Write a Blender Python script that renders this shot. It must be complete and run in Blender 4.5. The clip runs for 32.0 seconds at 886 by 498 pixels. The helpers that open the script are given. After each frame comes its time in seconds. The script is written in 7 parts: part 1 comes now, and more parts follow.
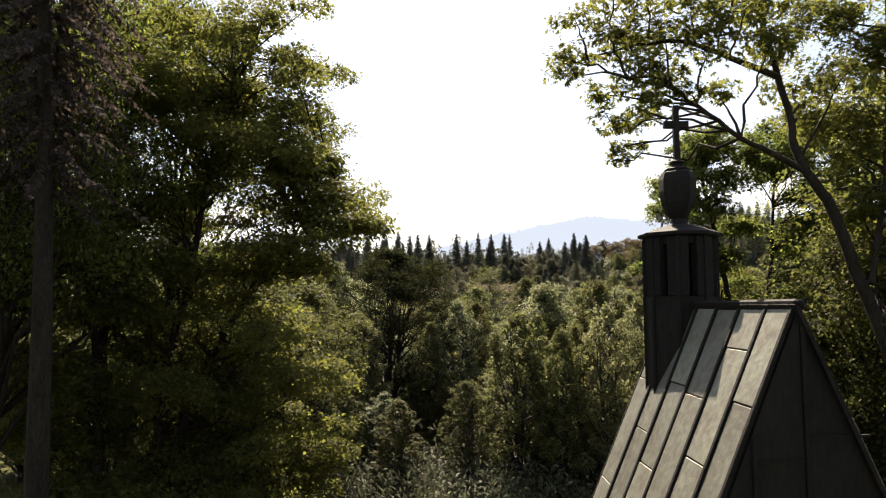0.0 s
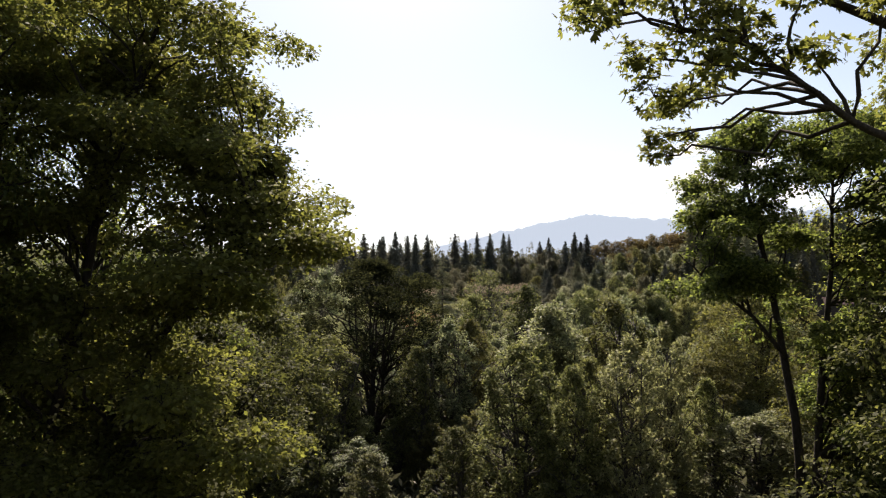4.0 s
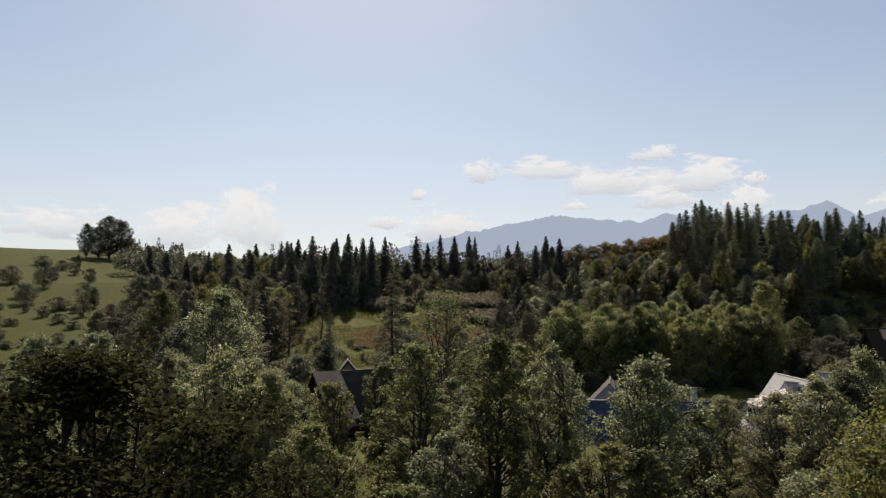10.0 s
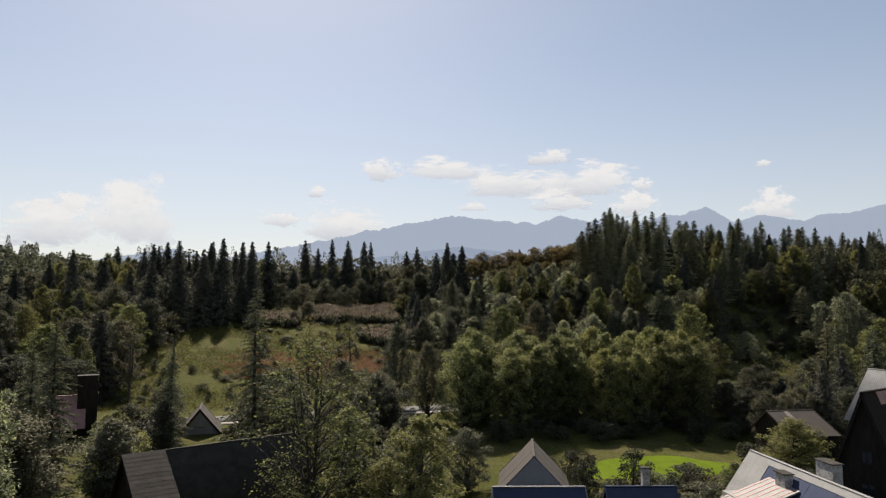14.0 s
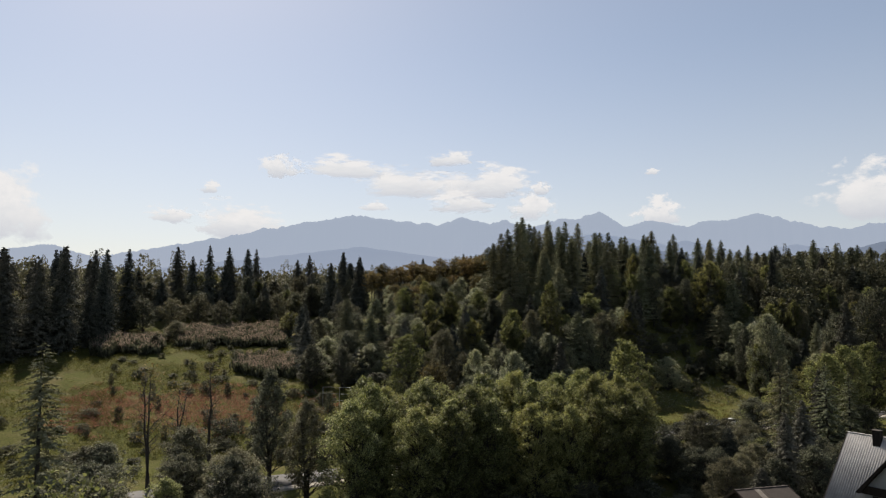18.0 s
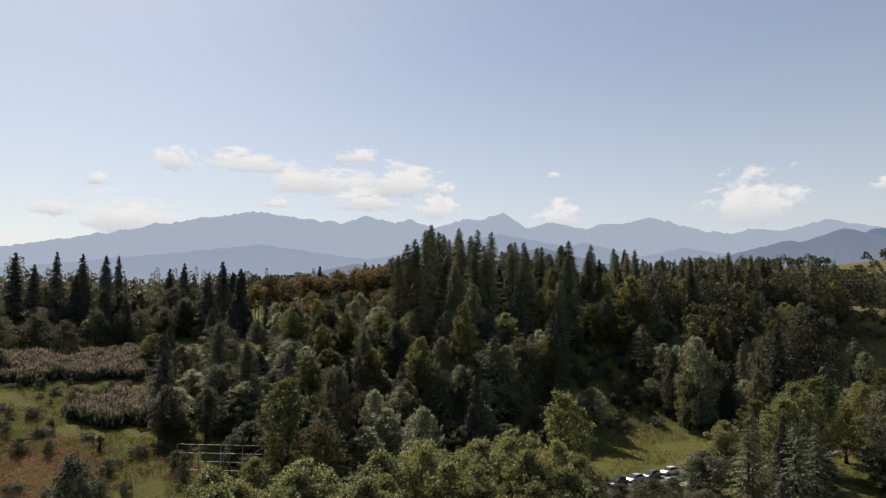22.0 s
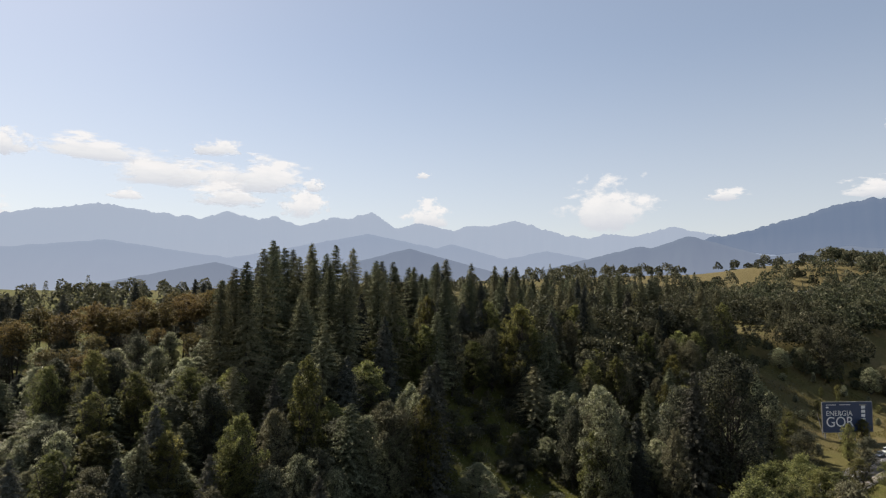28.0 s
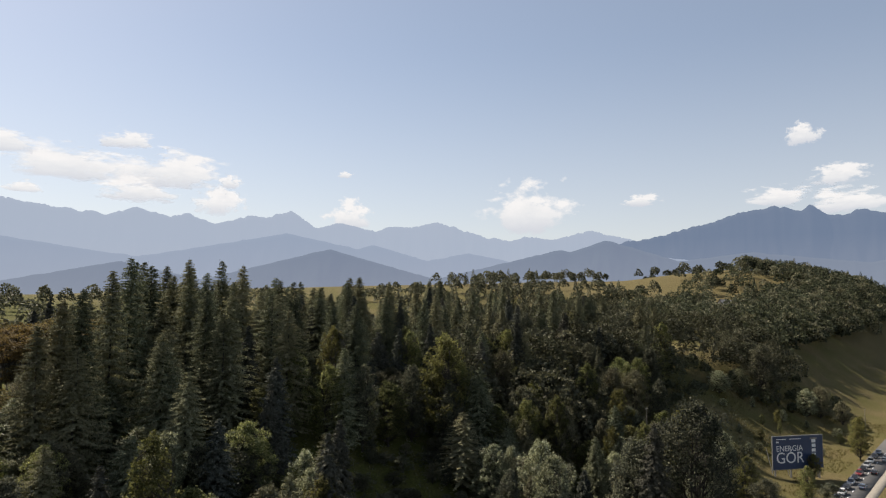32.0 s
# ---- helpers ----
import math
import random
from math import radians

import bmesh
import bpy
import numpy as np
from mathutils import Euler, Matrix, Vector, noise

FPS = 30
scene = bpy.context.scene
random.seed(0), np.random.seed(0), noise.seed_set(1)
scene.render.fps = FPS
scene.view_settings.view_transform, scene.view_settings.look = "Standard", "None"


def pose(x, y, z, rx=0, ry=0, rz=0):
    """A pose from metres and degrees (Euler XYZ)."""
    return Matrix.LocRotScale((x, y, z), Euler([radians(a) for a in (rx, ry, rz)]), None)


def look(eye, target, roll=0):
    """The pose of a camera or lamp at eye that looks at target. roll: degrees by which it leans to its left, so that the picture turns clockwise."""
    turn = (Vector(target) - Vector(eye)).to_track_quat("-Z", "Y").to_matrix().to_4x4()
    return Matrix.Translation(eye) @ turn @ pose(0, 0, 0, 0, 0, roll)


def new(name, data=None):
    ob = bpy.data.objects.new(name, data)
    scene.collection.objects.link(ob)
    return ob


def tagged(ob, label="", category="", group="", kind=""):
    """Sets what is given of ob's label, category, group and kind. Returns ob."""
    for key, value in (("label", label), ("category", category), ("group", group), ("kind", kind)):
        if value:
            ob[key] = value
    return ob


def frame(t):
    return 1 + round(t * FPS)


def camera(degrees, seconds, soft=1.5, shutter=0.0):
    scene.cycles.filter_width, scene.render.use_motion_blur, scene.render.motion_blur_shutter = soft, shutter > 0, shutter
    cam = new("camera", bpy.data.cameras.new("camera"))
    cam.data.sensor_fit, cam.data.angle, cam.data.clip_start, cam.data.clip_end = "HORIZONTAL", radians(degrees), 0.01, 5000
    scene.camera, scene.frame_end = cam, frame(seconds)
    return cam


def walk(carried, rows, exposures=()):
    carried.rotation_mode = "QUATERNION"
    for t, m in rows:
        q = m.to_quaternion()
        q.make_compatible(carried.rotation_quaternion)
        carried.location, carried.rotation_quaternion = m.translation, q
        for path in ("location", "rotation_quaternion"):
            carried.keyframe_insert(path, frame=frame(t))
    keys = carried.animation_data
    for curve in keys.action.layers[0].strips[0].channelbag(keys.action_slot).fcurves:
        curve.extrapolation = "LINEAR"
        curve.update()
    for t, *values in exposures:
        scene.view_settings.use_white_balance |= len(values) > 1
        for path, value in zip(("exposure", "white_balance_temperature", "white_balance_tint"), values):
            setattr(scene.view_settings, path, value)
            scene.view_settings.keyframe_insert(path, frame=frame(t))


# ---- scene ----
cam = camera(67.0, 32.0, 1.2)
METRES, EYE, TILT, LEAN, TURN = 200.0, 13.0, 5.0, 0.0, 0.0
ROWS = [
    (0.0, 0.0, 0.0, 0.0, 0.0, 0.0, 0.0),
    (0.5, 0.0, 0.0001, 0.0015, -0.03, -0.02, 0.02),
    (1.0, 0.0001, 0.0003, 0.0026, -0.05, -0.07, 0.03),
    (1.5, 0.0004, 0.0017, 0.0032, -0.05, -0.07, 0.05),
    (2.0, 0.0008, 0.0049, 0.0035, -0.06, -0.08, 0.08),
    (2.5, 0.0015, 0.0099, 0.0037, -0.05, -0.09, 0.13),
    (3.0, 0.0022, 0.0162, 0.0039, -0.03, -0.17, 0.16),
    (3.5, 0.0028, 0.0235, 0.0039, -0.02, -0.15, 0.17),
    (5.5, 0.006, 0.0614, 0.0035, -0.28, -0.05, 0.05),
    (6.0, 0.0075, 0.0725, 0.0034, -0.4, -0.08, 0.01),
    (6.5, 0.0088, 0.0842, 0.0034, -0.51, -0.08, 0.04),
    (7.0, 0.0103, 0.0963, 0.0038, -0.62, -0.1, 0.01),
    (7.5, 0.0117, 0.1088, 0.0045, -0.74, -0.11, -0.01),
    (8.0, 0.0132, 0.122, 0.0055, -0.84, -0.11, -0.02),
    (8.5, 0.0146, 0.1358, 0.0072, -0.92, -0.1, -0.04),
    (9.0, 0.0163, 0.1501, 0.0091, -1.04, -0.08, -0.04),
    (9.5, 0.0179, 0.1649, 0.011, -1.93, -0.11, -0.15),
    (10.0, 0.0197, 0.1799, 0.013, -2.89, -0.11, -0.23),
    (10.5, 0.0215, 0.1952, 0.015, -3.84, -0.14, -0.31),
    (11.0, 0.0237, 0.2109, 0.017, -4.9, -0.14, -0.39),
    (11.5, 0.0262, 0.2271, 0.0191, -6.02, -0.15, -0.48),
    (12.0, 0.0286, 0.2437, 0.0212, -7.12, -0.14, -0.56),
    (12.5, 0.0313, 0.2605, 0.0237, -8.23, -0.16, -0.67),
    (13.0, 0.0341, 0.2774, 0.0262, -9.34, -0.16, -0.77),
    (13.5, 0.0373, 0.294, 0.0283, -10.42, -0.13, -0.87),
    (14.0, 0.0406, 0.311, 0.0306, -11.49, -0.12, -0.96),
    (14.5, 0.0442, 0.3278, 0.0336, -12.55, -0.17, -1.13),
    (16.5, 0.0615, 0.3959, 0.0436, -16.75, 0.03, -1.45),
    (17.0, 0.0667, 0.4134, 0.0463, -17.82, 0.03, -1.57),
    (17.5, 0.0722, 0.4306, 0.049, -18.88, 0.05, -1.66),
    (18.0, 0.078, 0.4478, 0.0518, -19.92, 0.06, -1.76),
    (18.5, 0.0839, 0.4645, 0.0547, -20.97, 0.07, -1.84),
    (19.0, 0.0904, 0.4819, 0.0571, -22.02, 0.09, -1.92),
    (19.5, 0.0974, 0.4987, 0.0599, -23.03, 0.08, -2.05),
    (20.0, 0.1048, 0.5163, 0.062, -24.08, 0.13, -2.15),
    (20.5, 0.1126, 0.5328, 0.065, -25.09, 0.14, -2.21),
    (21.0, 0.1202, 0.5484, 0.0673, -26.03, 0.18, -2.32),
    (21.5, 0.1285, 0.5651, 0.0697, -27.06, 0.22, -2.39),
    (22.0, 0.137, 0.5814, 0.0724, -28.06, 0.25, -2.49),
    (22.5, 0.1459, 0.5976, 0.0752, -29.06, 0.26, -2.59),
    (23.0, 0.1547, 0.6136, 0.078, -30.05, 0.31, -2.68),
    (23.5, 0.1639, 0.6296, 0.081, -31.03, 0.33, -2.77),
    (24.0, 0.1736, 0.6456, 0.0841, -31.97, 0.35, -2.88),
    (24.5, 0.1838, 0.6617, 0.0865, -32.92, 0.42, -2.98),
    (25.0, 0.194, 0.6772, 0.0893, -33.88, 0.46, -3.1),
    (25.5, 0.2042, 0.693, 0.0916, -34.86, 0.51, -3.24),
    (27.5, 0.2524, 0.7552, 0.1033, -38.45, 0.69, -3.41),
    (28.0, 0.2648, 0.7701, 0.1063, -39.32, 0.75, -3.47),
    (28.5, 0.2775, 0.7847, 0.1096, -40.16, 0.81, -3.54),
    (29.0, 0.2903, 0.8001, 0.1129, -41.04, 0.88, -3.64),
    (29.5, 0.3036, 0.8148, 0.1161, -41.91, 0.93, -3.72),
    (30.0, 0.3171, 0.8294, 0.1186, -42.77, 1.04, -3.76),
    (30.5, 0.3307, 0.8433, 0.1222, -43.57, 1.07, -3.84),
    (31.0, 0.3443, 0.8576, 0.1254, -44.4, 1.1, -3.94),
    (31.5, 0.3583, 0.8715, 0.1286, -45.18, 1.15, -4.02),
    (32.0, 0.3726, 0.8855, 0.1313, -46.0, 1.23, -4.08),
]
EXPOSURES = [(0.0, 1.6, 7800, 13), (2.0, 1.54, 7800, 13), (3.0, 1.48, 7700, 13), (3.5, 1.4, 7600, 13), (5.5, 0.95, 7300, 12), (6.5, 0.79, 7150, 11), (8.0, 0.6, 7120, 11.5), (14.0, 0.59, 7130, 12), (22.0, 0.6, 7150, 12.5), (28.0, 0.71, 7150, 12.5), (32.0, 0.73, 7150, 12.5)]
walk(cam, [(t, pose(0, 0, EYE, TILT, LEAN, TURN) @ pose(METRES * x, METRES * y, METRES * z, 90 + pitch, roll, yaw)) for t, x, y, z, yaw, pitch, roll in ROWS], EXPOSURES)

# ---- world and sun ----
SUN_EL, SUN_AZ = 47.0, -4.0          # degrees; azimuth clockwise from +y
world = bpy.data.worlds.new("sky")
scene.world = world
world.use_nodes = True
wn = world.node_tree
wn.nodes.clear()
sky = wn.nodes.new("ShaderNodeTexSky")
sky.sky_type = "NISHITA"
sky.sun_disc = False
sky.sun_elevation, sky.sun_rotation = radians(SUN_EL), radians(SUN_AZ)
sky.altitude, sky.air_density, sky.dust_density, sky.ozone_density = 1400, 1.0, 1.9, 0.5
wbg = wn.nodes.new("ShaderNodeBackground")
wbg.inputs["Strength"].default_value = 0.075
wout = wn.nodes.new("ShaderNodeOutputWorld")
pale = wn.nodes.new("ShaderNodeHueSaturation")      # thin high haze takes some blue out of the sky
pale.inputs["Saturation"].default_value = 1.0
wn.links.new(sky.outputs[0], pale.inputs["Color"])
veil = wn.nodes.new("ShaderNodeMixRGB")
veil.inputs[0].default_value, veil.inputs[2].default_value = 0.17, (5.85, 6.75, 7.75, 1)
wn.links.new(pale.outputs[0], veil.inputs[1])
wn.links.new(veil.outputs[0], wbg.inputs[0])
wn.links.new(wbg.outputs[0], wout.inputs[0])
sun = new("sun", bpy.data.lights.new("sun", "SUN"))
sun.data.energy, sun.data.angle, sun.data.color = 5.0, radians(0.53), (1.0, 0.95, 0.87)
_d = Vector((math.sin(radians(SUN_AZ)) * math.cos(radians(SUN_EL)), math.cos(radians(SUN_AZ)) * math.cos(radians(SUN_EL)), math.sin(radians(SUN_EL))))
sun.matrix_world = look(_d * 300, (0, 0, 0))

# ---- materials ----
def material(name):
    m = bpy.data.materials.new(name)
    m.use_nodes = True
    m.node_tree.nodes.clear()
    return m, m.node_tree


def node(nt, kind, ins=None, **props):
    n = nt.nodes.new("ShaderNode" + kind)
    for k, v in props.items():
        if k == "operation":
            n.operation = v
        elif k == "blend":
            n.blend_type = v
        elif k == "data_type":
            n.data_type = v
    for k, v in (ins or {}).items():
        if isinstance(v, bpy.types.NodeSocket):
            nt.links.new(v, n.inputs[k])
        else:
            n.inputs[k].default_value = v
    return n


def ramp(nt, fac, stops):
    r = nt.nodes.new("ShaderNodeValToRGB")
    nt.links.new(fac, r.inputs[0])
    e = r.color_ramp.elements
    while len(e) < len(stops):
        e.new(0.5)
    for el, (p, c) in zip(e, stops):
        el.position, el.color = p, (*c, 1)
    return r.outputs[0]


def finish(nt, shader):
    out = nt.nodes.new("ShaderNodeOutputMaterial")
    nt.links.new(shader, out.inputs[0])


def mixrgb(nt, fac, a, b, blend="MIX"):
    n = nt.nodes.new("ShaderNodeMixRGB")
    n.blend_type = blend
    for i, v in ((0, fac), (1, a), (2, b)):
        if isinstance(v, bpy.types.NodeSocket):
            nt.links.new(v, n.inputs[i])
        elif i == 0:
            n.inputs[0].default_value = v
        else:
            n.inputs[i].default_value = (*v, 1)
    return n.outputs[0]


def surface(name, c1, c2, scale=3.0, rough=0.7, metal=0.0, bump=0.2, fine=30.0, stretch=(1, 1, 1), vary=0.0, spec=0.5):
    """Two colours mixed by noise at two scales, with fine relief."""
    m, nt = material(name)
    co = node(nt, "TexCoord").outputs["Object"]
    mp = node(nt, "Mapping", {"Vector": co, "Scale": stretch}).outputs[0]
    n1 = node(nt, "TexNoise", {"Vector": mp, "Scale": scale, "Detail": 6.0, "Roughness": 0.6}).outputs[0]
    n2 = node(nt, "TexNoise", {"Vector": mp, "Scale": fine, "Detail": 3.0}).outputs[0]
    f = node(nt, "Math", {0: n1, 1: n2}, operation="ADD").outputs[0]
    f = node(nt, "MapRange", {"Value": f, "From Min": 0.7, "From Max": 1.3}).outputs[0]
    col = mixrgb(nt, f, c1, c2)
    if vary:
        r = node(nt, "ObjectInfo").outputs["Random"]
        v = node(nt, "MapRange", {"Value": r, "To Min": 1 - vary, "To Max": 1 + vary}).outputs[0]
        col = node(nt, "HueSaturation", {"Color": col, "Value": v}).outputs[0]
    b = node(nt, "Bump", {"Height": f, "Strength": bump, "Distance": 0.02}).outputs[0]
    p = node(nt, "BsdfPrincipled", {"Base Color": col, "Roughness": rough, "Metallic": metal, "Normal": b, "Specular IOR Level": spec})
    finish(nt, p.outputs[0])
    return m


def leafy(name, dark, light, warm, trans=0.45, rough=0.6, spread=0.25, spec=0.045):
    """Leaf: diffuse and gloss in front, light coming through; hue varies by leaf and by plant."""
    m, nt = material(name)
    ri = node(nt, "NewGeometry").outputs["Random Per Island"]
    ro = node(nt, "ObjectInfo").outputs["Random"]
    col = ramp(nt, ri, [(0.0, tuple(0.85 * a for a in dark)), (0.6, tuple((a + b) * 0.5 for a, b in zip(dark, light))), (1.0, tuple(1.35 * b for b in light))])
    w = node(nt, "MapRange", {"Value": ro, "From Min": 0.3, "From Max": 1.0, "To Min": 0.0, "To Max": 1.5 * spread}).outputs[0]
    col = mixrgb(nt, w, col, warm)
    far = node(nt, "Math", {0: node(nt, "Math", {0: ro, 1: 7.31}, operation="MULTIPLY").outputs[0]}, operation="FRACT").outputs[0]
    val = node(nt, "MapRange", {"Value": far, "To Min": 0.68, "To Max": 1.35}).outputs[0]
    col = node(nt, "HueSaturation", {"Color": col, "Value": val}).outputs[0]
    upper = node(nt, "HueSaturation", {"Color": col, "Value": 0.76, "Saturation": 0.95}).outputs[0]
    p = node(nt, "BsdfPrincipled", {"Base Color": upper, "Roughness": rough, "Specular IOR Level": spec}).outputs[0]
    tcol = node(nt, "HueSaturation", {"Color": col, "Value": 1.6, "Saturation": 1.18}).outputs[0]
    t = node(nt, "BsdfTranslucent", {"Color": tcol}).outputs[0]
    mx = node(nt, "MixShader", {0: trans, 1: p, 2: t}).outputs[0]
    finish(nt, mx)
    return m


LEAF_MAPLE = leafy("maple_leaf", (0.048, 0.063, 0.025), (0.135, 0.156, 0.051), (0.164, 0.146, 0.049), 0.55)
LEAF_DARK = leafy("alder_leaf", (0.048, 0.054, 0.040), (0.145, 0.149, 0.097), (0.194, 0.162, 0.086), 0.14)
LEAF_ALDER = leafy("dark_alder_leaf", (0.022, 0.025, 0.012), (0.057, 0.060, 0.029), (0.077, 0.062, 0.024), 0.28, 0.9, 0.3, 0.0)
LEAF_WILLOW = leafy("willow_leaf", (0.059, 0.073, 0.042), (0.196, 0.210, 0.117), (0.213, 0.193, 0.086), 0.42, 0.5, 0.25, 0.08)
LEAF_OSIER = leafy("osier_leaf", (0.070, 0.083, 0.033), (0.258, 0.269, 0.117), (0.251, 0.222, 0.082), 0.26, 0.5, 0.25, 0.08)
LEAF_SALLOW = leafy("sallow_leaf", (0.094, 0.108, 0.065), (0.317, 0.327, 0.212), (0.273, 0.263, 0.138), 0.25, 0.48, 0.25, 0.1)
LEAF_BRIGHT = leafy("ash_leaf", (0.062, 0.073, 0.028), (0.165, 0.170, 0.076), (0.175, 0.139, 0.051), 0.36)
LEAF_BROWN = leafy("oak_leaf", (0.063, 0.057, 0.029), (0.143, 0.119, 0.055), (0.178, 0.104, 0.044), 0.3)
LEAF_SHRUB = leafy("shrub_leaf", (0.043, 0.048, 0.031), (0.121, 0.124, 0.085), (0.130, 0.110, 0.067), 0.15)
# darker copy of the maple leaf, with shade put into its colour
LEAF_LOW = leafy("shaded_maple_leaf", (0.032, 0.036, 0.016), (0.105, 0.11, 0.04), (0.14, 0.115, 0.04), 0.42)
LEAF_RUST = leafy("rusty_leaf", (0.113, 0.058, 0.049), (0.239, 0.125, 0.094), (0.265, 0.118, 0.073), 0.28)
LEAF_MEADOW = leafy("meadow_herb", (0.052, 0.053, 0.016), (0.125, 0.122, 0.040), (0.137, 0.089, 0.048), 0.3)
NEEDLE = leafy("spruce_needle", (0.046, 0.055, 0.044), (0.122, 0.128, 0.106), (0.137, 0.123, 0.092), 0.06, 0.8, 0.4, 0.04)
NEEDLE_LARCH = leafy("larch_needle", (0.084, 0.098, 0.059), (0.208, 0.221, 0.137), (0.259, 0.227, 0.128), 0.1, 0.8, 0.4, 0.04)
NEEDLE_BROWN = leafy("brown_larch_needle", (0.019, 0.017, 0.016), (0.054, 0.044, 0.040), (0.064, 0.047, 0.040), 0.3, 0.8, 0.4, 0.04)
LEAF_FAR = leafy("far_leaf", (0.029, 0.037, 0.024), (0.084, 0.094, 0.056), (0.107, 0.094, 0.056), 0.15)
GRASS_DRY = leafy("dry_grass", (0.10, 0.094, 0.034), (0.22, 0.195, 0.085), (0.2, 0.16, 0.07), 0.3)
REED = leafy("reed_plume", (0.11, 0.092, 0.075), (0.27, 0.225, 0.185), (0.22, 0.16, 0.13), 0.35, 0.6)
BARK = surface("bark", (0.016, 0.013, 0.01), (0.05, 0.042, 0.034), 4, 0.9, 0, 0.8, 25, (1, 1, 0.25))
# darker, duller bark for the chapel trees and the alder
BARK_DARK = surface("dark_bark", (0.014, 0.0115, 0.009), (0.042, 0.035, 0.028), 4, 0.9, 0, 0.8, 25, (1, 1, 0.25), spec=0.1)


def ground_material():
    m, nt = material("meadow_ground")
    co = node(nt, "TexCoord").outputs["Object"]
    big = node(nt, "TexNoise", {"Vector": co, "Scale": 0.025, "Detail": 5.0}).outputs[0]
    mid = node(nt, "TexNoise", {"Vector": co, "Scale": 0.22, "Detail": 6.0, "Roughness": 0.65}).outputs[0]
    fine = node(nt, "TexNoise", {"Vector": co, "Scale": 2.6, "Detail": 5.0, "Roughness": 0.7}).outputs[0]
    green = ramp(nt, fine, [(0.3, (0.026, 0.03, 0.01)), (0.55, (0.068, 0.074, 0.018)), (0.75, (0.112, 0.11, 0.032))])
    dry = ramp(nt, fine, [(0.3, (0.055, 0.046, 0.02)), (0.6, (0.135, 0.108, 0.055)), (0.8, (0.205, 0.165, 0.09))])
    f1 = node(nt, "MapRange", {"Value": mid, "From Min": 0.44, "From Max": 0.7}).outputs[0]
    f2 = node(nt, "MapRange", {"Value": big, "From Min": 0.4, "From Max": 0.65, "To Min": 0.4, "To Max": 1.0}).outputs[0]
    f = node(nt, "Math", {0: f1, 1: f2}, operation="MULTIPLY").outputs[0]
    px = node(nt, "SeparateXYZ", {0: co}).outputs[0]
    arid = node(nt, "MapRange", {"Value": px, "From Min": 215.0, "From Max": 290.0, "To Max": 1.0}).outputs[0]
    arid_w = node(nt, "MapRange", {"Value": px, "From Min": -70.0, "From Max": -120.0, "To Max": 0.22}).outputs[0]
    arid = node(nt, "Math", {0: arid, 1: arid_w}, operation="MAXIMUM").outputs[0]
    patch = node(nt, "TexNoise", {"Vector": co, "Scale": 0.045, "Detail": 6.0, "Roughness": 0.7}).outputs[0]
    patch = node(nt, "MapRange", {"Value": patch, "From Min": 0.35, "From Max": 0.65, "To Min": 0.3, "To Max": 1.0}).outputs[0]
    arid = node(nt, "Math", {0: arid, 1: patch}, operation="MULTIPLY").outputs[0]
    arid_e = node(nt, "MapRange", {"Value": px, "From Min": 520.0, "From Max": 640.0, "To Max": 0.85}).outputs[0]
    arid = node(nt, "Math", {0: arid, 1: arid_e}, operation="MAXIMUM").outputs[0]
    f = node(nt, "Math", {0: f, 1: arid}, operation="MAXIMUM").outputs[0]
    col = mixrgb(nt, f, green, dry)
    pasture = ramp(nt, fine, [(0.3, (0.022, 0.027, 0.007)), (0.7, (0.06, 0.066, 0.017))])
    west = node(nt, "MapRange", {"Value": px, "From Min": -60.0, "From Max": -110.0, "To Max": 0.8}).outputs[0]
    col = mixrgb(nt, west, col, pasture)
    b = node(nt, "Bump", {"Height": fine, "Strength": 0.9, "Distance": 0.25}).outputs[0]
    p = node(nt, "BsdfPrincipled", {"Base Color": col, "Roughness": 0.95, "Normal": b, "Specular IOR Level": 0.05})
    finish(nt, p.outputs[0])
    return m


GROUND = ground_material()
LAWN = surface("mown_lawn", (0.062, 0.1, 0.005), (0.11, 0.15, 0.009), 0.6, 0.95, 0, 0.6, 9, spec=0.05)
ASPHALT = surface("asphalt", (0.045, 0.045, 0.047), (0.085, 0.083, 0.08), 0.5, 0.9, 0, 0.3, 20)
GRAVEL = surface("gravel_verge", (0.13, 0.12, 0.1), (0.24, 0.22, 0.19), 1.2, 0.95, 0, 0.5, 14)
COPPER = surface("weathered_sheet_metal", (0.115, 0.098, 0.082), (0.215, 0.225, 0.18), 1.3, 0.5, 0.25, 0.25, 6, (1.6, 1.6, 0.25), 0.24)
# near-black: the shade on gable and turret is put into this colour
COPPER_DARK = surface("shade_dark_metal", (0.005, 0.0045, 0.004), (0.016, 0.014, 0.0125), 2.2, 0.75, 0.0, 0.3, 22, (1, 1, 0.35), 0.1, 0.2)
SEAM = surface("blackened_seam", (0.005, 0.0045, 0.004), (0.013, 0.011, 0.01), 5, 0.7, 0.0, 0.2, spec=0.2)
SLATE = surface("grey_fibre_roof", (0.026, 0.023, 0.02), (0.075, 0.066, 0.057), 0.9, 0.9, 0, 0.4, 12, vary=0.2, spec=0.2)
CORRUGATED = surface("pale_corrugated_sheet", (0.24, 0.23, 0.22), (0.4, 0.385, 0.37), 0.6, 0.75, 0, 0.25, 9, vary=0.08)
BLUE_ROOF = surface("blue_painted_sheet", (0.03, 0.041, 0.078), (0.048, 0.062, 0.108), 0.8, 0.7, 0.0, 0.08, 14, spec=0.12)
PALE_ROOF = surface("pale_roof_sheet", (0.15, 0.147, 0.143), (0.24, 0.237, 0.23), 0.7, 0.6, 0, 0.1, 10)
RED_ROOF = surface("faded_red_sheet", (0.24, 0.1, 0.08), (0.4, 0.24, 0.2), 1.1, 0.6, 0, 0.1, 12)
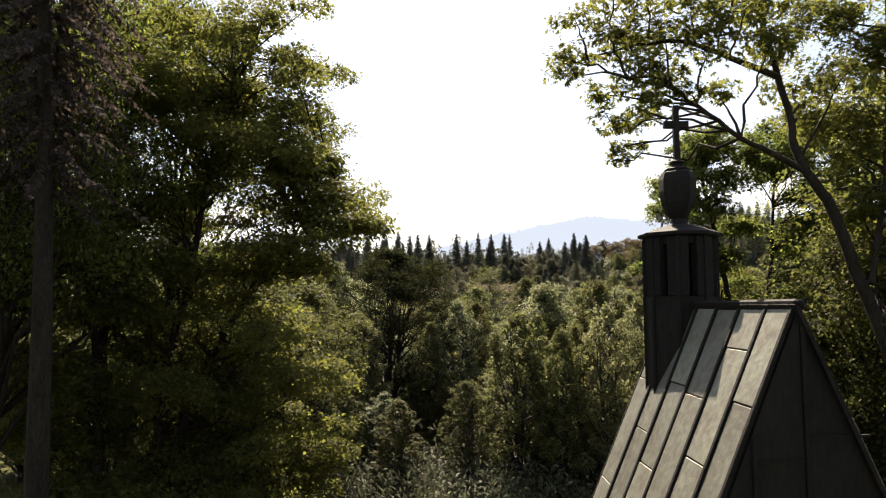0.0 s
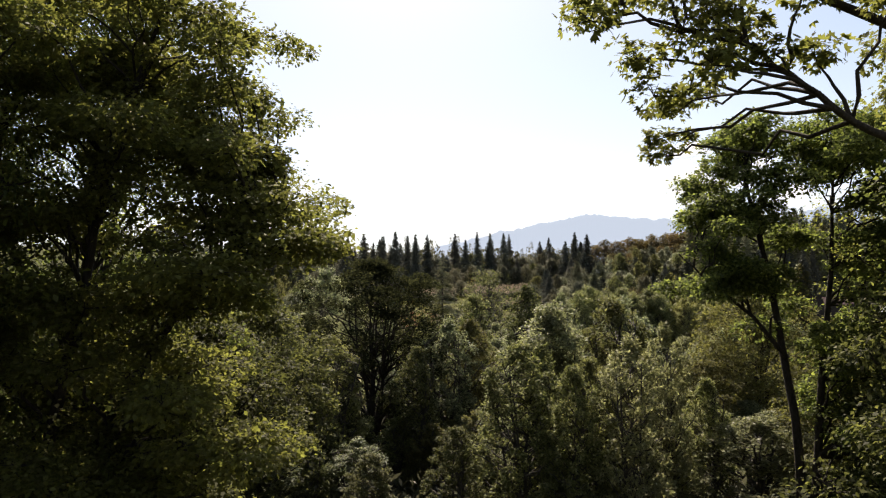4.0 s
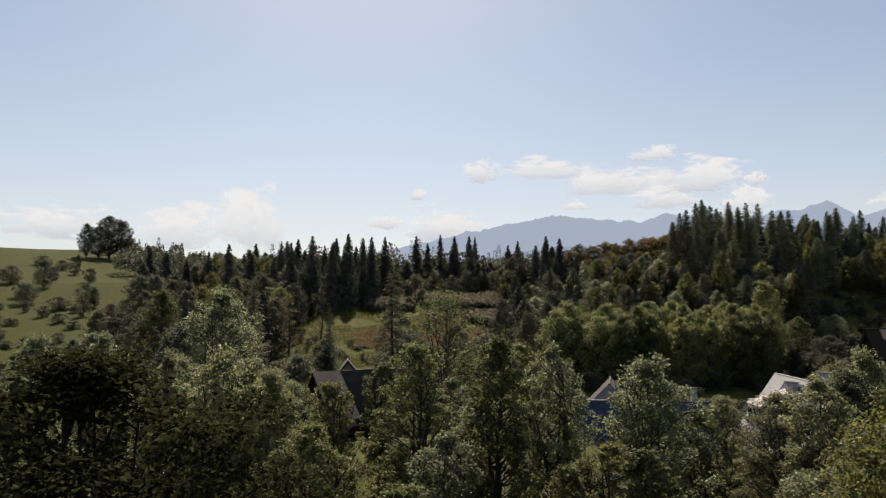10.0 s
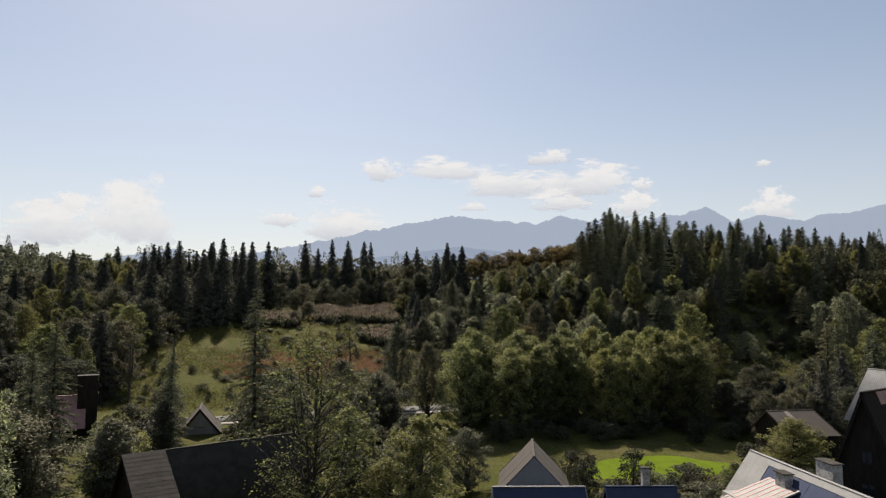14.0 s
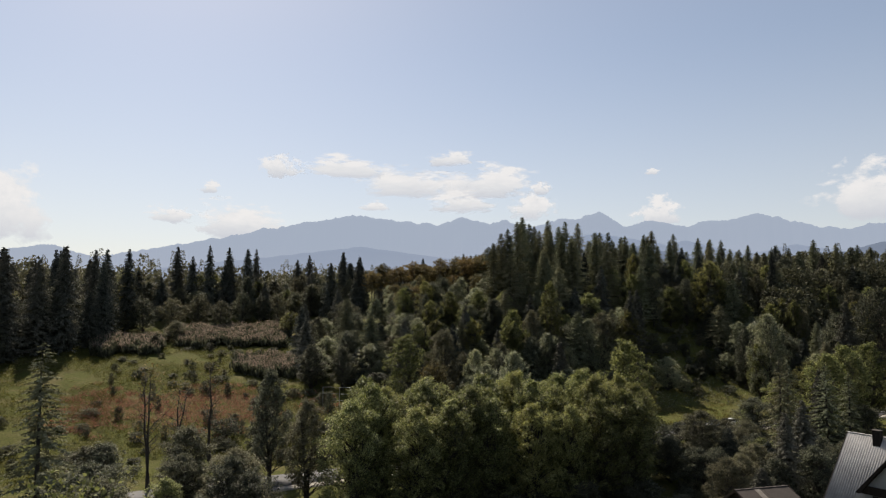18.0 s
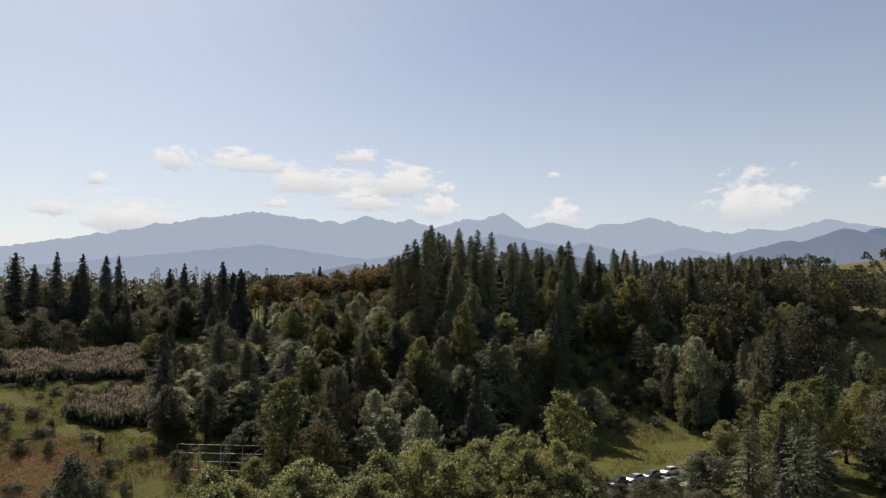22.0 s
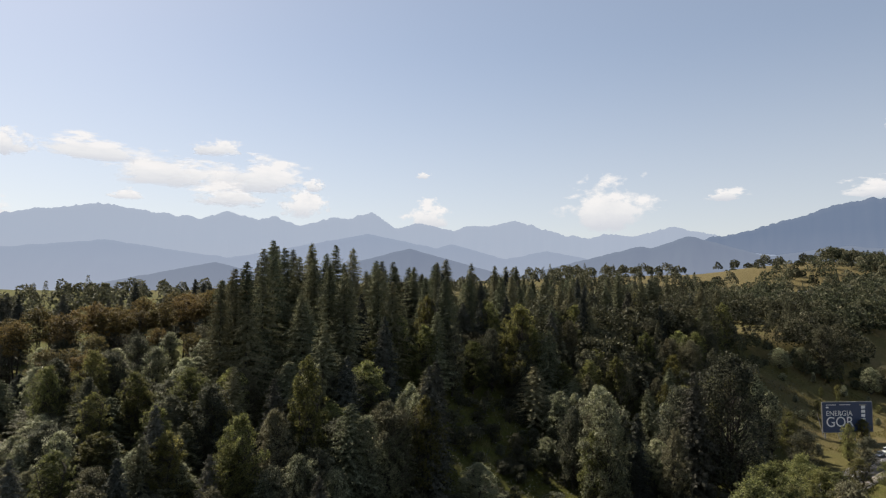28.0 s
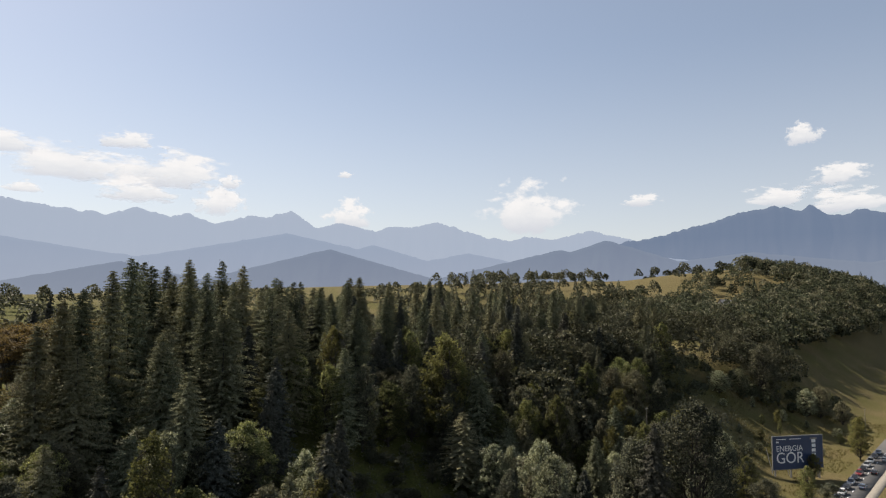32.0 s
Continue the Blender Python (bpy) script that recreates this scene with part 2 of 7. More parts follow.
BROWN_ROOF = surface("brown_felt_roof", (0.024, 0.018, 0.015), (0.05, 0.039, 0.032), 0.7, 0.9, 0, 0.3, 10)
WHITE_WALL = surface("white_render_wall", (0.19, 0.188, 0.18), (0.29, 0.284, 0.275), 0.7, 0.9, 0, 0.2, 16)
DARK_WOOD = surface("dark_stained_boards", (0.011, 0.009, 0.0075), (0.034, 0.026, 0.021), 2.5, 0.9, 0, 0.4, 20, (1, 1, 0.2), spec=0.12)
GREY_WOOD = surface("weathered_boards", (0.1, 0.085, 0.07), (0.2, 0.18, 0.155), 2.5, 0.9, 0, 0.4, 20, (1, 1, 0.2))
CHIMNEY = surface("patched_chimney_render", (0.13, 0.12, 0.11), (0.5, 0.48, 0.46), 1.4, 0.95, 0, 0.5, 6)
STEEL = surface("galvanised_pipe", (0.16, 0.16, 0.16), (0.27, 0.27, 0.265), 2.0, 0.5, 0.5, 0.1)
RUBBER = surface("tyre_rubber", (0.012, 0.012, 0.012), (0.03, 0.03, 0.03), 6, 0.85, 0, 0.2)
BILLBOARD_BLUE = surface("printed_blue_vinyl", (0.015, 0.032, 0.085), (0.025, 0.05, 0.12), 0.3, 0.4, 0, 0.05, 4)
PRINT_WHITE = surface("white_print", (0.62, 0.64, 0.66), (0.78, 0.79, 0.8), 0.4, 0.5, 0, 0.02)


def glass_material(name, tint, rough=0.05):
    m, nt = material(name)
    p = node(nt, "BsdfPrincipled", {"Base Color": (*tint, 1), "Roughness": rough, "Specular IOR Level": 0.8})
    finish(nt, p.outputs[0])
    return m


WINDOW_GLASS = glass_material("window_glass", (0.02, 0.022, 0.025))


def paint(name, c):
    m, nt = material(name)
    co = node(nt, "TexCoord").outputs["Object"]
    n = node(nt, "TexNoise", {"Vector": co, "Scale": 5.0, "Detail": 4.0}).outputs[0]
    r = node(nt, "MapRange", {"Value": n, "To Min": 0.18, "To Max": 0.4}).outputs[0]
    col = mixrgb(nt, n, c, tuple(x * 0.8 for x in c))
    p = node(nt, "BsdfPrincipled", {"Base Color": col, "Roughness": r, "Metallic": 0.2, "Coat Weight": 0.6, "Coat Roughness": 0.08})
    finish(nt, p.outputs[0])
    return m


CAR_PAINTS = [paint("black_car_paint", (0.012, 0.012, 0.014)), paint("silver_car_paint", (0.42, 0.43, 0.45)), paint("blue_grey_car_paint", (0.1, 0.13, 0.18)),
              paint("white_car_paint", (0.75, 0.75, 0.74)), paint("red_car_paint", (0.25, 0.02, 0.02))]


def haze_glow(name, rock, air, mix, scale):
    """Far slopes: rock and woods, with kilometres of bright haze painted on as emission."""
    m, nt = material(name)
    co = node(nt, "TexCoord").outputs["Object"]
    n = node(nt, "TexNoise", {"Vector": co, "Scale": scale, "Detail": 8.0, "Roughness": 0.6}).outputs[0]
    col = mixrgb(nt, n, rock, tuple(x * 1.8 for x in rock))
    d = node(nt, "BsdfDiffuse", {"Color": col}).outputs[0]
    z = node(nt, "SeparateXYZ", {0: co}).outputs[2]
    # the painted haze is paler towards the foot of the slopes
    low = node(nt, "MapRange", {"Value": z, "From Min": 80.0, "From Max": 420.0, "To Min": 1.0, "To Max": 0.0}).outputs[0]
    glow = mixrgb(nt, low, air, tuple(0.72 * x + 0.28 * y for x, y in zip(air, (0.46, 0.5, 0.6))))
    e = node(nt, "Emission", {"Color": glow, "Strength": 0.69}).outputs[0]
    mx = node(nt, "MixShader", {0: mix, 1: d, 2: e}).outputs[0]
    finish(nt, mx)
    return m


MOUNTAIN_FAR = haze_glow("hazy_far_mountain", (0.045, 0.045, 0.045), (0.38, 0.468, 0.62), 0.87, 0.004)
MOUNTAIN_MID = haze_glow("hazy_wooded_ridge", (0.03, 0.035, 0.035), (0.29, 0.375, 0.53), 0.86, 0.006)
MOUNTAIN_ROCK = haze_glow("hazy_rock_massif", (0.035, 0.035, 0.035), (0.165, 0.235, 0.37), 0.8, 0.006)
MOUNTAIN_NEAR = haze_glow("hazy_dark_hill", (0.03, 0.04, 0.035), (0.172, 0.235, 0.365), 0.78, 0.008)


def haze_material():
    """Glowing sheet painted as bright haze low over the horizon, fading out upwards."""
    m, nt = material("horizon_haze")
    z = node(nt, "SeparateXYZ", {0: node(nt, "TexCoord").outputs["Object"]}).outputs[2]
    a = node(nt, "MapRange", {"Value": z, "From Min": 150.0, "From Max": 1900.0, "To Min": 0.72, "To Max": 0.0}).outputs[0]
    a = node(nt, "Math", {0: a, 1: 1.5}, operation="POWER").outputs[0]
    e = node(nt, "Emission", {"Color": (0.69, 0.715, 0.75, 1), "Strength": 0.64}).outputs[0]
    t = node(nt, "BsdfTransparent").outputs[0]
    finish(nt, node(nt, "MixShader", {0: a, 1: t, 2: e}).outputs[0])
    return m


def cloud_material(seed):
    m, nt = material("cloud_vapour")
    uv = node(nt, "TexCoord").outputs["Object"]
    shift = node(nt, "Mapping", {"Vector": uv, "Location": (seed * 3.1, seed * 1.7, 0)}).outputs[0]
    n = node(nt, "TexNoise", {"Vector": shift, "Scale": 2.3, "Detail": 9.0, "Roughness": 0.6}).outputs[0]
    nl = node(nt, "TexNoise", {"Vector": shift, "Scale": 0.8, "Detail": 4.0}).outputs[0]
    s = node(nt, "SeparateXYZ", {0: uv})
    up = node(nt, "Math", {0: s.outputs[1], 1: 0.75}, operation="MULTIPLY").outputs[0]
    flat = node(nt, "Math", {0: s.outputs[1], 1: -0.15}, operation="LESS_THAN").outputs[0]
    low = node(nt, "Math", {0: s.outputs[1], 1: 0.15}, operation="ADD").outputs[0]
    low2 = node(nt, "Math", {0: low, 1: low}, operation="MULTIPLY").outputs[0]
    low3 = node(nt, "Math", {0: low2, 1: flat}, operation="MULTIPLY").outputs[0]
    low4 = node(nt, "Math", {0: low3, 1: 1.2}, operation="MULTIPLY").outputs[0]
    v = node(nt, "CombineXYZ", {0: s.outputs[0], 1: up, 2: 0.0}).outputs[0]
    r = node(nt, "VectorMath", {0: v}, operation="LENGTH").outputs[1]
    nn = node(nt, "Math", {0: n, 1: nl}, operation="ADD").outputs[0]
    nn = node(nt, "MapRange", {"Value": nn, "From Min": 0.0, "From Max": 2.0, "To Min": -1.1, "To Max": 3.1}).outputs[0]
    body = node(nt, "Math", {0: nn, 1: r}, operation="SUBTRACT").outputs[0]
    body = node(nt, "Math", {0: body, 1: low4}, operation="SUBTRACT").outputs[0]
    a = node(nt, "MapRange", {"Value": body, "From Min": 0.0, "From Max": 0.42, "To Max": 0.93}).outputs[0]
    # shaded underside and sunlit top are painted into the glow by height
    shade = node(nt, "MapRange", {"Value": s.outputs[1], "From Min": -0.6, "From Max": 0.5}).outputs[0]
    shade = node(nt, "Math", {0: shade, 1: n}, operation="MULTIPLY").outputs[0]
    col = ramp(nt, shade, [(0.0, (0.68, 0.75, 0.87)), (0.28, (0.85, 0.91, 0.99)), (0.55, (0.97, 1.01, 1.07))])
    e = node(nt, "Emission", {"Color": col, "Strength": 0.56}).outputs[0]
    t = node(nt, "BsdfTransparent").outputs[0]
    mx = node(nt, "MixShader", {0: a, 1: t, 2: e}).outputs[0]
    finish(nt, mx)
    return m

# ---- mesh helpers ----
def mesh_of(name, V, F, mats=(), smooth=False, idx=None):
    """A mesh from arrays of vertices and quads."""
    V, F = np.asarray(V, dtype=np.float32), np.asarray(F, dtype=np.int32)
    me = bpy.data.meshes.new(name)
    me.vertices.add(len(V))
    me.vertices.foreach_set("co", V.ravel())
    k = F.shape[1]
    me.loops.add(F.size)
    me.loops.foreach_set("vertex_index", F.ravel())
    me.polygons.add(len(F))
    me.polygons.foreach_set("loop_start", np.arange(0, F.size, k, dtype=np.int32))
    if smooth:
        me.polygons.foreach_set("use_smooth", np.ones(len(F), dtype=bool))
    for m in mats:
        me.materials.append(m)
    if idx is not None:
        me.polygons.foreach_set("material_index", np.asarray(idx, dtype=np.int32))
    me.update(calc_edges=True)
    return me


def part(name, bm, mat, parent, label="", m=None):
    """Links a bmesh (or a mesh) as one object under a thing or a part."""
    if isinstance(bm, bmesh.types.BMesh):
        me = bpy.data.meshes.new(name)
        bm.to_mesh(me)
        bm.free()
    else:
        me = bm
    if mat is not None and not me.materials:
        me.materials.append(mat)
    ob = new(name, me)
    ob.parent = parent
    if m is not None:
        ob.matrix_basis = m
    if label:
        tagged(ob, label)
    return ob


def join_arrays(parts):
    Vs, Fs, o = [], [], 0
    for v, f in parts:
        Vs.append(v)
        Fs.append(f + o)
        o += len(v)
    return np.concatenate(Vs), np.concatenate(Fs)


def smooth(a, b, x):
    t = np.clip((np.asarray(x, dtype=float) - a) / (b - a), 0, 1)
    return t * t * (3 - 2 * t)


def box(bm, x0, y0, z0, x1, y1, z1, m=None, bevel=0.0):
    r = bmesh.ops.create_cube(bm, size=1.0)
    t = Matrix.Translation(((x0 + x1) / 2, (y0 + y1) / 2, (z0 + z1) / 2)) @ Matrix.Diagonal((x1 - x0, y1 - y0, z1 - z0, 1))
    bmesh.ops.transform(bm, matrix=(m @ t) if m is not None else t, verts=r["verts"])
    if bevel:
        es = list({e for v in r["verts"] for e in v.link_edges})
        bmesh.ops.bevel(bm, geom=es, offset=bevel, segments=1, affect="EDGES")


def boxes(*rows, m=None, bevel=0.0):
    bm = bmesh.new()
    for r in rows:
        box(bm, *r, m=m, bevel=bevel)
    return bm


def prism(bm, pts, a, b, axis="y"):
    """A polygon of (u, z) points drawn out along an axis from a to b."""
    def at(u, z, d):
        return (u, d, z) if axis == "y" else (d, u, z)
    n = len(pts)
    va = [bm.verts.new(at(u, z, a)) for u, z in pts]
    vb = [bm.verts.new(at(u, z, b)) for u, z in pts]
    bm.faces.new(va)
    bm.faces.new(vb[::-1])
    for i in range(n):
        bm.faces.new((va[i], vb[i], vb[(i + 1) % n], va[(i + 1) % n]))
    bmesh.ops.recalc_face_normals(bm, faces=bm.faces[:])
    return bm


# ---- land ----
def road_y(x):
    x = np.asarray(x, dtype=float)
    return 196.8 + 0.066 * x + 0.064 * np.minimum(x, 130)


def ground(x, y):
    """Height of the land: a valley floor, the road along its far side, slopes and a plateau beyond, hills at both ends."""
    x, y = np.asarray(x, dtype=float), np.asarray(y, dtype=float)
    s = y - road_y(x)
    rise = 24 + 7 * smooth(60, 140, x) + 4 * smooth(300, 520, x)
    back = np.interp(x, [-900, -200, -60, 40, 150, 400, 900, 1600], [46, 34, 8, 3, 10, 12, 34, 40])
    east = smooth(200, 280, x)
    steep = smooth(22 - 12 * east, 100 - 15 * east, s)
    gentle = np.clip((s - 22) / 145, 0, 1) * smooth(14, 40, s)
    west = smooth(85, 45, x) * smooth(-260, -120, x)
    z = 3.0 * smooth(-48, -6, s) + rise * (steep * (1 - west) + gentle * west) + back * smooth(100, 450, s)
    z = z + 4.0 * smooth(75, 30, y) * smooth(-60, -20, x)
    far = np.hypot(x - 40, y - 120)
    z = z + 16 * smooth(450, 950, far) * smooth(150, 320, y) - 60 * smooth(1300, 2200, far)
    z = z + 38 * np.exp(-(((x - 900) / 210) ** 2 + ((y - 452) / 120) ** 2))
    wob = np.sin(x * 0.071 + 1.3) * np.cos(y * 0.063) * 0.5 + np.sin(x * 0.19 + y * 0.13) * 0.25
    z = z + wob * smooth(6, 40, np.abs(s)) * smooth(60, 150, y)
    return z


def axis_steps(a, b, step, end_a, end_b):
    mid = np.arange(a, b + step, step)
    out = [mid]
    lo, hi, d = [], [], step
    v = a
    while v > end_a:
        d *= 1.14
        v -= d
        lo.append(v)
    d, v = step, mid[-1]
    while v < end_b:
        d *= 1.14
        v += d
        hi.append(v)
    return np.concatenate([np.array(lo[::-1]), mid, np.array(hi)])


gx, gy = axis_steps(-120, 420, 4.0, -4800, 4800), axis_steps(-20, 420, 4.0, -4800, 4800)
GX, GY = np.meshgrid(gx, gy)
gv = np.stack([GX, GY, ground(GX, GY)], -1).reshape(-1, 3)
gi = np.arange(len(gx) * len(gy)).reshape(len(gy), len(gx))
gf = np.stack([gi[:-1, :-1], gi[:-1, 1:], gi[1:, 1:], gi[1:, :-1]], -1).reshape(-1, 4)
tagged(new("ground", mesh_of("ground", gv, gf, [GROUND], True)), "rough green and dry-yellow meadow land", "ground", kind="structure")


def ribbon(name, xs, off_a, off_b, lift, mat, thick=0.25):
    """A strip that follows the road, with a real edge."""
    ya, yb = road_y(xs) + off_a, road_y(xs) + off_b
    za = 3.0 + lift + 0 * xs
    n = len(xs)
    V = np.concatenate([np.stack([xs, ya, za], -1), np.stack([xs, yb, za], -1), np.stack([xs, ya, za - thick], -1), np.stack([xs, yb, za - thick], -1)])
    i = np.arange(n - 1)
    F = np.concatenate([np.stack([i, i + 1, i + 1 + n, i + n], -1), np.stack([i + 2 * n, i + 2 * n + 1, i + 1, i], -1), np.stack([i + n, i + n + 1, i + 1 + 3 * n, i + 3 * n], -1)])
    return new(name, mesh_of(name, V, F, [mat]))


rx = np.arange(-320, 620, 6.0)
tagged(ribbon("road", rx, -3.6, 3.6, 0.10, ASPHALT), "grey asphalt valley road with pale worn lanes", "road", kind="structure")
tagged(ribbon("road_verge", rx, -6.2, -3.65, 0.06, GRAVEL), "pale gravel strip beside the asphalt road", "verge", kind="structure")
lw = new("lane_markings", None)
tagged(lw, "worn white dashes along the asphalt road", "road marking", kind="structure")
dash = mesh_of("dash", [(-1.5, -0.07, 0), (1.5, -0.07, 0), (1.5, 0.07, 0), (-1.5, 0.07, 0)], [(0, 1, 2, 3)], [PRINT_WHITE])
for k in range(34):
    dx = 60 + k * 9.0
    sl = math.atan2(float(road_y(dx + 1) - road_y(dx)), 1.0)
    part("dash", dash, None, lw, "", Matrix.Translation((dx, float(road_y(dx)), 3.106)) @ Matrix.Rotation(sl, 4, "Z"))

lawn_rows = [(60, 155, 14, 6), (-22, 151, 6, 4)]
for lx, ly, la, lb in lawn_rows:
    ang = np.linspace(0, 2 * np.pi, 49)[:-1]
    rad = 1 + 0.13 * np.sin(ang * 3 + lx) + 0.07 * np.sin(ang * 7)
    rings = [np.stack([lx + la * q * rad * np.cos(ang), ly + lb * q * rad * np.sin(ang)], -1) for q in (0.02, 0.35, 0.7, 1.0)]
    V = np.concatenate([np.column_stack([r, ground(r[:, 0], r[:, 1]) + 0.04]) for r in rings])
    k = np.arange(48)
    F = np.concatenate([np.stack([k + j * 48, (k + 1) % 48 + j * 48, (k + 1) % 48 + (j + 1) * 48, k + (j + 1) * 48], -1) for j in range(3)])
    tagged(new("lawn", mesh_of("lawn", V, F[:, ::-1], [LAWN], True)), "bright green mown lawn behind the houses", "lawn", kind="structure")

# ---- mountains: each range is a band of ridges round the view's centre ----
MC = (40.0, 120.0)


def tents(az, peaks):
    h = np.full_like(az, -2.0)
    for a, e, sl, sr in peaks:
        h = np.maximum(h, e - np.where(az < a, (a - az) * sl, (az - a) * sr))
    return h


def mountain_range(name, r0, r1, az0, az1, peaks, rough, mat, label, base=1.5, seed=0):
    az = np.arange(az0, az1, 0.12)
    el = tents(az, peaks)
    kern = np.array([1, 2, 3, 2, 1]) / 9.0
    el = np.convolve(np.pad(el, 2, mode="edge"), kern, mode="valid")
    el = el + np.array([rough * (noise.noise(Vector((a * 1.1, seed, 0))) + 0.6 * noise.noise(Vector((a * 2.7, seed, 5))) + 0.45 * noise.noise(Vector((a * 6.3, seed, 8)))) for a in az])
    top = r1 * np.tan(np.radians(el)) + 47
    rows = []
    steps = np.linspace(0, 1, 22)
    for q in steps:
        r = r0 + (r1 - r0) * q
        gul = np.array([noise.noise(Vector((a * 0.55, q * 1.6, seed + 9))) + 0.5 * noise.noise(Vector((a * 1.6, q * 4, seed + 3))) for a in az])
        z = base + (top - base) * (q ** 1.25) + gul * (top - base) * 0.22 * q * (1 - q) * 2
        rows.append(np.stack([MC[0] + r * np.sin(np.radians(az)), MC[1] + r * np.cos(np.radians(az)), z], -1))
    rows.append(np.stack([MC[0] + (r1 + 260) * np.sin(np.radians(az)), MC[1] + (r1 + 260) * np.cos(np.radians(az)), top * 0.35], -1))
    V = np.concatenate(rows)
    n, m = len(az), len(rows)
    i = np.arange(n * m).reshape(m, n)
    F = np.stack([i[:-1, :-1], i[:-1, 1:], i[1:, 1:], i[1:, :-1]], -1).reshape(-1, 4)
    ob = new(name, mesh_of(name, V, F, [mat], True))
    return tagged(ob, label, "mountain range", kind="structure")


FAR_PEAKS = [(-30, 3.9, 0.2, 0.2), (-11, 4.3, 0.2, 0.3), (4.5, 6.2, 0.5, 0.1), (8.6, 6.9, 0.25, 0.1), (12.2, 7.45, 0.2, 0.12), (14.6, 7.15, 0.3, 0.6), (18.2, 6.9, 0.3, 0.3), (21.4, 7.35, 0.35, 0.25), (25.2, 7.1, 0.3, 0.4),
             (30, 7.15, 0.3, 0.2), (33.3, 7.6, 0.25, 0.65), (37.2, 6.8, 0.3, 0.25), (42, 6.6, 0.2, 0.12), (45.3, 7.0, 0.25, 0.3), (53, 5.8, 0.3, 0.15), (58.2, 6.25, 0.25, 0.25), (90, 5.2, 0.1, 0.1)]
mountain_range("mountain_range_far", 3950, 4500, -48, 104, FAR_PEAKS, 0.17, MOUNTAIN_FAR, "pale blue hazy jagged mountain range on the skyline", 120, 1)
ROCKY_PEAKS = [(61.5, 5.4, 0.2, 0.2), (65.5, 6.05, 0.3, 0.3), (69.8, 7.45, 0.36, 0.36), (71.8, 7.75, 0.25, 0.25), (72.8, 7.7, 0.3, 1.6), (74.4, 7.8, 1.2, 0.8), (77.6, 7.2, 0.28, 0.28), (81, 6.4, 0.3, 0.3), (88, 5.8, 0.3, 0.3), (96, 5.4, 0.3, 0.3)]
mountain_range("mountain_range_rocky", 3600, 3900, 57, 104, ROCKY_PEAKS, 0.16, MOUNTAIN_ROCK, "rocky massif in painted blue-grey haze with a notched double summit", 100, 4)
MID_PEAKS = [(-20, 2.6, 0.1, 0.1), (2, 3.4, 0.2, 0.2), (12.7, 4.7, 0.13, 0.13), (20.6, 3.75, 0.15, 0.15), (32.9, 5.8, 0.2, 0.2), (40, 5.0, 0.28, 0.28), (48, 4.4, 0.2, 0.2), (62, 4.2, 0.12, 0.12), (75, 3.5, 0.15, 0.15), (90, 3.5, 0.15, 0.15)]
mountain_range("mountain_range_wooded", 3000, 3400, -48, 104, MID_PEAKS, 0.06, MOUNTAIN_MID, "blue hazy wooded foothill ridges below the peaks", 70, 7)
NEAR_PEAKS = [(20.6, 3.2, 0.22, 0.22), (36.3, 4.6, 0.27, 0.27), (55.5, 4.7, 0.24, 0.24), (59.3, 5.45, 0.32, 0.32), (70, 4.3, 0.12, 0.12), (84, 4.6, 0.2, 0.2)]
mountain_range("hill_range_dark", 2400, 2700, -40, 104, NEAR_PEAKS, 0.05, MOUNTAIN_NEAR, "dark wooded hills in painted blue haze before the mountains", 40, 11)

# ---- glowing haze sheet low in the sky, beyond the mountains ----
ha = np.linspace(0, 2 * np.pi, 97)[:-1]
hz = np.array([-200.0, 300.0, 800.0, 1400.0, 1950.0])
HV = np.stack([np.broadcast_to(MC[0] + 4695 * np.sin(ha), (5, 96)), np.broadcast_to(MC[1] + 4695 * np.cos(ha), (5, 96)), np.broadcast_to(hz[:, None], (5, 96))], -1).reshape(-1, 3)
hk = np.arange(96)
HF = np.concatenate([np.stack([hk + j * 96, (hk + 1) % 96 + j * 96, (hk + 1) % 96 + (j + 1) * 96, hk + (j + 1) * 96], -1) for j in range(4)])
tagged(new("backdrop_haze", mesh_of("backdrop_haze", HV, HF, [haze_material()], True)), "glowing sheet painted as pale haze over the horizon", "sky", kind="structure")

# ---- clouds: thin glowing sheets with painted shading, far beyond the mountains ----
CLOUDS = [(5.9, 11.2, 3.4, 2.2), (11.8, 11.3, 8.6, 2.2), (17.0, 10.0, 9.5, 2.9), (24.0, 10.0, 8.0, 2.9), (20.7, 12.3, 3.6, 1.5), (21.6, 8.5, 6.0, 2.0), (37.6, 10.8, 1.2, 0.6), (28.2, 9.7, 1.8, 1.2), (52.9, 7.6, 6.8, 4.2),
          (37.8, 7.2, 3.4, 2.4), (-2.4, 6.9, 3.2, 1.5), (2.9, 6.4, 7.0, 3.0), (74.1, 12.9, 2.2, 2.0), (76.4, 9.7, 3.6, 1.8), (72.6, 8.3, 4.8, 1.5), (77.4, 7.7, 5.8, 1.8), (62.3, 8.6, 3.0, 1.0), (-14.0, 6.2, 7.0, 5.6), (-19.5, 5.6, 7.0, 3.6),
          (-28, 5.8, 7.5, 2.8), (0.3, 9.3, 1.6, 1.0), (27.6, 7.9, 3.8, 2.4), (14.0, 8.2, 2.4, 0.9)]
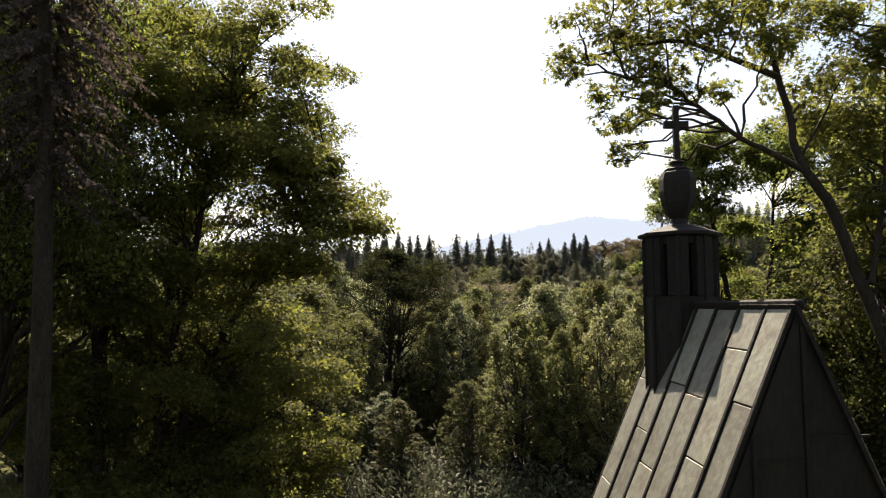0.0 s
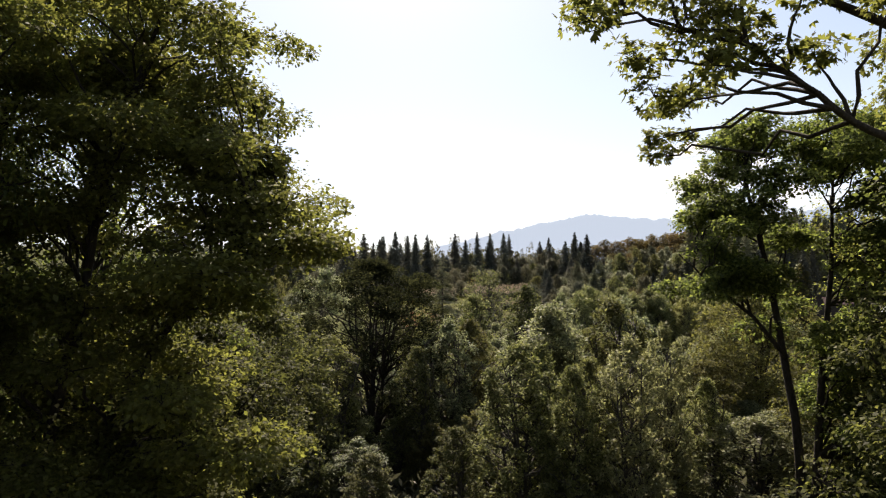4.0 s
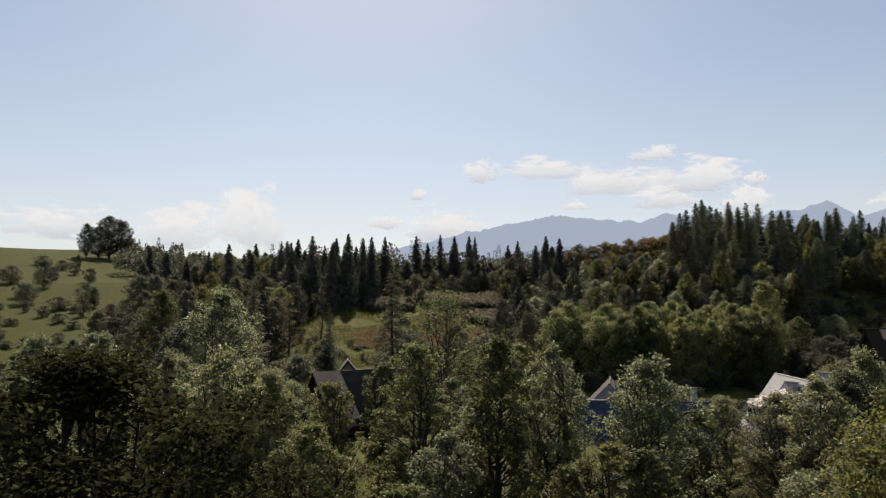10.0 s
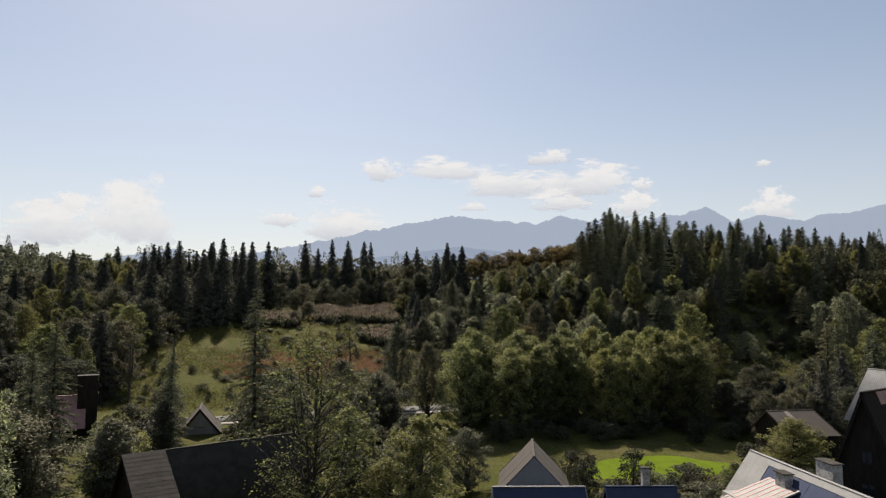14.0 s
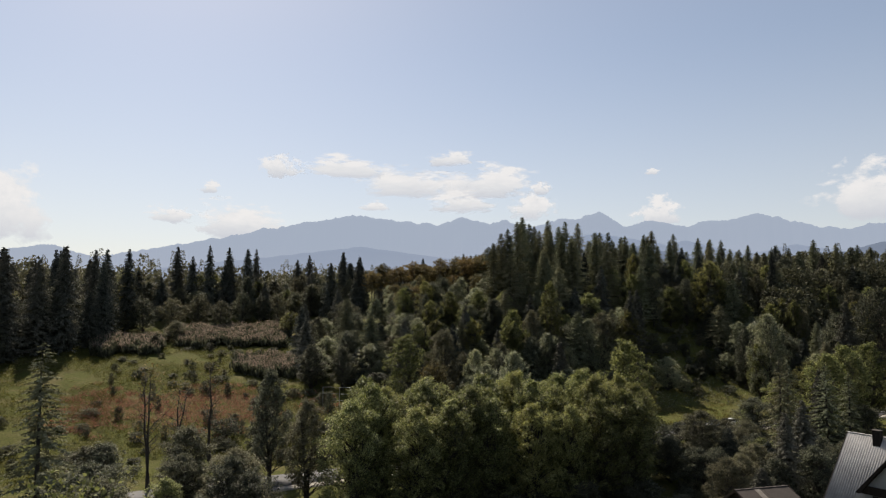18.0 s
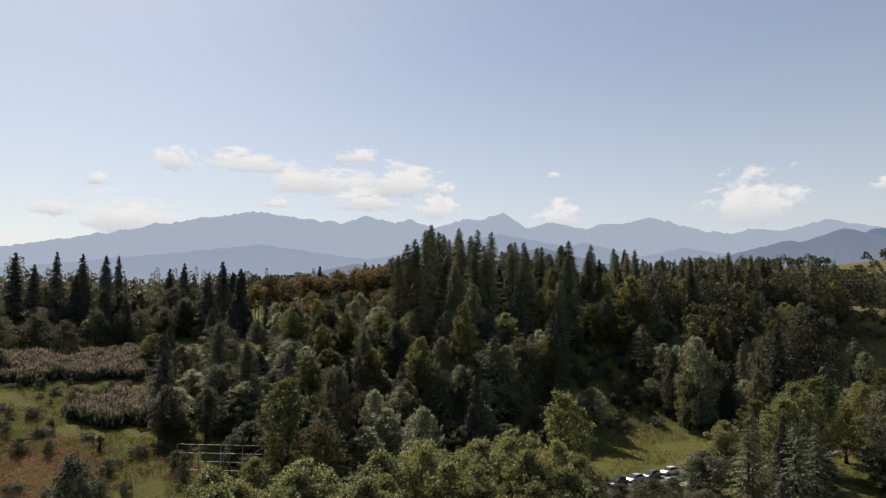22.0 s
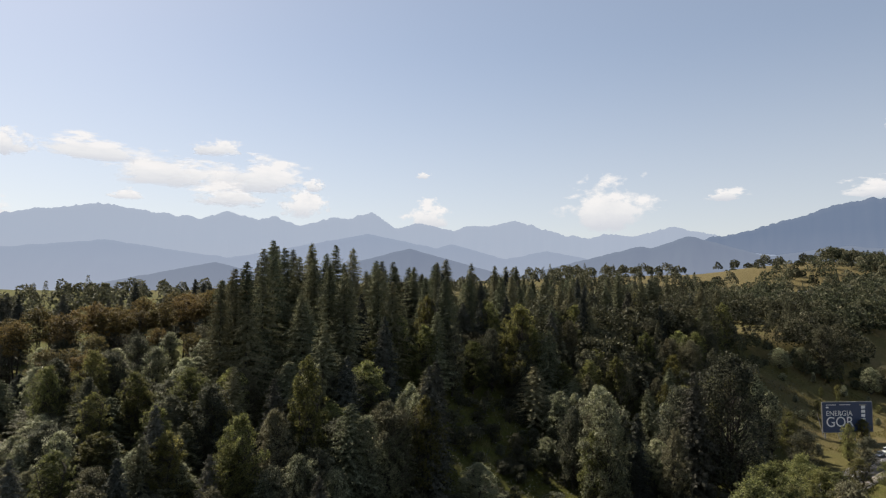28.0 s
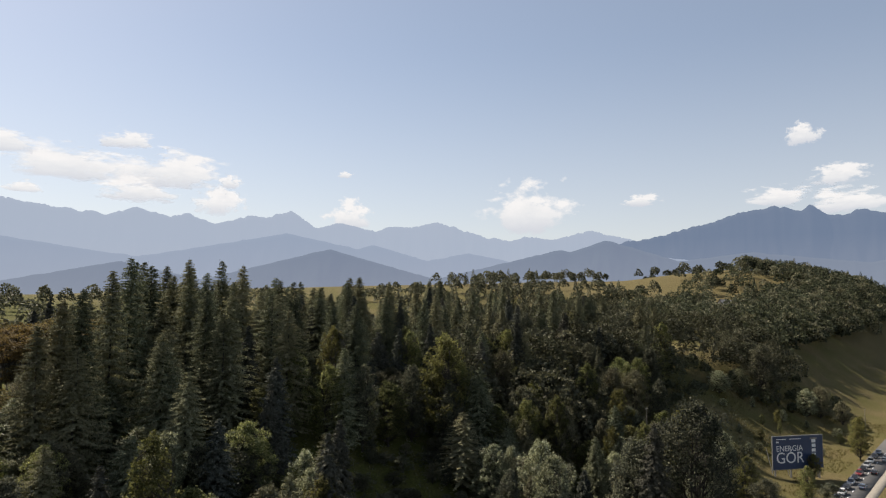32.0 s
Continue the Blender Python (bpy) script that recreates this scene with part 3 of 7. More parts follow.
for ci, (a, e, w, h) in enumerate(CLOUDS):
    d = 4650.0
    mat = cloud_material(ci + 1.0)
    bm = bmesh.new()
    bmesh.ops.create_grid(bm, x_segments=8, y_segments=4, size=1.6)
    me = bpy.data.meshes.new("cloud")
    bm.to_mesh(me)
    bm.free()
    me.materials.append(mat)
    c = Vector((MC[0] + d * math.sin(radians(a)), MC[1] + d * math.cos(radians(a)), 40 + d * math.tan(radians(e))))
    ob = new("cloud", me)
    ob.matrix_world = Matrix.Translation(c) @ Matrix.Rotation(radians(-a), 4, "Z") @ Matrix.Rotation(radians(90), 4, "X") @ Matrix.Diagonal((d * math.tan(radians(w / 2)), d * math.tan(radians(h / 2)), 1, 1))
    ob.visible_shadow = False
    tagged(ob, "small white fair-weather cloud above the mountains", "cloud", "clouds over the mountains", "structure")

# ---- chapel: steep sheet-metal roof with a turret, urn and cross ----
def lathe(profile, sides, rot=0.0):
    """Solid of revolution from (radius, z) pairs."""
    bm = bmesh.new()
    rings = []
    for r, z in profile:
        rings.append([bm.verts.new((r * math.cos(rot + 2 * math.pi * k / sides), r * math.sin(rot + 2 * math.pi * k / sides), z)) for k in range(sides)])
    for a, b in zip(rings, rings[1:]):
        for k in range(sides):
            bm.faces.new((a[k], a[(k + 1) % sides], b[(k + 1) % sides], b[k]))
    bm.faces.new(rings[0][::-1])
    bm.faces.new(rings[-1])
    return bm


def chapel():
    e = new("chapel")
    e.location = (3.25, 7.9, 4.0)
    tagged(e, "small chapel with steep weathered metal roof and turret", "chapel")
    zr, ze, hw = 9.05, 4.3, 2.0               # ridge, eaves and half width, over the chapel's foot
    y0, y1 = -1.8, 1.7
    sl = math.hypot(hw, zr - ze)
    ang = math.atan2(zr - ze, hw)
    for side, nm in ((-1, "roof_slope"), (1, "roof_slope")):
        rot = Matrix.Translation((0, 0, zr)) @ (Matrix.Rotation(math.pi, 4, "Z") if side > 0 else Matrix.Identity(4)) @ Matrix.Rotation(-ang, 4, "Y") @ Matrix.Rotation(math.pi, 4, "Z")
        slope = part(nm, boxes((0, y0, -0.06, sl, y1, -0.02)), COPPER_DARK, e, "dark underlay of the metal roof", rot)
        bays = [y0 + 0.6 * k for k in range(6)] + [y1]
        for k, (a, b) in enumerate(zip(bays, bays[1:])):
            if b - a < 0.15:
                continue
            cuts = [0.0] + [c for c in ((1.12, 2.6, 4.2) if k % 3 == 0 else (0.52, 1.75, 3.2) if k % 3 == 1 else (1.05, 2.1, 3.7))] + [sl]
            for c0, c1 in zip(cuts, cuts[1:]):
                lift = 0.004 * ((k * 7 + int(c0 * 10)) % 3)
                part("panel", boxes((c0 + 0.008, a + 0.045, -0.02, c1 - 0.008, b - 0.045, 0.0 + lift), bevel=0.004), COPPER, slope)
            part("seam", boxes((0.0, b - 0.03, -0.02, sl, b + 0.03, 0.022), bevel=0.008), SEAM, slope)
        va, vb = (y0 - 0.01, y0 + 0.03) if side < 0 else (y1 - 0.03, y1 + 0.01)
        part("verge", boxes((0, va, -0.1, sl, vb, 0.01), bevel=0.006), COPPER_DARK, slope)
    part("ridge_cap", boxes((-0.05, y0, zr - 0.05, 0.05, y1, zr + 0.03), bevel=0.02), COPPER_DARK, e, "folded metal ridge cap")
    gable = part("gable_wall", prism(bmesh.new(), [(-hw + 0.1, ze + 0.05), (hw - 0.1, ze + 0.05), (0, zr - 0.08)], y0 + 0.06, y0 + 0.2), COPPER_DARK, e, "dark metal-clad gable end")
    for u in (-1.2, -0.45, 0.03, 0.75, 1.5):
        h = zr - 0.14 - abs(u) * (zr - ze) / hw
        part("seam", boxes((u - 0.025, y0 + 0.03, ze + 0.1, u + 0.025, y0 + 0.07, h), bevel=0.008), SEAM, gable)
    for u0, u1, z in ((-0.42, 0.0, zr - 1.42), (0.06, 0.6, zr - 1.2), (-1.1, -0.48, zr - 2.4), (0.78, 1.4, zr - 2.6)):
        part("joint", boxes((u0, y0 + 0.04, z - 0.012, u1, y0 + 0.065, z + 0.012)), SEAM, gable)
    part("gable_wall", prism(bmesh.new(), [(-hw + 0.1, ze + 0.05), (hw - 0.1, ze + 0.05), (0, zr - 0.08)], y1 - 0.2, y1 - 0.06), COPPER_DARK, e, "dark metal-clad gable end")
    for x0, x1, a, b in ((-1.75, -1.55, y0 + 0.2, y1 - 0.2), (1.55, 1.75, y0 + 0.2, y1 - 0.2), (-1.55, 1.55, y0 + 0.2, y0 + 0.4), (-1.55, 1.55, y1 - 0.4, y1 - 0.2)):
        part("wall", boxes((x0, a, 0, x1, b, ze + 0.3)), DARK_WOOD, e)
    # turret: eight posts and spandrels round open slits
    tw = Matrix.Translation((-0.04, 1.15, 0)) @ Matrix.Diagonal((0.85, 0.85, 1, 1))
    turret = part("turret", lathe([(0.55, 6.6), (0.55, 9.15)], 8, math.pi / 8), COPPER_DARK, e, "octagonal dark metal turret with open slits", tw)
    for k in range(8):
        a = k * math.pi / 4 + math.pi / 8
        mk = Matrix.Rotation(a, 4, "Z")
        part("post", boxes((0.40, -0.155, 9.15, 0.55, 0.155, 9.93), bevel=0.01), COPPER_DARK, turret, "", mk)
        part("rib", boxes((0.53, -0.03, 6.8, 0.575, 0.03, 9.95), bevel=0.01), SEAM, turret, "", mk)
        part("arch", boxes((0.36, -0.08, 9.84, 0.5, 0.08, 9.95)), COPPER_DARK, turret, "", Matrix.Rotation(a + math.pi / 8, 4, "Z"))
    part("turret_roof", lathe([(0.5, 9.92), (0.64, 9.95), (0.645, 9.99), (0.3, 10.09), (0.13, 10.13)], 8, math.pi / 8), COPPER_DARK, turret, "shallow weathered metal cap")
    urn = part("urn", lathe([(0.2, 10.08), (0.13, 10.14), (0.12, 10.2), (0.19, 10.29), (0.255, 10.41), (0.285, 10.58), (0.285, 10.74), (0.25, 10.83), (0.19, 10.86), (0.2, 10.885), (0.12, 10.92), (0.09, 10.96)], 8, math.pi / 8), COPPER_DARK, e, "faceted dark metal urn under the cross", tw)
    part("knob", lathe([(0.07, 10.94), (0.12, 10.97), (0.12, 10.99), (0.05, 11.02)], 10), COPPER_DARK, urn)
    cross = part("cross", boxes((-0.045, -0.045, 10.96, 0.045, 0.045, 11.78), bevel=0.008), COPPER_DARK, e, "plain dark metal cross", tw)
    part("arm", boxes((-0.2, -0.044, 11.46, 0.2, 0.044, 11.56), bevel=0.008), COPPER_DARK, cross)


chapel()


# ---- houses ----
def corrugated(L, S, pitch=0.18, amp=0.028, rows=1):
    """A corrugated sheet L long, S down the slope, ribs running down the slope."""
    n = int(L / pitch * 4)
    u = np.linspace(0, L, n + 1)
    z = amp * np.sin(u / pitch * 2 * np.pi)
    parts = []
    for r in range(rows):
        s0, s1 = S * r / rows, S * (r + 1) / rows + (0.08 if r < rows - 1 else 0)
        lift = 0.006 * (rows - r)
        V = np.concatenate([np.column_stack([u, np.full(n + 1, s0), z + lift + 0.012]), np.column_stack([u, np.full(n + 1, s1), z + lift + 0.014]),
                            np.column_stack([u, np.full(n + 1, s0), z + lift - 0.01]), np.column_stack([u, np.full(n + 1, s1), z + lift - 0.008])])
        i = np.arange(n)
        m = n + 1
        F = np.concatenate([np.stack([i, i + 1, i + 1 + m, i + m], -1), np.stack([i + 2 * m, i + 3 * m, i + 1 + 3 * m, i + 1 + 2 * m], -1), np.stack([i + m, i + 1 + m, i + 1 + 3 * m, i + 3 * m], -1)])
        parts.append((V, F))
    V, F = join_arrays(parts)
    return mesh_of("sheet", V, F)


def window(parent, m, w=0.9, h=1.2, frame_mat=None, shutters=False):
    """A framed window, set in the plane x-z of the pose m, its front towards -y."""
    f = part("window", boxes((-w / 2, -0.05, 0, w / 2, 0.08, 0.08), (-w / 2, -0.05, h - 0.08, w / 2, 0.08, h), (-w / 2, -0.05, 0.08, -w / 2 + 0.08, 0.08, h - 0.08), (w / 2 - 0.08, -0.05, 0.08, w / 2, 0.08, h - 0.08),
                            (-0.03, -0.04, 0.08, 0.03, 0.06, h - 0.08)), frame_mat or DARK_WOOD, parent, "", m)
    part("pane", boxes((-w / 2 + 0.08, 0.0, 0.08, w / 2 - 0.08, 0.015, h - 0.08)), WINDOW_GLASS, f)
    part("sill", boxes((-w / 2 - 0.06, -0.12, -0.05, w / 2 + 0.06, 0.06, 0.0)), frame_mat or DARK_WOOD, f)
    return f


def chimney(parent, x, y, z0, z1, w=0.7, d=0.6, mat=None):
    c = part("chimney", boxes((x - w / 2, y - d / 2, z0, x + w / 2, y + d / 2, z1), bevel=0.02), mat or CHIMNEY, parent)
    part("chimney_cap", boxes((x - w / 2 - 0.12, y - d / 2 - 0.12, z1, x + w / 2 + 0.12, y + d / 2 + 0.12, z1 + 0.1), bevel=0.02), SLATE, c, "dark slab on the chimney")
    return c


def gable_house(name, p0, p1, foot, zr, ze, wl, wr, roof_l, roof_r, wall, label, category="house", sheet=None, over=0.5, verge=None):
    """A house with its ridge from p0 to p1; slopes of width wl to the left of that way and wr to the right. Returns it, its length and slope frames."""
    L = math.hypot(p1[0] - p0[0], p1[1] - p0[1])
    a = math.atan2(p1[1] - p0[1], p1[0] - p0[0])
    e = new(name)
    e.matrix_basis = Matrix.Translation((p0[0], p0[1], foot)) @ Matrix.Rotation(a, 4, "Z")
    tagged(e, label, category, "houses in the valley")
    zr, ze = zr - foot, ze - foot
    frames = {}
    for side, w, mat in ((1, wl, roof_l), (-1, wr, roof_r)):
        S = math.hypot(w, zr - ze)
        t = math.atan2(zr - ze, w)
        m = Matrix.Translation((0, 0, zr)) @ (Matrix.Identity(4) if side > 0 else Matrix.Translation((L, 0, 0)) @ Matrix.Rotation(math.pi, 4, "Z")) @ Matrix.Rotation(-t, 4, "X")
        frames[side] = (m, S)
        slab = part("roof_slope", boxes((0, 0, -0.16, L, S, -0.04)), DARK_WOOD, e, "", m)
        if sheet and side in sheet:
            part("roof_sheet", corrugated(L, S, sheet[side], amp=0.035), mat, slab)
        else:
            n = max(2, int(L / 3.4))
            for k in range(n):
                part("roof_sheet", boxes((L * k / n + 0.006, 0, -0.04, L * (k + 1) / n - 0.006, S, 0.0 + 0.003 * (k % 2))), mat, slab)
                if k:
                    part("seam", boxes((L * k / n - 0.012, 0, 0, L * k / n + 0.012, S, 0.02)), mat, slab)
        for x in (0, L):
            part("bargeboard", boxes((x - 0.06, 0, -0.24, x + 0.06, S, 0.05)), verge or DARK_WOOD, slab)
    part("ridge_cap", boxes((0, -0.16, zr - 0.08, L, 0.16, zr + 0.045), bevel=0.03), verge or roof_l, e)
    il, ir = wl - over, wr - over
    hl, hr = zr - (zr - ze) * il / wl - 0.2, zr - (zr - ze) * ir / wr - 0.2
    for x in (over, L - over - 0.25):
        part("gable_wall", prism(bmesh.new(), [(-ir, 0), (il, 0), (il, hl), (0, zr - 0.2), (-ir, hr)], x, x + 0.25, "x"), wall, e)
    part("wall", boxes((over + 0.25, il - 0.25, 0, L - over - 0.25, il, hl)), wall, e)
    part("wall", boxes((over + 0.25, -ir, 0, L - over - 0.25, -ir + 0.25, hr)), wall, e)
    return e, L, frames


def front(L, x, z, y):
    """The pose of a window in the wall on the right of the ridge's way."""
    return Matrix.Translation((x, y, z))


# dark barn: boarded rows at one end, corrugated sheet at the other
barn, bl, bf = gable_house("barn", (-10.5, 138.5), (7.2, 147.9), 0.3, 8.8, 1.5, 6.0, 7.0, SLATE, SLATE, DARK_WOOD, "old barn with dark grey weathered roof", "barn", {-1: 0.16, 1: 0.16})
bm_m, bS = bf[-1]
rows_parent = part("boarded_roof", boxes((bl - 4.3, 0, 0.04, bl + 0.1, bS, 0.06)), SLATE, barn, "roof end with overlapping boards", bm_m)
for k in range(17):
    part("board", boxes((bl - 4.3, bS * k / 17, 0.06, bl + 0.12, bS * (k + 1) / 17 + 0.1, 0.1), m=Matrix.Translation((0, 0, 0.02)) @ Matrix.Rotation(0.17, 4, "X")), SLATE, rows_parent)
# small steep house by the road
hut, hl_, hf_ = gable_house("cottage", (-9.1, 182.0), (-10.0, 190.5), 1.8, 7.0, 2.6, 3.7, 3.7, BROWN_ROOF, BROWN_ROOF, GREY_WOOD, "small steep-roofed cottage with pale gable", "house", None, 0.3)
window(hut, Matrix.Translation((0.28, 0.0, 2.2)) @ Matrix.Rotation(-math.pi / 2, 4, "Z"), 1.5, 1.2)
part("gable_panel", prism(bmesh.new(), [(-2.7, 1.0), (2.7, 1.0), (0, 4.75)], 0.22, 0.29, "x"), WHITE_WALL, hut, "pale rendered gable")
# dark red-roofed house with a tall stack
redh, rl_, rf_ = gable_house("house", (-38, 183), (-28, 186), 1.5, 9.5, 4.5, 4.2, 4.2, RED_ROOF, RED_ROOF, DARK_WOOD, "dark wooden house with faded red roof", "house")
chimney(redh, 10.6, -0.8, 0, 11.2, 3.0, 2.0, DARK_WOOD)
# blue-roofed houses
ba, bal, baf = gable_house("house", (27.6, 131.1), (37.2, 129.2), 0.0, 5.5, 0.8, 4.2, 4.2, BLUE_ROOF, BLUE_ROOF, WHITE_WALL, "low white house with blue sheet-metal roof", verge=PALE_ROOF)
bb_, bbl, bbf = gable_house("house", (39.3, 128.8), (46.6, 127.4), 0.0, 5.5, 1.0, 4.0, 4.0, BLUE_ROOF, BLUE_ROOF, WHITE_WALL, "low white house with blue sheet-metal roof and chimney", verge=BLUE_ROOF)
chimney(bb_, 4.3, 0.3, 4.6, 7.3, 0.75, 0.7)
g3, g3l, g3f = gable_house("house", (34.3, 137.0), (37.5, 147.0), 0.0, 7.0, 2.6, 4.3, 4.3, BROWN_ROOF, BROWN_ROOF, PALE_ROOF, "house with pale steep gable behind the blue roof", "house", None, 0.12)
part("gable_panel", prism(bmesh.new(), [(-4.2, 2.7), (4.2, 2.7), (0, 6.95)], -0.08, 0.02, "x"), PALE_ROOF, g3, "pale sheet gable")
# tall white house with blue slopes, dormer and balcony
wh, whl, whf = gable_house("house", (52.4, 122.9), (50.3, 105.8), 0.0, 9.9, 2.9, 5.0, 5.0, BLUE_ROOF, BLUE_ROOF, WHITE_WALL, "tall white house with blue roof, dormer and balcony", verge=PALE_ROOF, over=0.4)
for s in (1, -1):
    m, S = whf[s]
    for x0, x1 in ((0.0, 1.3), (whl - 4.0, whl)):
        part("verge_sheet", boxes((x0, 0, 0.012, x1, S, 0.05)), PALE_ROOF, wh, "broad pale sheet along the roof edge", m)
    part("ridge_sheet", boxes((1.3, 0, 0.012, whl - 4.0, 0.75, 0.05)), PALE_ROOF, wh, "pale sheet along the ridge", m)
dorm = part("dormer", boxes((4.0, -5.15, 3.0, 11.4, -1.6, 7.1)), WHITE_WALL, wh, "white dormer storey with dark windows")
for x in (4.7, 6.5, 8.2, 10.2):
    window(dorm, Matrix.Translation((x, -5.17, 4.6)), 0.95, 1.5)
droof = part("dormer_roof", prism(bmesh.new(), [(-5.7, 6.75), (-5.6, 6.85), (-1.1, 8.5), (-1.1, 8.35)], 5.0, 9.8, "x"), PALE_ROOF, dorm, "pale dormer roof with faded red strips")
for k in range(6):
    part("strip", prism(bmesh.new(), [(-5.66, 6.83), (-5.6, 6.88), (-1.1, 8.53), (-1.1, 8.48)], 5.2 + k * 0.8, 5.42 + k * 0.8, "x"), RED_ROOF, droof, "faded red metal strip")
part("balcony", boxes((3.2, -6.6, 2.1, 13.2, -5.0, 2.3), (3.2, -6.6, 2.3, 13.2, -6.48, 3.3), bevel=0.03), WHITE_WALL, wh, "long white balcony front")
for x in (4.2, 7.5, 10.8):
    part("balcony_door", boxes((x, -5.06, 0.1, x + 1.1, -4.98, 2.05)), RED_ROOF, wh, "faded red door")
chimney(wh, 7.6, -1.2, 7.6, 9.5, 1.5, 0.8)
chimney(wh, 9.8, 1.6, 7.2, 10.9, 2.3, 0.9)
# grey corrugated house with a dark dormer gable
gh, ghl, ghf = gable_house("house", (98.5, 156.2), (101.2, 143.5), 2.0, 14.1, 6.3, 6.0, 6.5, CORRUGATED, CORRUGATED, WHITE_WALL, "tall house with pale grey corrugated roof", sheet={1: 0.3, -1: 0.3})
chimney(gh, 4.0, -0.6, 10.8, 12.9, 0.9, 0.8, DARK_WOOD)
dg = part("dormer", prism(bmesh.new(), [(4.9, 4.6), (11.3, 4.6), (11.3, 6.6), (8.1, 10.4), (4.9, 6.6)], -6.2, -1.2), WHITE_WALL, gh, "white dormer under a dark gable roof")
part("dormer_roof", prism(bmesh.new(), [(4.1, 6.1), (8.1, 11.0), (8.1, 10.6), (4.5, 6.0)], -6.9, -1.0), DARK_WOOD, gh, "dark boarded dormer roof")
part("dormer_roof", prism(bmesh.new(), [(12.1, 6.1), (8.1, 11.0), (8.1, 10.6), (11.7, 6.0)], -6.9, -1.0), DARK_WOOD, gh, "dark boarded dormer roof")
part("dormer_band", boxes((4.6, -6.5, 6.0, 11.6, -6.1, 7.0)), DARK_WOOD, dg, "dark boarded band")
for x in (6.2, 8.4, 10.2):
    window(dg, Matrix.Translation((x, -6.22, 4.75)), 0.8, 1.15)
window(dg, Matrix.Translation((8.1, -6.22, 7.4)), 0.95, 1.3)
# dark wooden A-frame with faded red roof in front of it
af, afl, aff = gable_house("house", (62.6, 119.5), (73.0, 124.0), 0.3, 15.8, 3.5, 4.8, 4.8, DARK_WOOD, DARK_WOOD, DARK_WOOD, "tall dark steep wooden chalet with faded red roof", over=0.5)
part("roof_patch", boxes((0.3, 0.05, 0.03, afl * 0.75, 1.5, 0.06)), RED_ROOF, af, "faded red sheets along the ridge", aff[-1][0])
part("balcony", boxes((-0.9, -3.4, 4.6, 0.5, 3.4, 4.8), (-0.9, -3.4, 4.8, -0.8, 3.4, 5.7)), DARK_WOOD, af, "dark wooden gable balcony")
for wz, ww in ((5.2, 1.4), (8.4, 1.1)):
    window(af, Matrix.Translation((0.48, 0.0, wz)) @ Matrix.Rotation(-math.pi / 2, 4, "Z"), ww, 1.3)
# brown shed
sh, shl, shf = gable_house("shed", (80.9, 158.3), (89.0, 157.6), 1.2, 7.5, 4.6, 4.0, 6.4, BROWN_ROOF, BROWN_ROOF, DARK_WOOD, "dark shed with brown felt roof", "shed", None, 0.3)
part("patch", boxes((4.6, 0.3, 0.045, 5.4, 5.6, 0.06)), GREY_WOOD, sh, "pale patched strip on the roof", shf[-1][0])
# white house on the far hill
fh, fhl, fhf = gable_house("house", (646, 399), (656, 393), 50, 60.5, 56.0, 5.0, 5.0, PALE_ROOF, PALE_ROOF, WHITE_WALL, "small white house on the wooded hillside", over=0.3)
# hut roof glimpsed among the plateau's trees
ph, phl, phf = gable_house("shed", (97, 323), (102, 320.5), 29.5, 34.2, 32.6, 2.4, 2.4, PALE_ROOF, PALE_ROOF, GREY_WOOD, "pale-roofed hut among the plateau trees", "shed", None, 0.3)
# wire fence posts across the far meadow
fence = new("fence")
fence.location = (545.0, 302.0, float(ground(545.0, 302.0)))
tagged(fence, "row of weathered wooden fence posts in the meadow", "fence")
for k in range(15):
    fx = 490.0 + k * 9.5
    fy = 299.0 + k * 0.7 + 0.6 * math.sin(k * 2.1)
    part("post", boxes((-0.12, -0.12, -0.4, 0.12, 0.12, 2.0 + 0.25 * math.sin(k * 1.7)), bevel=0.02), GREY_WOOD, fence, "", Matrix.Translation((fx - 545.0, fy - 302.0, float(ground(fx, fy)) - float(ground(545.0, 302.0)))))


# ---- billboard ----
def letters(text, size, parent, m, mat, name="lettering"):
    cu = bpy.data.curves.new(name, "FONT")
    cu.body, cu.size, cu.extrude = text, size, 0.02
    tmp = bpy.data.objects.new(name, cu)
    scene.collection.objects.link(tmp)
    bpy.context.view_layer.update()
    me = bpy.data.meshes.new_from_object(tmp.evaluated_get(bpy.context.evaluated_depsgraph_get()))
    bpy.data.objects.remove(tmp)
    me.materials.clear()
    return part(name, me, mat, parent, "white printed lettering", m)


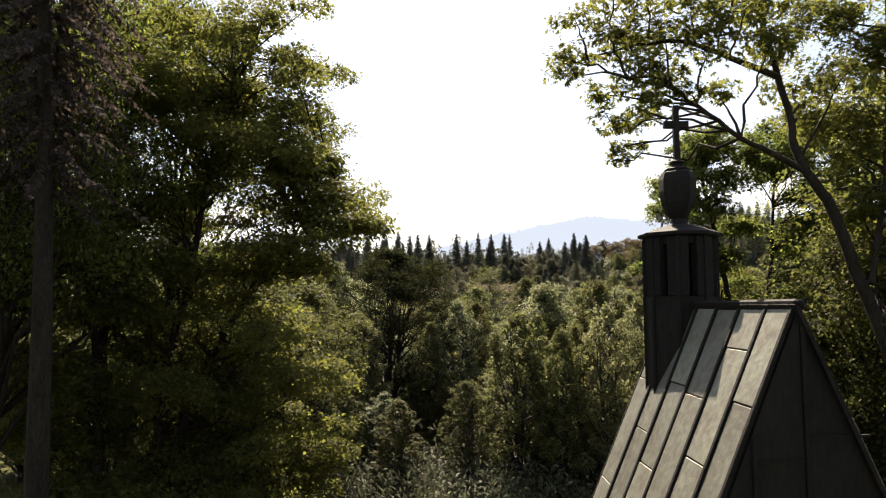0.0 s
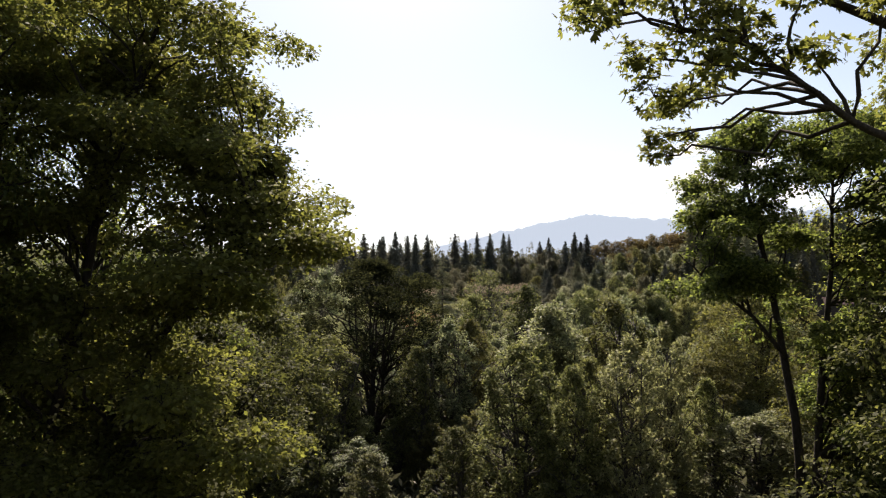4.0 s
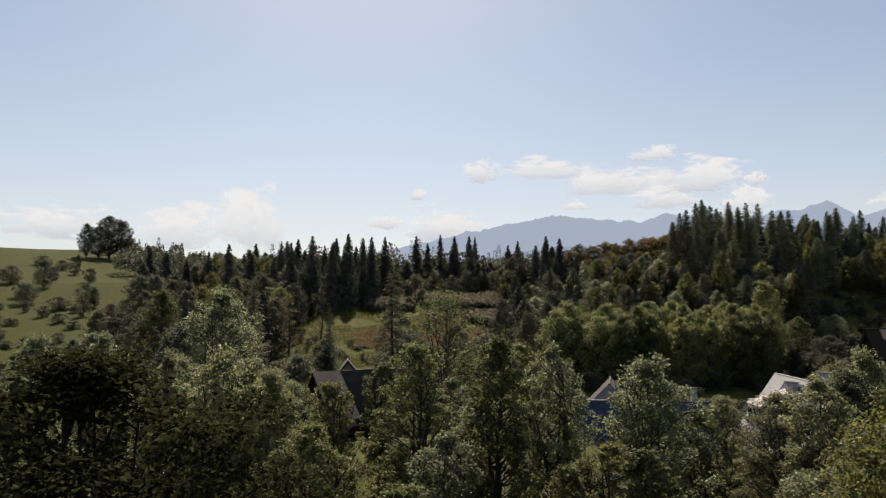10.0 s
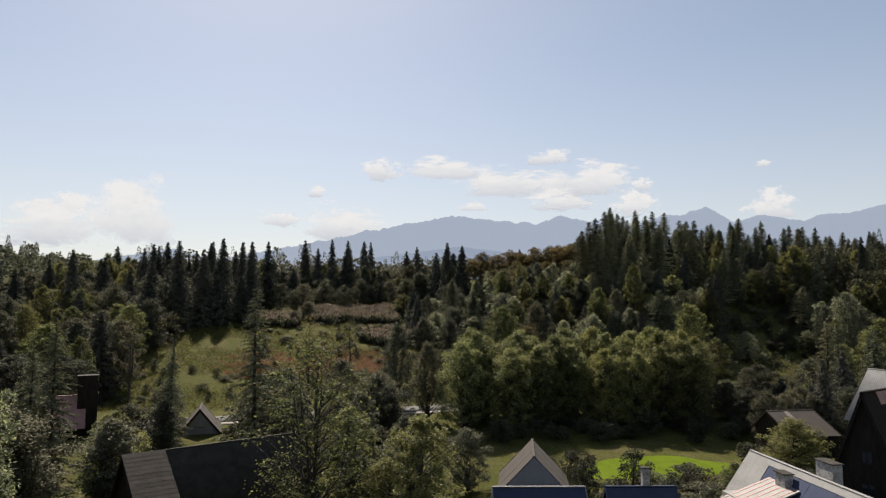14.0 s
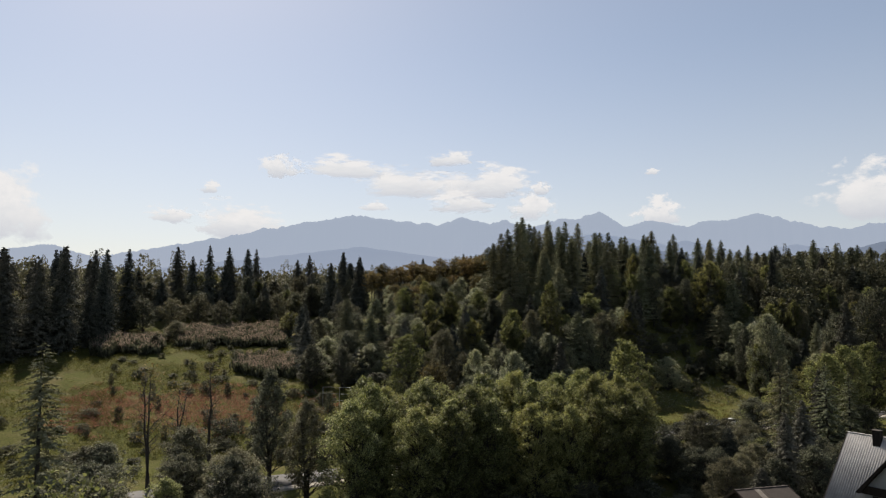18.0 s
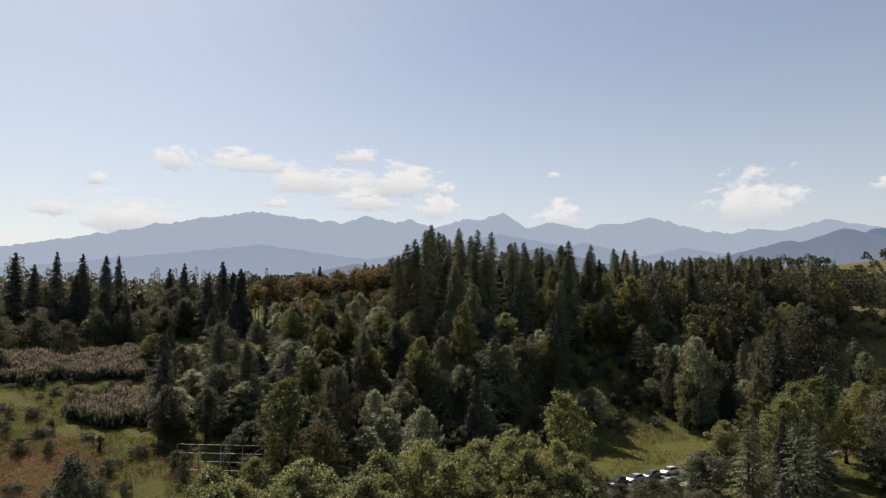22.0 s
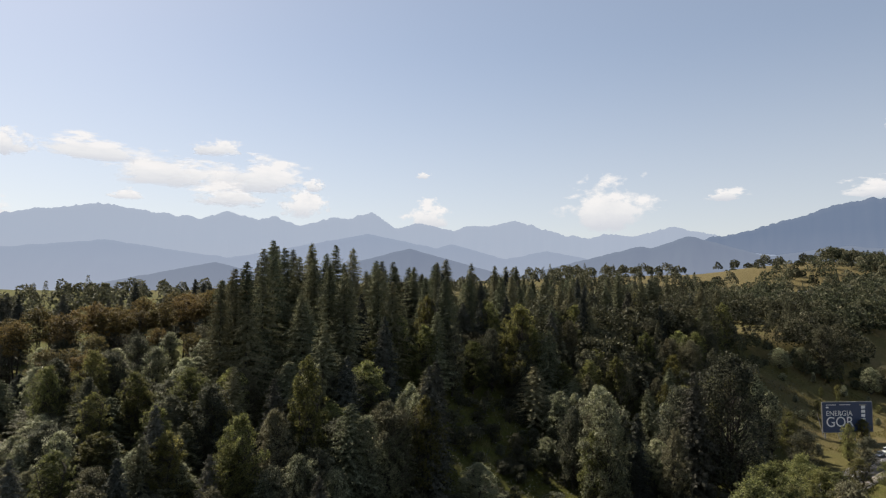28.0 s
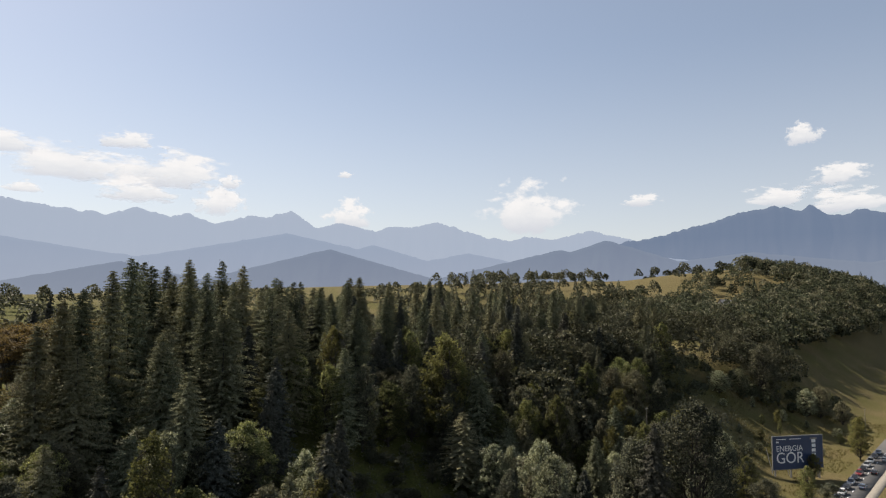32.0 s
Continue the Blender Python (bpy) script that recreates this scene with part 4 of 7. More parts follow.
def billboard():
    p0, p1 = (289.5, 244.2), (304.6, 234.8)
    L = math.hypot(p1[0] - p0[0], p1[1] - p0[1])
    e = new("billboard")
    e.matrix_basis = Matrix.Translation((p0[0], p0[1], 2.9)) @ Matrix.Rotation(math.atan2(p1[1] - p0[1], p1[0] - p0[0]), 4, "Z")
    tagged(e, "large dark blue billboard with white lettering on posts", "billboard")
    z0, z1 = 3.4, 13.0
    board = part("board", boxes((0, -0.12, z0, L, 0.12, z1)), BILLBOARD_BLUE, e)
    part("frame", boxes((-0.15, -0.18, z0 - 0.15, L + 0.15, 0.18, z0), (-0.15, -0.18, z1, L + 0.15, 0.18, z1 + 0.15), (-0.15, -0.18, z0, 0, 0.18, z1), (L, -0.18, z0, L + 0.15, 0.18, z1)), STEEL, e, "grey steel frame")
    face = Matrix.Translation((0, -0.14, 0)) @ Matrix.Rotation(math.pi / 2, 4, "X")
    letters("ENERGIA", 2.35, board, face @ Matrix.Translation((1.2, z0 + 5.25, 0)), PRINT_WHITE)
    letters("GÓR", 4.6, board, face @ Matrix.Translation((1.1, z0 + 1.75, 0)), PRINT_WHITE)
    part("print_bar", boxes((1.3, -0.15, z1 - 0.95, 4.8, -0.12, z1 - 0.75)), PRINT_WHITE, board)
    part("print_bar", boxes((6.0, -0.15, z1 - 0.95, 10.0, -0.12, z1 - 0.75)), PRINT_WHITE, board)
    part("print_bar", boxes((1.3, -0.15, z1 - 1.9, 2.2, -0.12, z1 - 1.4)), PRINT_WHITE, board)
    can = part("printed_can", boxes((L - 4.9, -0.15, z0 + 0.5, L - 1.6, -0.12, z1 - 0.5), bevel=0.01), BILLBOARD_BLUE, board, "printed tall can shape")
    part("print_bar", boxes((L - 4.5, -0.165, z1 - 1.2, L - 2.0, -0.15, z1 - 0.7)), STEEL, can)
    for k in range(4):
        part("print_bar", boxes((L - 3.9, -0.17, z0 + 3.4 + k * 1.35, L - 2.5, -0.15, z0 + 4.35 + k * 1.35)), PRINT_WHITE, can)
    for x in (1.0, L * 0.37, L * 0.65, L - 1.0):
        part("post", boxes((x - 0.18, 0.12, -1.5, x + 0.18, 0.48, z1 - 0.4)), STEEL, e)
        part("brace", boxes((x - 0.07, 0.4, -0.2, x + 0.07, 0.55, 9.6), m=Matrix.Translation((0, 0.1, 0)) @ Matrix.Rotation(-0.35, 4, "X")), STEEL, e)


billboard()


def pipe_frame():
    """Tall open frame of pipes on the slope above the road."""
    p0, p1 = (43.5, 247.0), (57.2, 238.0)
    L = math.hypot(p1[0] - p0[0], p1[1] - p0[1])
    e = new("pipe_frame")
    e.matrix_basis = Matrix.Translation((p0[0], p0[1], float(ground(*p0)) - 1.5)) @ Matrix.Rotation(math.atan2(p1[1] - p0[1], p1[0] - p0[0]), 4, "Z")
    tagged(e, "open steel pipe frame of an empty billboard", "frame")
    z = 12.0 - float(ground(*p0)) + 1.5
    for k in range(5):
        x = L * k / 4
        part("post", boxes((x - 0.065, -0.065, -5, x + 0.065, 0.065, z)), STEEL, e)
    for q in (0.0, 1.5, 3.0, 4.5, 6.0):
        part("rail", boxes((0.07, -0.045, z - q - 0.08, L - 0.07, 0.045, z - q)), STEEL, e)
    part("brace", boxes((0, -0.05, -0.05, 4.4, 0.05, 0.05), m=Matrix.Translation((L * 0.76, 0, z - 2.4)) @ Matrix.Rotation(-0.5, 4, "Y")), STEEL, e)


pipe_frame()


# ---- cars ----
def tyre_mesh():
    bm = lathe([(0.2, -0.1), (0.31, -0.1), (0.33, -0.06), (0.33, 0.06), (0.31, 0.1), (0.2, 0.1)], 14)
    bmesh.ops.rotate(bm, verts=bm.verts[:], cent=(0, 0, 0), matrix=Matrix.Rotation(math.pi / 2, 3, "X"))
    me = bpy.data.meshes.new("tyre")
    bm.to_mesh(me)
    bm.free()
    return me


def loft(sections):
    """A closed body through cross sections (x, half width, z low, z high, tumble)."""
    bm = bmesh.new()
    rings = []
    for x, w, z0, z1, tum in sections:
        rings.append([bm.verts.new((x, s * hw, z)) for s, hw, z in ((1, w * 0.94, z0), (1, w, z0 + (z1 - z0) * 0.45), (1, w * (1 - tum), z1), (-1, w * (1 - tum), z1), (-1, w, z0 + (z1 - z0) * 0.45), (-1, w * 0.94, z0))])
    for a, b in zip(rings, rings[1:]):
        for k in range(6):
            bm.faces.new((a[k], a[(k + 1) % 6], b[(k + 1) % 6], b[k]))
    bm.faces.new(rings[0][::-1])
    bm.faces.new(rings[-1])
    bmesh.ops.recalc_face_normals(bm, faces=bm.faces[:])
    bmesh.ops.bevel(bm, geom=bm.edges[:], offset=0.035, segments=2, affect="EDGES")
    return bm


TYRE = tyre_mesh()
TYRE.materials.append(RUBBER)


def car_meshes():
    out = []
    for tall in (0.0, 0.18):
        body = loft([(-2.15, 0.8, 0.32, 0.75, 0.06), (-1.9, 0.87, 0.22, 0.92, 0.05), (-0.6, 0.89, 0.2, 0.95 + tall * 0.3, 0.05), (0.8, 0.89, 0.2, 0.93, 0.05), (1.85, 0.86, 0.22, 0.8, 0.07), (2.12, 0.74, 0.32, 0.62, 0.1)])
        cabin = loft([(-1.75, 0.76, 0.86, 0.98, 0.05), (-1.25, 0.78, 0.86, 1.38 + tall, 0.16), (-0.1, 0.79, 0.86, 1.45 + tall, 0.17), (0.45, 0.78, 0.86, 1.36 + tall, 0.16), (1.15, 0.74, 0.86, 0.96, 0.05)])
        roof = loft([(-1.2, 0.62, 1.37 + tall, 1.41 + tall, 0.1), (-0.1, 0.64, 1.43 + tall, 1.48 + tall, 0.1), (0.35, 0.62, 1.36 + tall, 1.41 + tall, 0.1)])
        row = []
        for nm, bm in (("car_body", body), ("cabin_glass", cabin), ("roof", roof)):
            me = bpy.data.meshes.new(nm)
            bm.to_mesh(me)
            bm.free()
            row.append(me)
        out.append(row)
    return out


CAR_SHAPES = car_meshes()
LAMP = glass_material("lamp_lens", (0.6, 0.6, 0.58), 0.1)
TAIL = glass_material("tail_lens", (0.3, 0.01, 0.01), 0.15)


def car(x, y, z, yaw, colour, shape, label, group):
    e = new("car")
    e.matrix_basis = pose(x, y, z, 0, 0, yaw)
    tagged(e, label, "car", group)
    body_me, glass_me, roof_me = (m.copy() for m in CAR_SHAPES[shape])
    body = part("body", body_me, CAR_PAINTS[colour], e)
    part("windows", glass_me, WINDOW_GLASS, e)
    part("roof", roof_me, CAR_PAINTS[colour], e)
    for s in (1, -1):
        part("headlight", boxes((2.0, s * 0.58 - 0.17, 0.58, 2.1, s * 0.58 + 0.17, 0.72), bevel=0.02), LAMP, body)
        part("tail_light", boxes((-2.17, s * 0.62 - 0.13, 0.66, -2.08, s * 0.62 + 0.13, 0.84), bevel=0.02), TAIL, body)
        for wx in (1.32, -1.32):
            w = part("wheel", TYRE, None, e, "", pose(wx, s * 0.78, 0.33))
            part("rim", boxes((-0.17, -0.02, -0.17, 0.17, 0.02, 0.17), bevel=0.03, m=Matrix.Translation((0, s * 0.09, 0)) @ Matrix.Rotation(0.5, 4, "Y")), STEEL, w)
    return e


PAINT_NAMES = ["black", "silver", "blue-grey", "white", "dark red"]


def on_road(x, off, colour, shape, toward, group):
    a = math.degrees(math.atan2(float(road_y(x + 1) - road_y(x)), 1.0)) + (0 if toward > 0 else 180)
    car(x, float(road_y(x)) + off, 3.1, a, colour, shape, PAINT_NAMES[colour] + (" estate car" if shape else " saloon car") + " standing on the asphalt road", group)


for x, c, s in ((118.6, 0, 1), (123.6, 1, 0), (128.6, 2, 0), (134.0, 3, 0)):
    on_road(x, 1.75, c, s, -1, "cars parked by the meadow")
for x, c, s in ((-15.0, 0, 0), (22.0, 0, 1)):
    on_road(x, -1.7, c, s, 1, "cars on the road")
for k, (x, c) in enumerate(((281, 2), (288, 3), (295.5, 0), (302.5, 1), (309, 0), (316.5, 4), (324, 0), (331, 1), (339, 3), (347, 0), (356, 2))):
    on_road(x, 1.75, c, k % 2, -1, "queue of cars on the road")
for x, c in ((299, 2), (321, 0), (344, 1)):
    on_road(x, -1.75, c, 0, 1, "queue of cars on the road")


# ---- poles ----
def pole(x, y, h, wires=0):
    g = float(ground(x, y))
    e = new("utility_pole")
    e.location = (x, y, g)
    tagged(e, "plain grey utility pole by the road", "utility pole", "poles along the valley")
    part("shaft", lathe([(0.16, -0.5), (0.15, 2), (0.1, h)], 8), GREY_WOOD, e)
    part("crossarm", boxes((-0.9, -0.06, h - 0.5, 0.9, 0.06, h - 0.38)), GREY_WOOD, e)
    for u in (-0.75, 0.75, 0.0):
        part("insulator", lathe([(0.05, h - 0.38), (0.06, h - 0.3), (0.03, h - 0.2)], 8), STEEL, e, "", Matrix.Translation((u, 0, 0)))


for x, y, h in ((366, 238, 10), (398, 243, 10), (212, 246, 13), (246, 262, 16), (62, 190, 9)):
    pole(x, y, h)

# ---- plants ----
RNG = np.random.default_rng(7)


def tube(pts, radii, sides=6):
    pts = np.asarray(pts, dtype=float)
    n = len(pts)
    t = np.gradient(pts, axis=0)
    t /= np.linalg.norm(t, axis=1)[:, None] + 1e-9
    ref = np.where(np.abs(t[:, 2:3]) > 0.9, np.array([[1.0, 0, 0]]), np.array([[0, 0, 1.0]]))
    u = np.cross(t, ref)
    u /= np.linalg.norm(u, axis=1)[:, None] + 1e-9
    v = np.cross(t, u)
    a = np.arange(sides) * 2 * np.pi / sides
    ring = u[:, None, :] * np.cos(a)[None, :, None] + v[:, None, :] * np.sin(a)[None, :, None]
    V = (pts[:, None, :] + ring * np.asarray(radii, dtype=float)[:, None, None]).reshape(-1, 3)
    i = np.arange(n - 1)[:, None] * sides
    k = np.arange(sides)[None, :]
    F = np.stack([i + k, i + (k + 1) % sides, i + sides + (k + 1) % sides, i + sides + k], -1).reshape(-1, 4)
    return V, F


def leaves(P, D, N, L, W, fold=0.12):
    """Pointed leaves, folded along the midrib: base points, long axes, normals, lengths and widths."""
    D = D / (np.linalg.norm(D, axis=1)[:, None] + 1e-9)
    S = np.cross(D, N)
    S /= np.linalg.norm(S, axis=1)[:, None] + 1e-9
    U = np.cross(S, D)
    L, W = np.asarray(L)[:, None], np.asarray(W)[:, None]
    mid = P + D * L * 0.45 + U * L * fold
    V = np.stack([P, mid + S * W * 0.5, P + D * L, mid - S * W * 0.5], 1).reshape(-1, 3)
    F = np.arange(len(P) * 4).reshape(-1, 4)
    return V, F


def palmate(P, D, N, L, W):
    """Three-lobed leaves in one piece each."""
    D = D / (np.linalg.norm(D, axis=1)[:, None] + 1e-9)
    S = np.cross(D, N)
    S /= np.linalg.norm(S, axis=1)[:, None] + 1e-9
    U = np.cross(S, D)
    L, W = np.asarray(L)[:, None], np.asarray(W)[:, None]
    pts = [P]
    for d, w, u in ((0.42, -0.2, 0.03), (1.0, 0.0, -0.12), (0.42, 0.2, 0.03), (0.14, -0.5, 0.05), (0.66, -0.56, -0.06), (0.14, 0.5, 0.05), (0.66, 0.56, -0.06)):
        pts.append(P + D * L * d + S * W * w * 1.5 + U * L * u)
    V = np.stack(pts, 1).reshape(-1, 3)
    q = np.array([[0, 1, 2, 3], [0, 4, 5, 1], [0, 3, 7, 6]])
    F = (np.arange(len(P))[:, None, None] * 8 + q[None]).reshape(-1, 4)
    return V, F


def unit(n, rng):
    v = rng.normal(size=(n, 3))
    return v / np.linalg.norm(v, axis=1)[:, None]


def broadleaf(seed, H, R, base, n_leaf, leaf, blobs=26, stems=1, flat=1.0, droop=0.25, shape=0.45, density=0.8, twigs=True, lobed=False, limbs=(), own=(), taper=0.0, clump=1.0):
    """Trunk, limbs and a crown of leaf sprays on uneven clumps. Returns two meshes' arrays, with the foot at the origin."""
    rng = np.random.default_rng(seed)
    wood = []
    centres, radii = [], []
    span = H - base
    for b in range(blobs):
        f = (b + rng.uniform(0, 1)) / blobs
        z = base + span * (0.06 + 0.88 * f)
        prof = math.sin(math.pi * min(1, max(0.05, f * (1 - shape) + shape * 0.62))) ** 0.75 * (1.0 if f < 0.7 else math.sqrt(max(0.1, 1 - ((f - 0.7) / 0.36) ** 2)))
        prof *= 1 - taper * f
        reach = rng.uniform(0.3, 1.0)
        rr = R * prof * reach if f < 0.93 else R * 0.15 * rng.uniform(0, 1)
        a = b * 2.399 + rng.uniform(-0.5, 0.5)
        centres.append((rr * math.cos(a), rr * math.sin(a), z))
        radii.append(clump * R * rng.uniform(0.17, 0.34) * (1 - 0.5 * taper * f) * (1.15 - 0.55 * max(0.0, reach - 0.4)))
    for x, y, z, r in limbs:
        centres.append((x, y, z))
        radii.append(r)
    C, CR = np.array(centres), np.array(radii)
    tops = []
    for row in own:
        pts = np.asarray(row, dtype=float)
        q = np.linspace(0, 1, len(pts) * 4 - 3)
        u = np.linspace(0, 1, len(pts))
        pts = np.column_stack([np.interp(q, u, pts[:, j]) for j in range(3)]) + rng.normal(0, 0.05, (len(q), 3)) * q[:, None]
        wood.append(tube(pts, (0.008 * H + 0.04) * (1.0 if pts[0, 2] < 1 else 0.42) * (1 - 0.88 * q) + 0.015, 7))
        tops.append(pts)
    for s in range(0 if own else stems):
        lean = rng.uniform(-0.09, 0.09, 2) * H * (1.3 if stems > 1 else 0.5)
        off = (rng.uniform(-0.35, 0.35, 2) if stems > 1 else np.zeros(2))
        q = np.linspace(0, 1, 9)
        wig = np.cumsum(rng.normal(0, 0.012 * H, (9, 2)), axis=0) * q[:, None]
        pts = np.column_stack([off + np.outer(q ** 1.2, lean) + wig, q * H * 0.87])
        r0 = 0.014 * H / math.sqrt(stems) + 0.05
        wood.append(tube(pts, r0 * (1 - 0.93 * q) * np.where(q < 0.03, 1.35, 1.0) + 0.015, 7))
        tops.append(pts)
    for c, cr in zip(C, CR):
        if own:
            every = np.concatenate(tops)
            st = every[np.argmin(np.linalg.norm(every - c + np.array([0, 0, 1.6]), axis=1) + 3.0 * (every[:, 2] > c[2] - 0.2))]
            k = np.clip(st[2] / H, 0, 0.96)
        else:
            pts = tops[rng.integers(stems)]
            zs = max(base * 0.55, c[2] - np.hypot(c[0], c[1]) * rng.uniform(0.5, 1.0) - 0.4)
            k = np.clip(zs / (H * 0.87), 0, 0.96)
            st = np.array([np.interp(k, np.linspace(0, 1, 9), pts[:, j]) for j in range(3)])
        q = np.linspace(0, 1, 7)
        mid = (st + c) / 2 + np.array([0, 0, rng.uniform(-0.05, 0.12) * np.linalg.norm(c - st)])
        path = ((1 - q) ** 2)[:, None] * st + (2 * q * (1 - q))[:, None] * mid + (q ** 2)[:, None] * c
        path = path + rng.normal(0, 0.035 * np.linalg.norm(c - st), (7, 3)) * np.sin(np.pi * q)[:, None]
        r = (0.006 * H + 0.01) * (1 - k * 0.7) * (0.6 if own else 1.0)
        wood.append(tube(path, r * (1 - 0.8 * q) + 0.008, 5))
        if twigs:
            for e in unit(4, rng):
                e[2] = abs(e[2]) * 0.6
                wood.append(tube(np.array([c, c + e * cr * 0.5, c + e * cr * 0.95 + np.array([0, 0, -0.05])]), [r * 0.3, r * 0.2, 0.006], 3))
    # tufts on the upper shells of the clumps, and leaves about each tuft
    per = 18
    nb = len(C)
    tc = np.repeat(np.arange(nb), per)
    tu = unit(nb * per, rng)
    tu[:, 2] = tu[:, 2] * 0.75 + 0.3
    lump = rng.uniform(0.62, 1.25, nb * per)
    w = CR[tc] ** 2 * rng.uniform(0.35, 1.5, nb * per)
    pick = rng.choice(nb * per, n_leaf, p=w / w.sum())
    u = tu[pick] + rng.normal(0, 0.2 + 0.14 * (1.2 - min(density, 1.2)), (n_leaf, 3))
    u /= np.linalg.norm(u, axis=1)[:, None] + 1e-9
    rr = CR[tc[pick]] * lump[pick] * (1 - 0.3 * rng.uniform(0, 1, n_leaf) ** 2)
    rr = np.where(rng.uniform(0, 1, n_leaf) < 0.16, rr * rng.uniform(0.2, 0.8, n_leaf), rr)
    rr = np.where(rng.uniform(0, 1, n_leaf) < 0.05, rr * rng.uniform(1.1, 1.35, n_leaf), rr)
    P = C[tc[pick]] + u * rr[:, None] * np.array([1.1, 1.1, 0.68 * flat])
    D = u * np.array([1, 1, 0.4]) + rng.normal(0, 0.5, (n_leaf, 3)) + np.array([0, 0, -droop])
    N = np.array([0, 0, 0.75]) + rng.normal(0, 0.38, (n_leaf, 3)) + u * 0.75
    L = leaf * rng.uniform(0.6, 1.4, n_leaf)
    W = L * rng.uniform(0.58, 0.88, n_leaf)
    crown = palmate(P, D, N, L, W * 1.05) if lobed else leaves(P, D, N, L, W)
    return join_arrays(wood), crown


def conifer(seed, H, R, step=0.5, per=6, sprays=6, droop=0.35, bare=0.06, ragged=0.25, size=1.0, power=0.85):
    """A spire: trunk with whorls of drooping boughs, each set with needle sprays."""
    rng = np.random.default_rng(seed)
    q = np.linspace(0, 1, 7)
    bend = np.cumsum(rng.normal(0, 0.004 * H, (7, 2)), axis=0)
    wood = [tube(np.column_stack([bend, q * H]), (0.011 * H + 0.03) * (1 - q) + 0.012, 6)]
    Ps, Ds, Ls, Ns = [], [], [], []
    z = H * bare
    k = 0
    while z < H * 0.985:
        f = z / H
        reach = R * (1 - f) ** power * (0.72 + 0.28 * min(1, (f - bare + 0.04) / 0.16)) + 0.1
        for b in range(per if f < 0.85 else max(3, per - 2)):
            if rng.uniform() < ragged * 0.35:
                continue
            a = k * 0.7 + b * 2 * math.pi / per + rng.uniform(-0.35, 0.35)
            ln = reach * rng.uniform(1 - ragged, 1.1)
            s = np.linspace(0.12, 1, sprays)
            dirv = np.array([math.cos(a), math.sin(a)])
            hz = z + rng.uniform(-2.2, 2.2) * step * (1.1 - f)
            up = 0.18 * ln * s - droop * ln * s ** 1.6 + 0.12 * droop * ln * s ** 4
            base = np.column_stack([np.outer(s * ln, dirv), hz + up])
            for side in (-1, 0, 1):
                if side == 0:
                    d = np.tile(np.array([dirv[0], dirv[1], -0.5]), (sprays, 1))
                else:
                    pr = np.array([-dirv[1], dirv[0]]) * side
                    d = np.tile(np.array([dirv[0] * 0.55 + pr[0], dirv[1] * 0.55 + pr[1], -0.75 - droop]), (sprays, 1))
                d = d + rng.normal(0, 0.5, d.shape)
                Ps.append(base)
                Ns.append(np.tile(np.array([dirv[0] * 0.55, dirv[1] * 0.55, 0.5]), (sprays, 1)))
                Ds.append(d)
                Ls.append((0.22 + 0.14 * min(ln, 1.2) + 0.2 * ln * (1.15 - 0.6 * s)) * rng.uniform(0.6, 1.4, sprays) * size)
        z += step * rng.uniform(0.75, 1.25) * (1 - 0.45 * f)
        k += 1
    P, D, L = np.concatenate(Ps), np.concatenate(Ds), np.concatenate(Ls)
    N = np.concatenate(Ns) + rng.normal(0, 0.45, P.shape)
    crown = leaves(P, D, N, L, L * rng.uniform(0.38, 0.62, len(L)), -0.05)
    return join_arrays(wood), crown


def shrub(seed, H, R, n_leaf, leaf):
    return broadleaf(seed, H, R, H * 0.06, n_leaf, leaf, 20, 4, 1.0, 0.1, 0.5, 0.9, False)


class Kind:
    """One sort of plant: its meshes, made once, and how its copies are named."""

    def __init__(self, name, built, leaf_mat, bark, label, category, group, crown="crown"):
        self.name, self.label, self.category, self.group, self.crown = name, label, category, group, crown
        self.wood, self.leaf = [], []
        for (wv, wf), (cv, cf) in built:
            self.wood.append(mesh_of(name + "_trunk", wv, wf, [bark], True))
            self.leaf.append(mesh_of(name + "_crown", cv, cf, [leaf_mat]))

    def grow(self, x, y, sh=1.0, sr=1.0, variant=0, rot=None, label="", z=None):
        v = variant % len(self.wood)
        e = new(self.name)
        g = float(ground(x, y)) if z is None else z
        r = RNG.uniform(0, 6.28) if rot is None else rot
        e.matrix_basis = Matrix.LocRotScale((x, y, g - 0.12), Euler((0, 0, r)), (sr, sr, sh))
        tagged(e, label or self.label, self.category, self.group)
        for nm, me in (("trunk", self.wood[v]), (self.crown, self.leaf[v])):
            o = new(nm, me)
            o.parent = e
        return e


def scatter(n, x0, x1, y0, y1, gap, test=None, tries=40, seed=1):
    """Up to n places in a rectangle, no two nearer than gap."""
    rng = np.random.default_rng(seed)
    out = []
    for _ in range(n * tries):
        if len(out) >= n:
            break
        p = (rng.uniform(x0, x1), rng.uniform(y0, y1))
        if test is not None and not test(*p):
            continue
        if all((p[0] - a) ** 2 + (p[1] - b) ** 2 > gap * gap for a, b in out):
            out.append(p)
    return out


# near trees by the chapel
MAPLE_BIG = Kind("maple_tree", [broadleaf(11, 24, 7.8, 2.5, 60000, 0.16, 110, 3, 1.0, 0.3, 0.45, 0.8), broadleaf(12, 22, 7.4, 7.5, 60000, 0.15, 100, 5, 1.0, 0.35, 0.5, 0.8)],
                 LEAF_MAPLE, BARK_DARK, "tall leafy maple with dark forking trunks", "tree", "trees round the chapel")


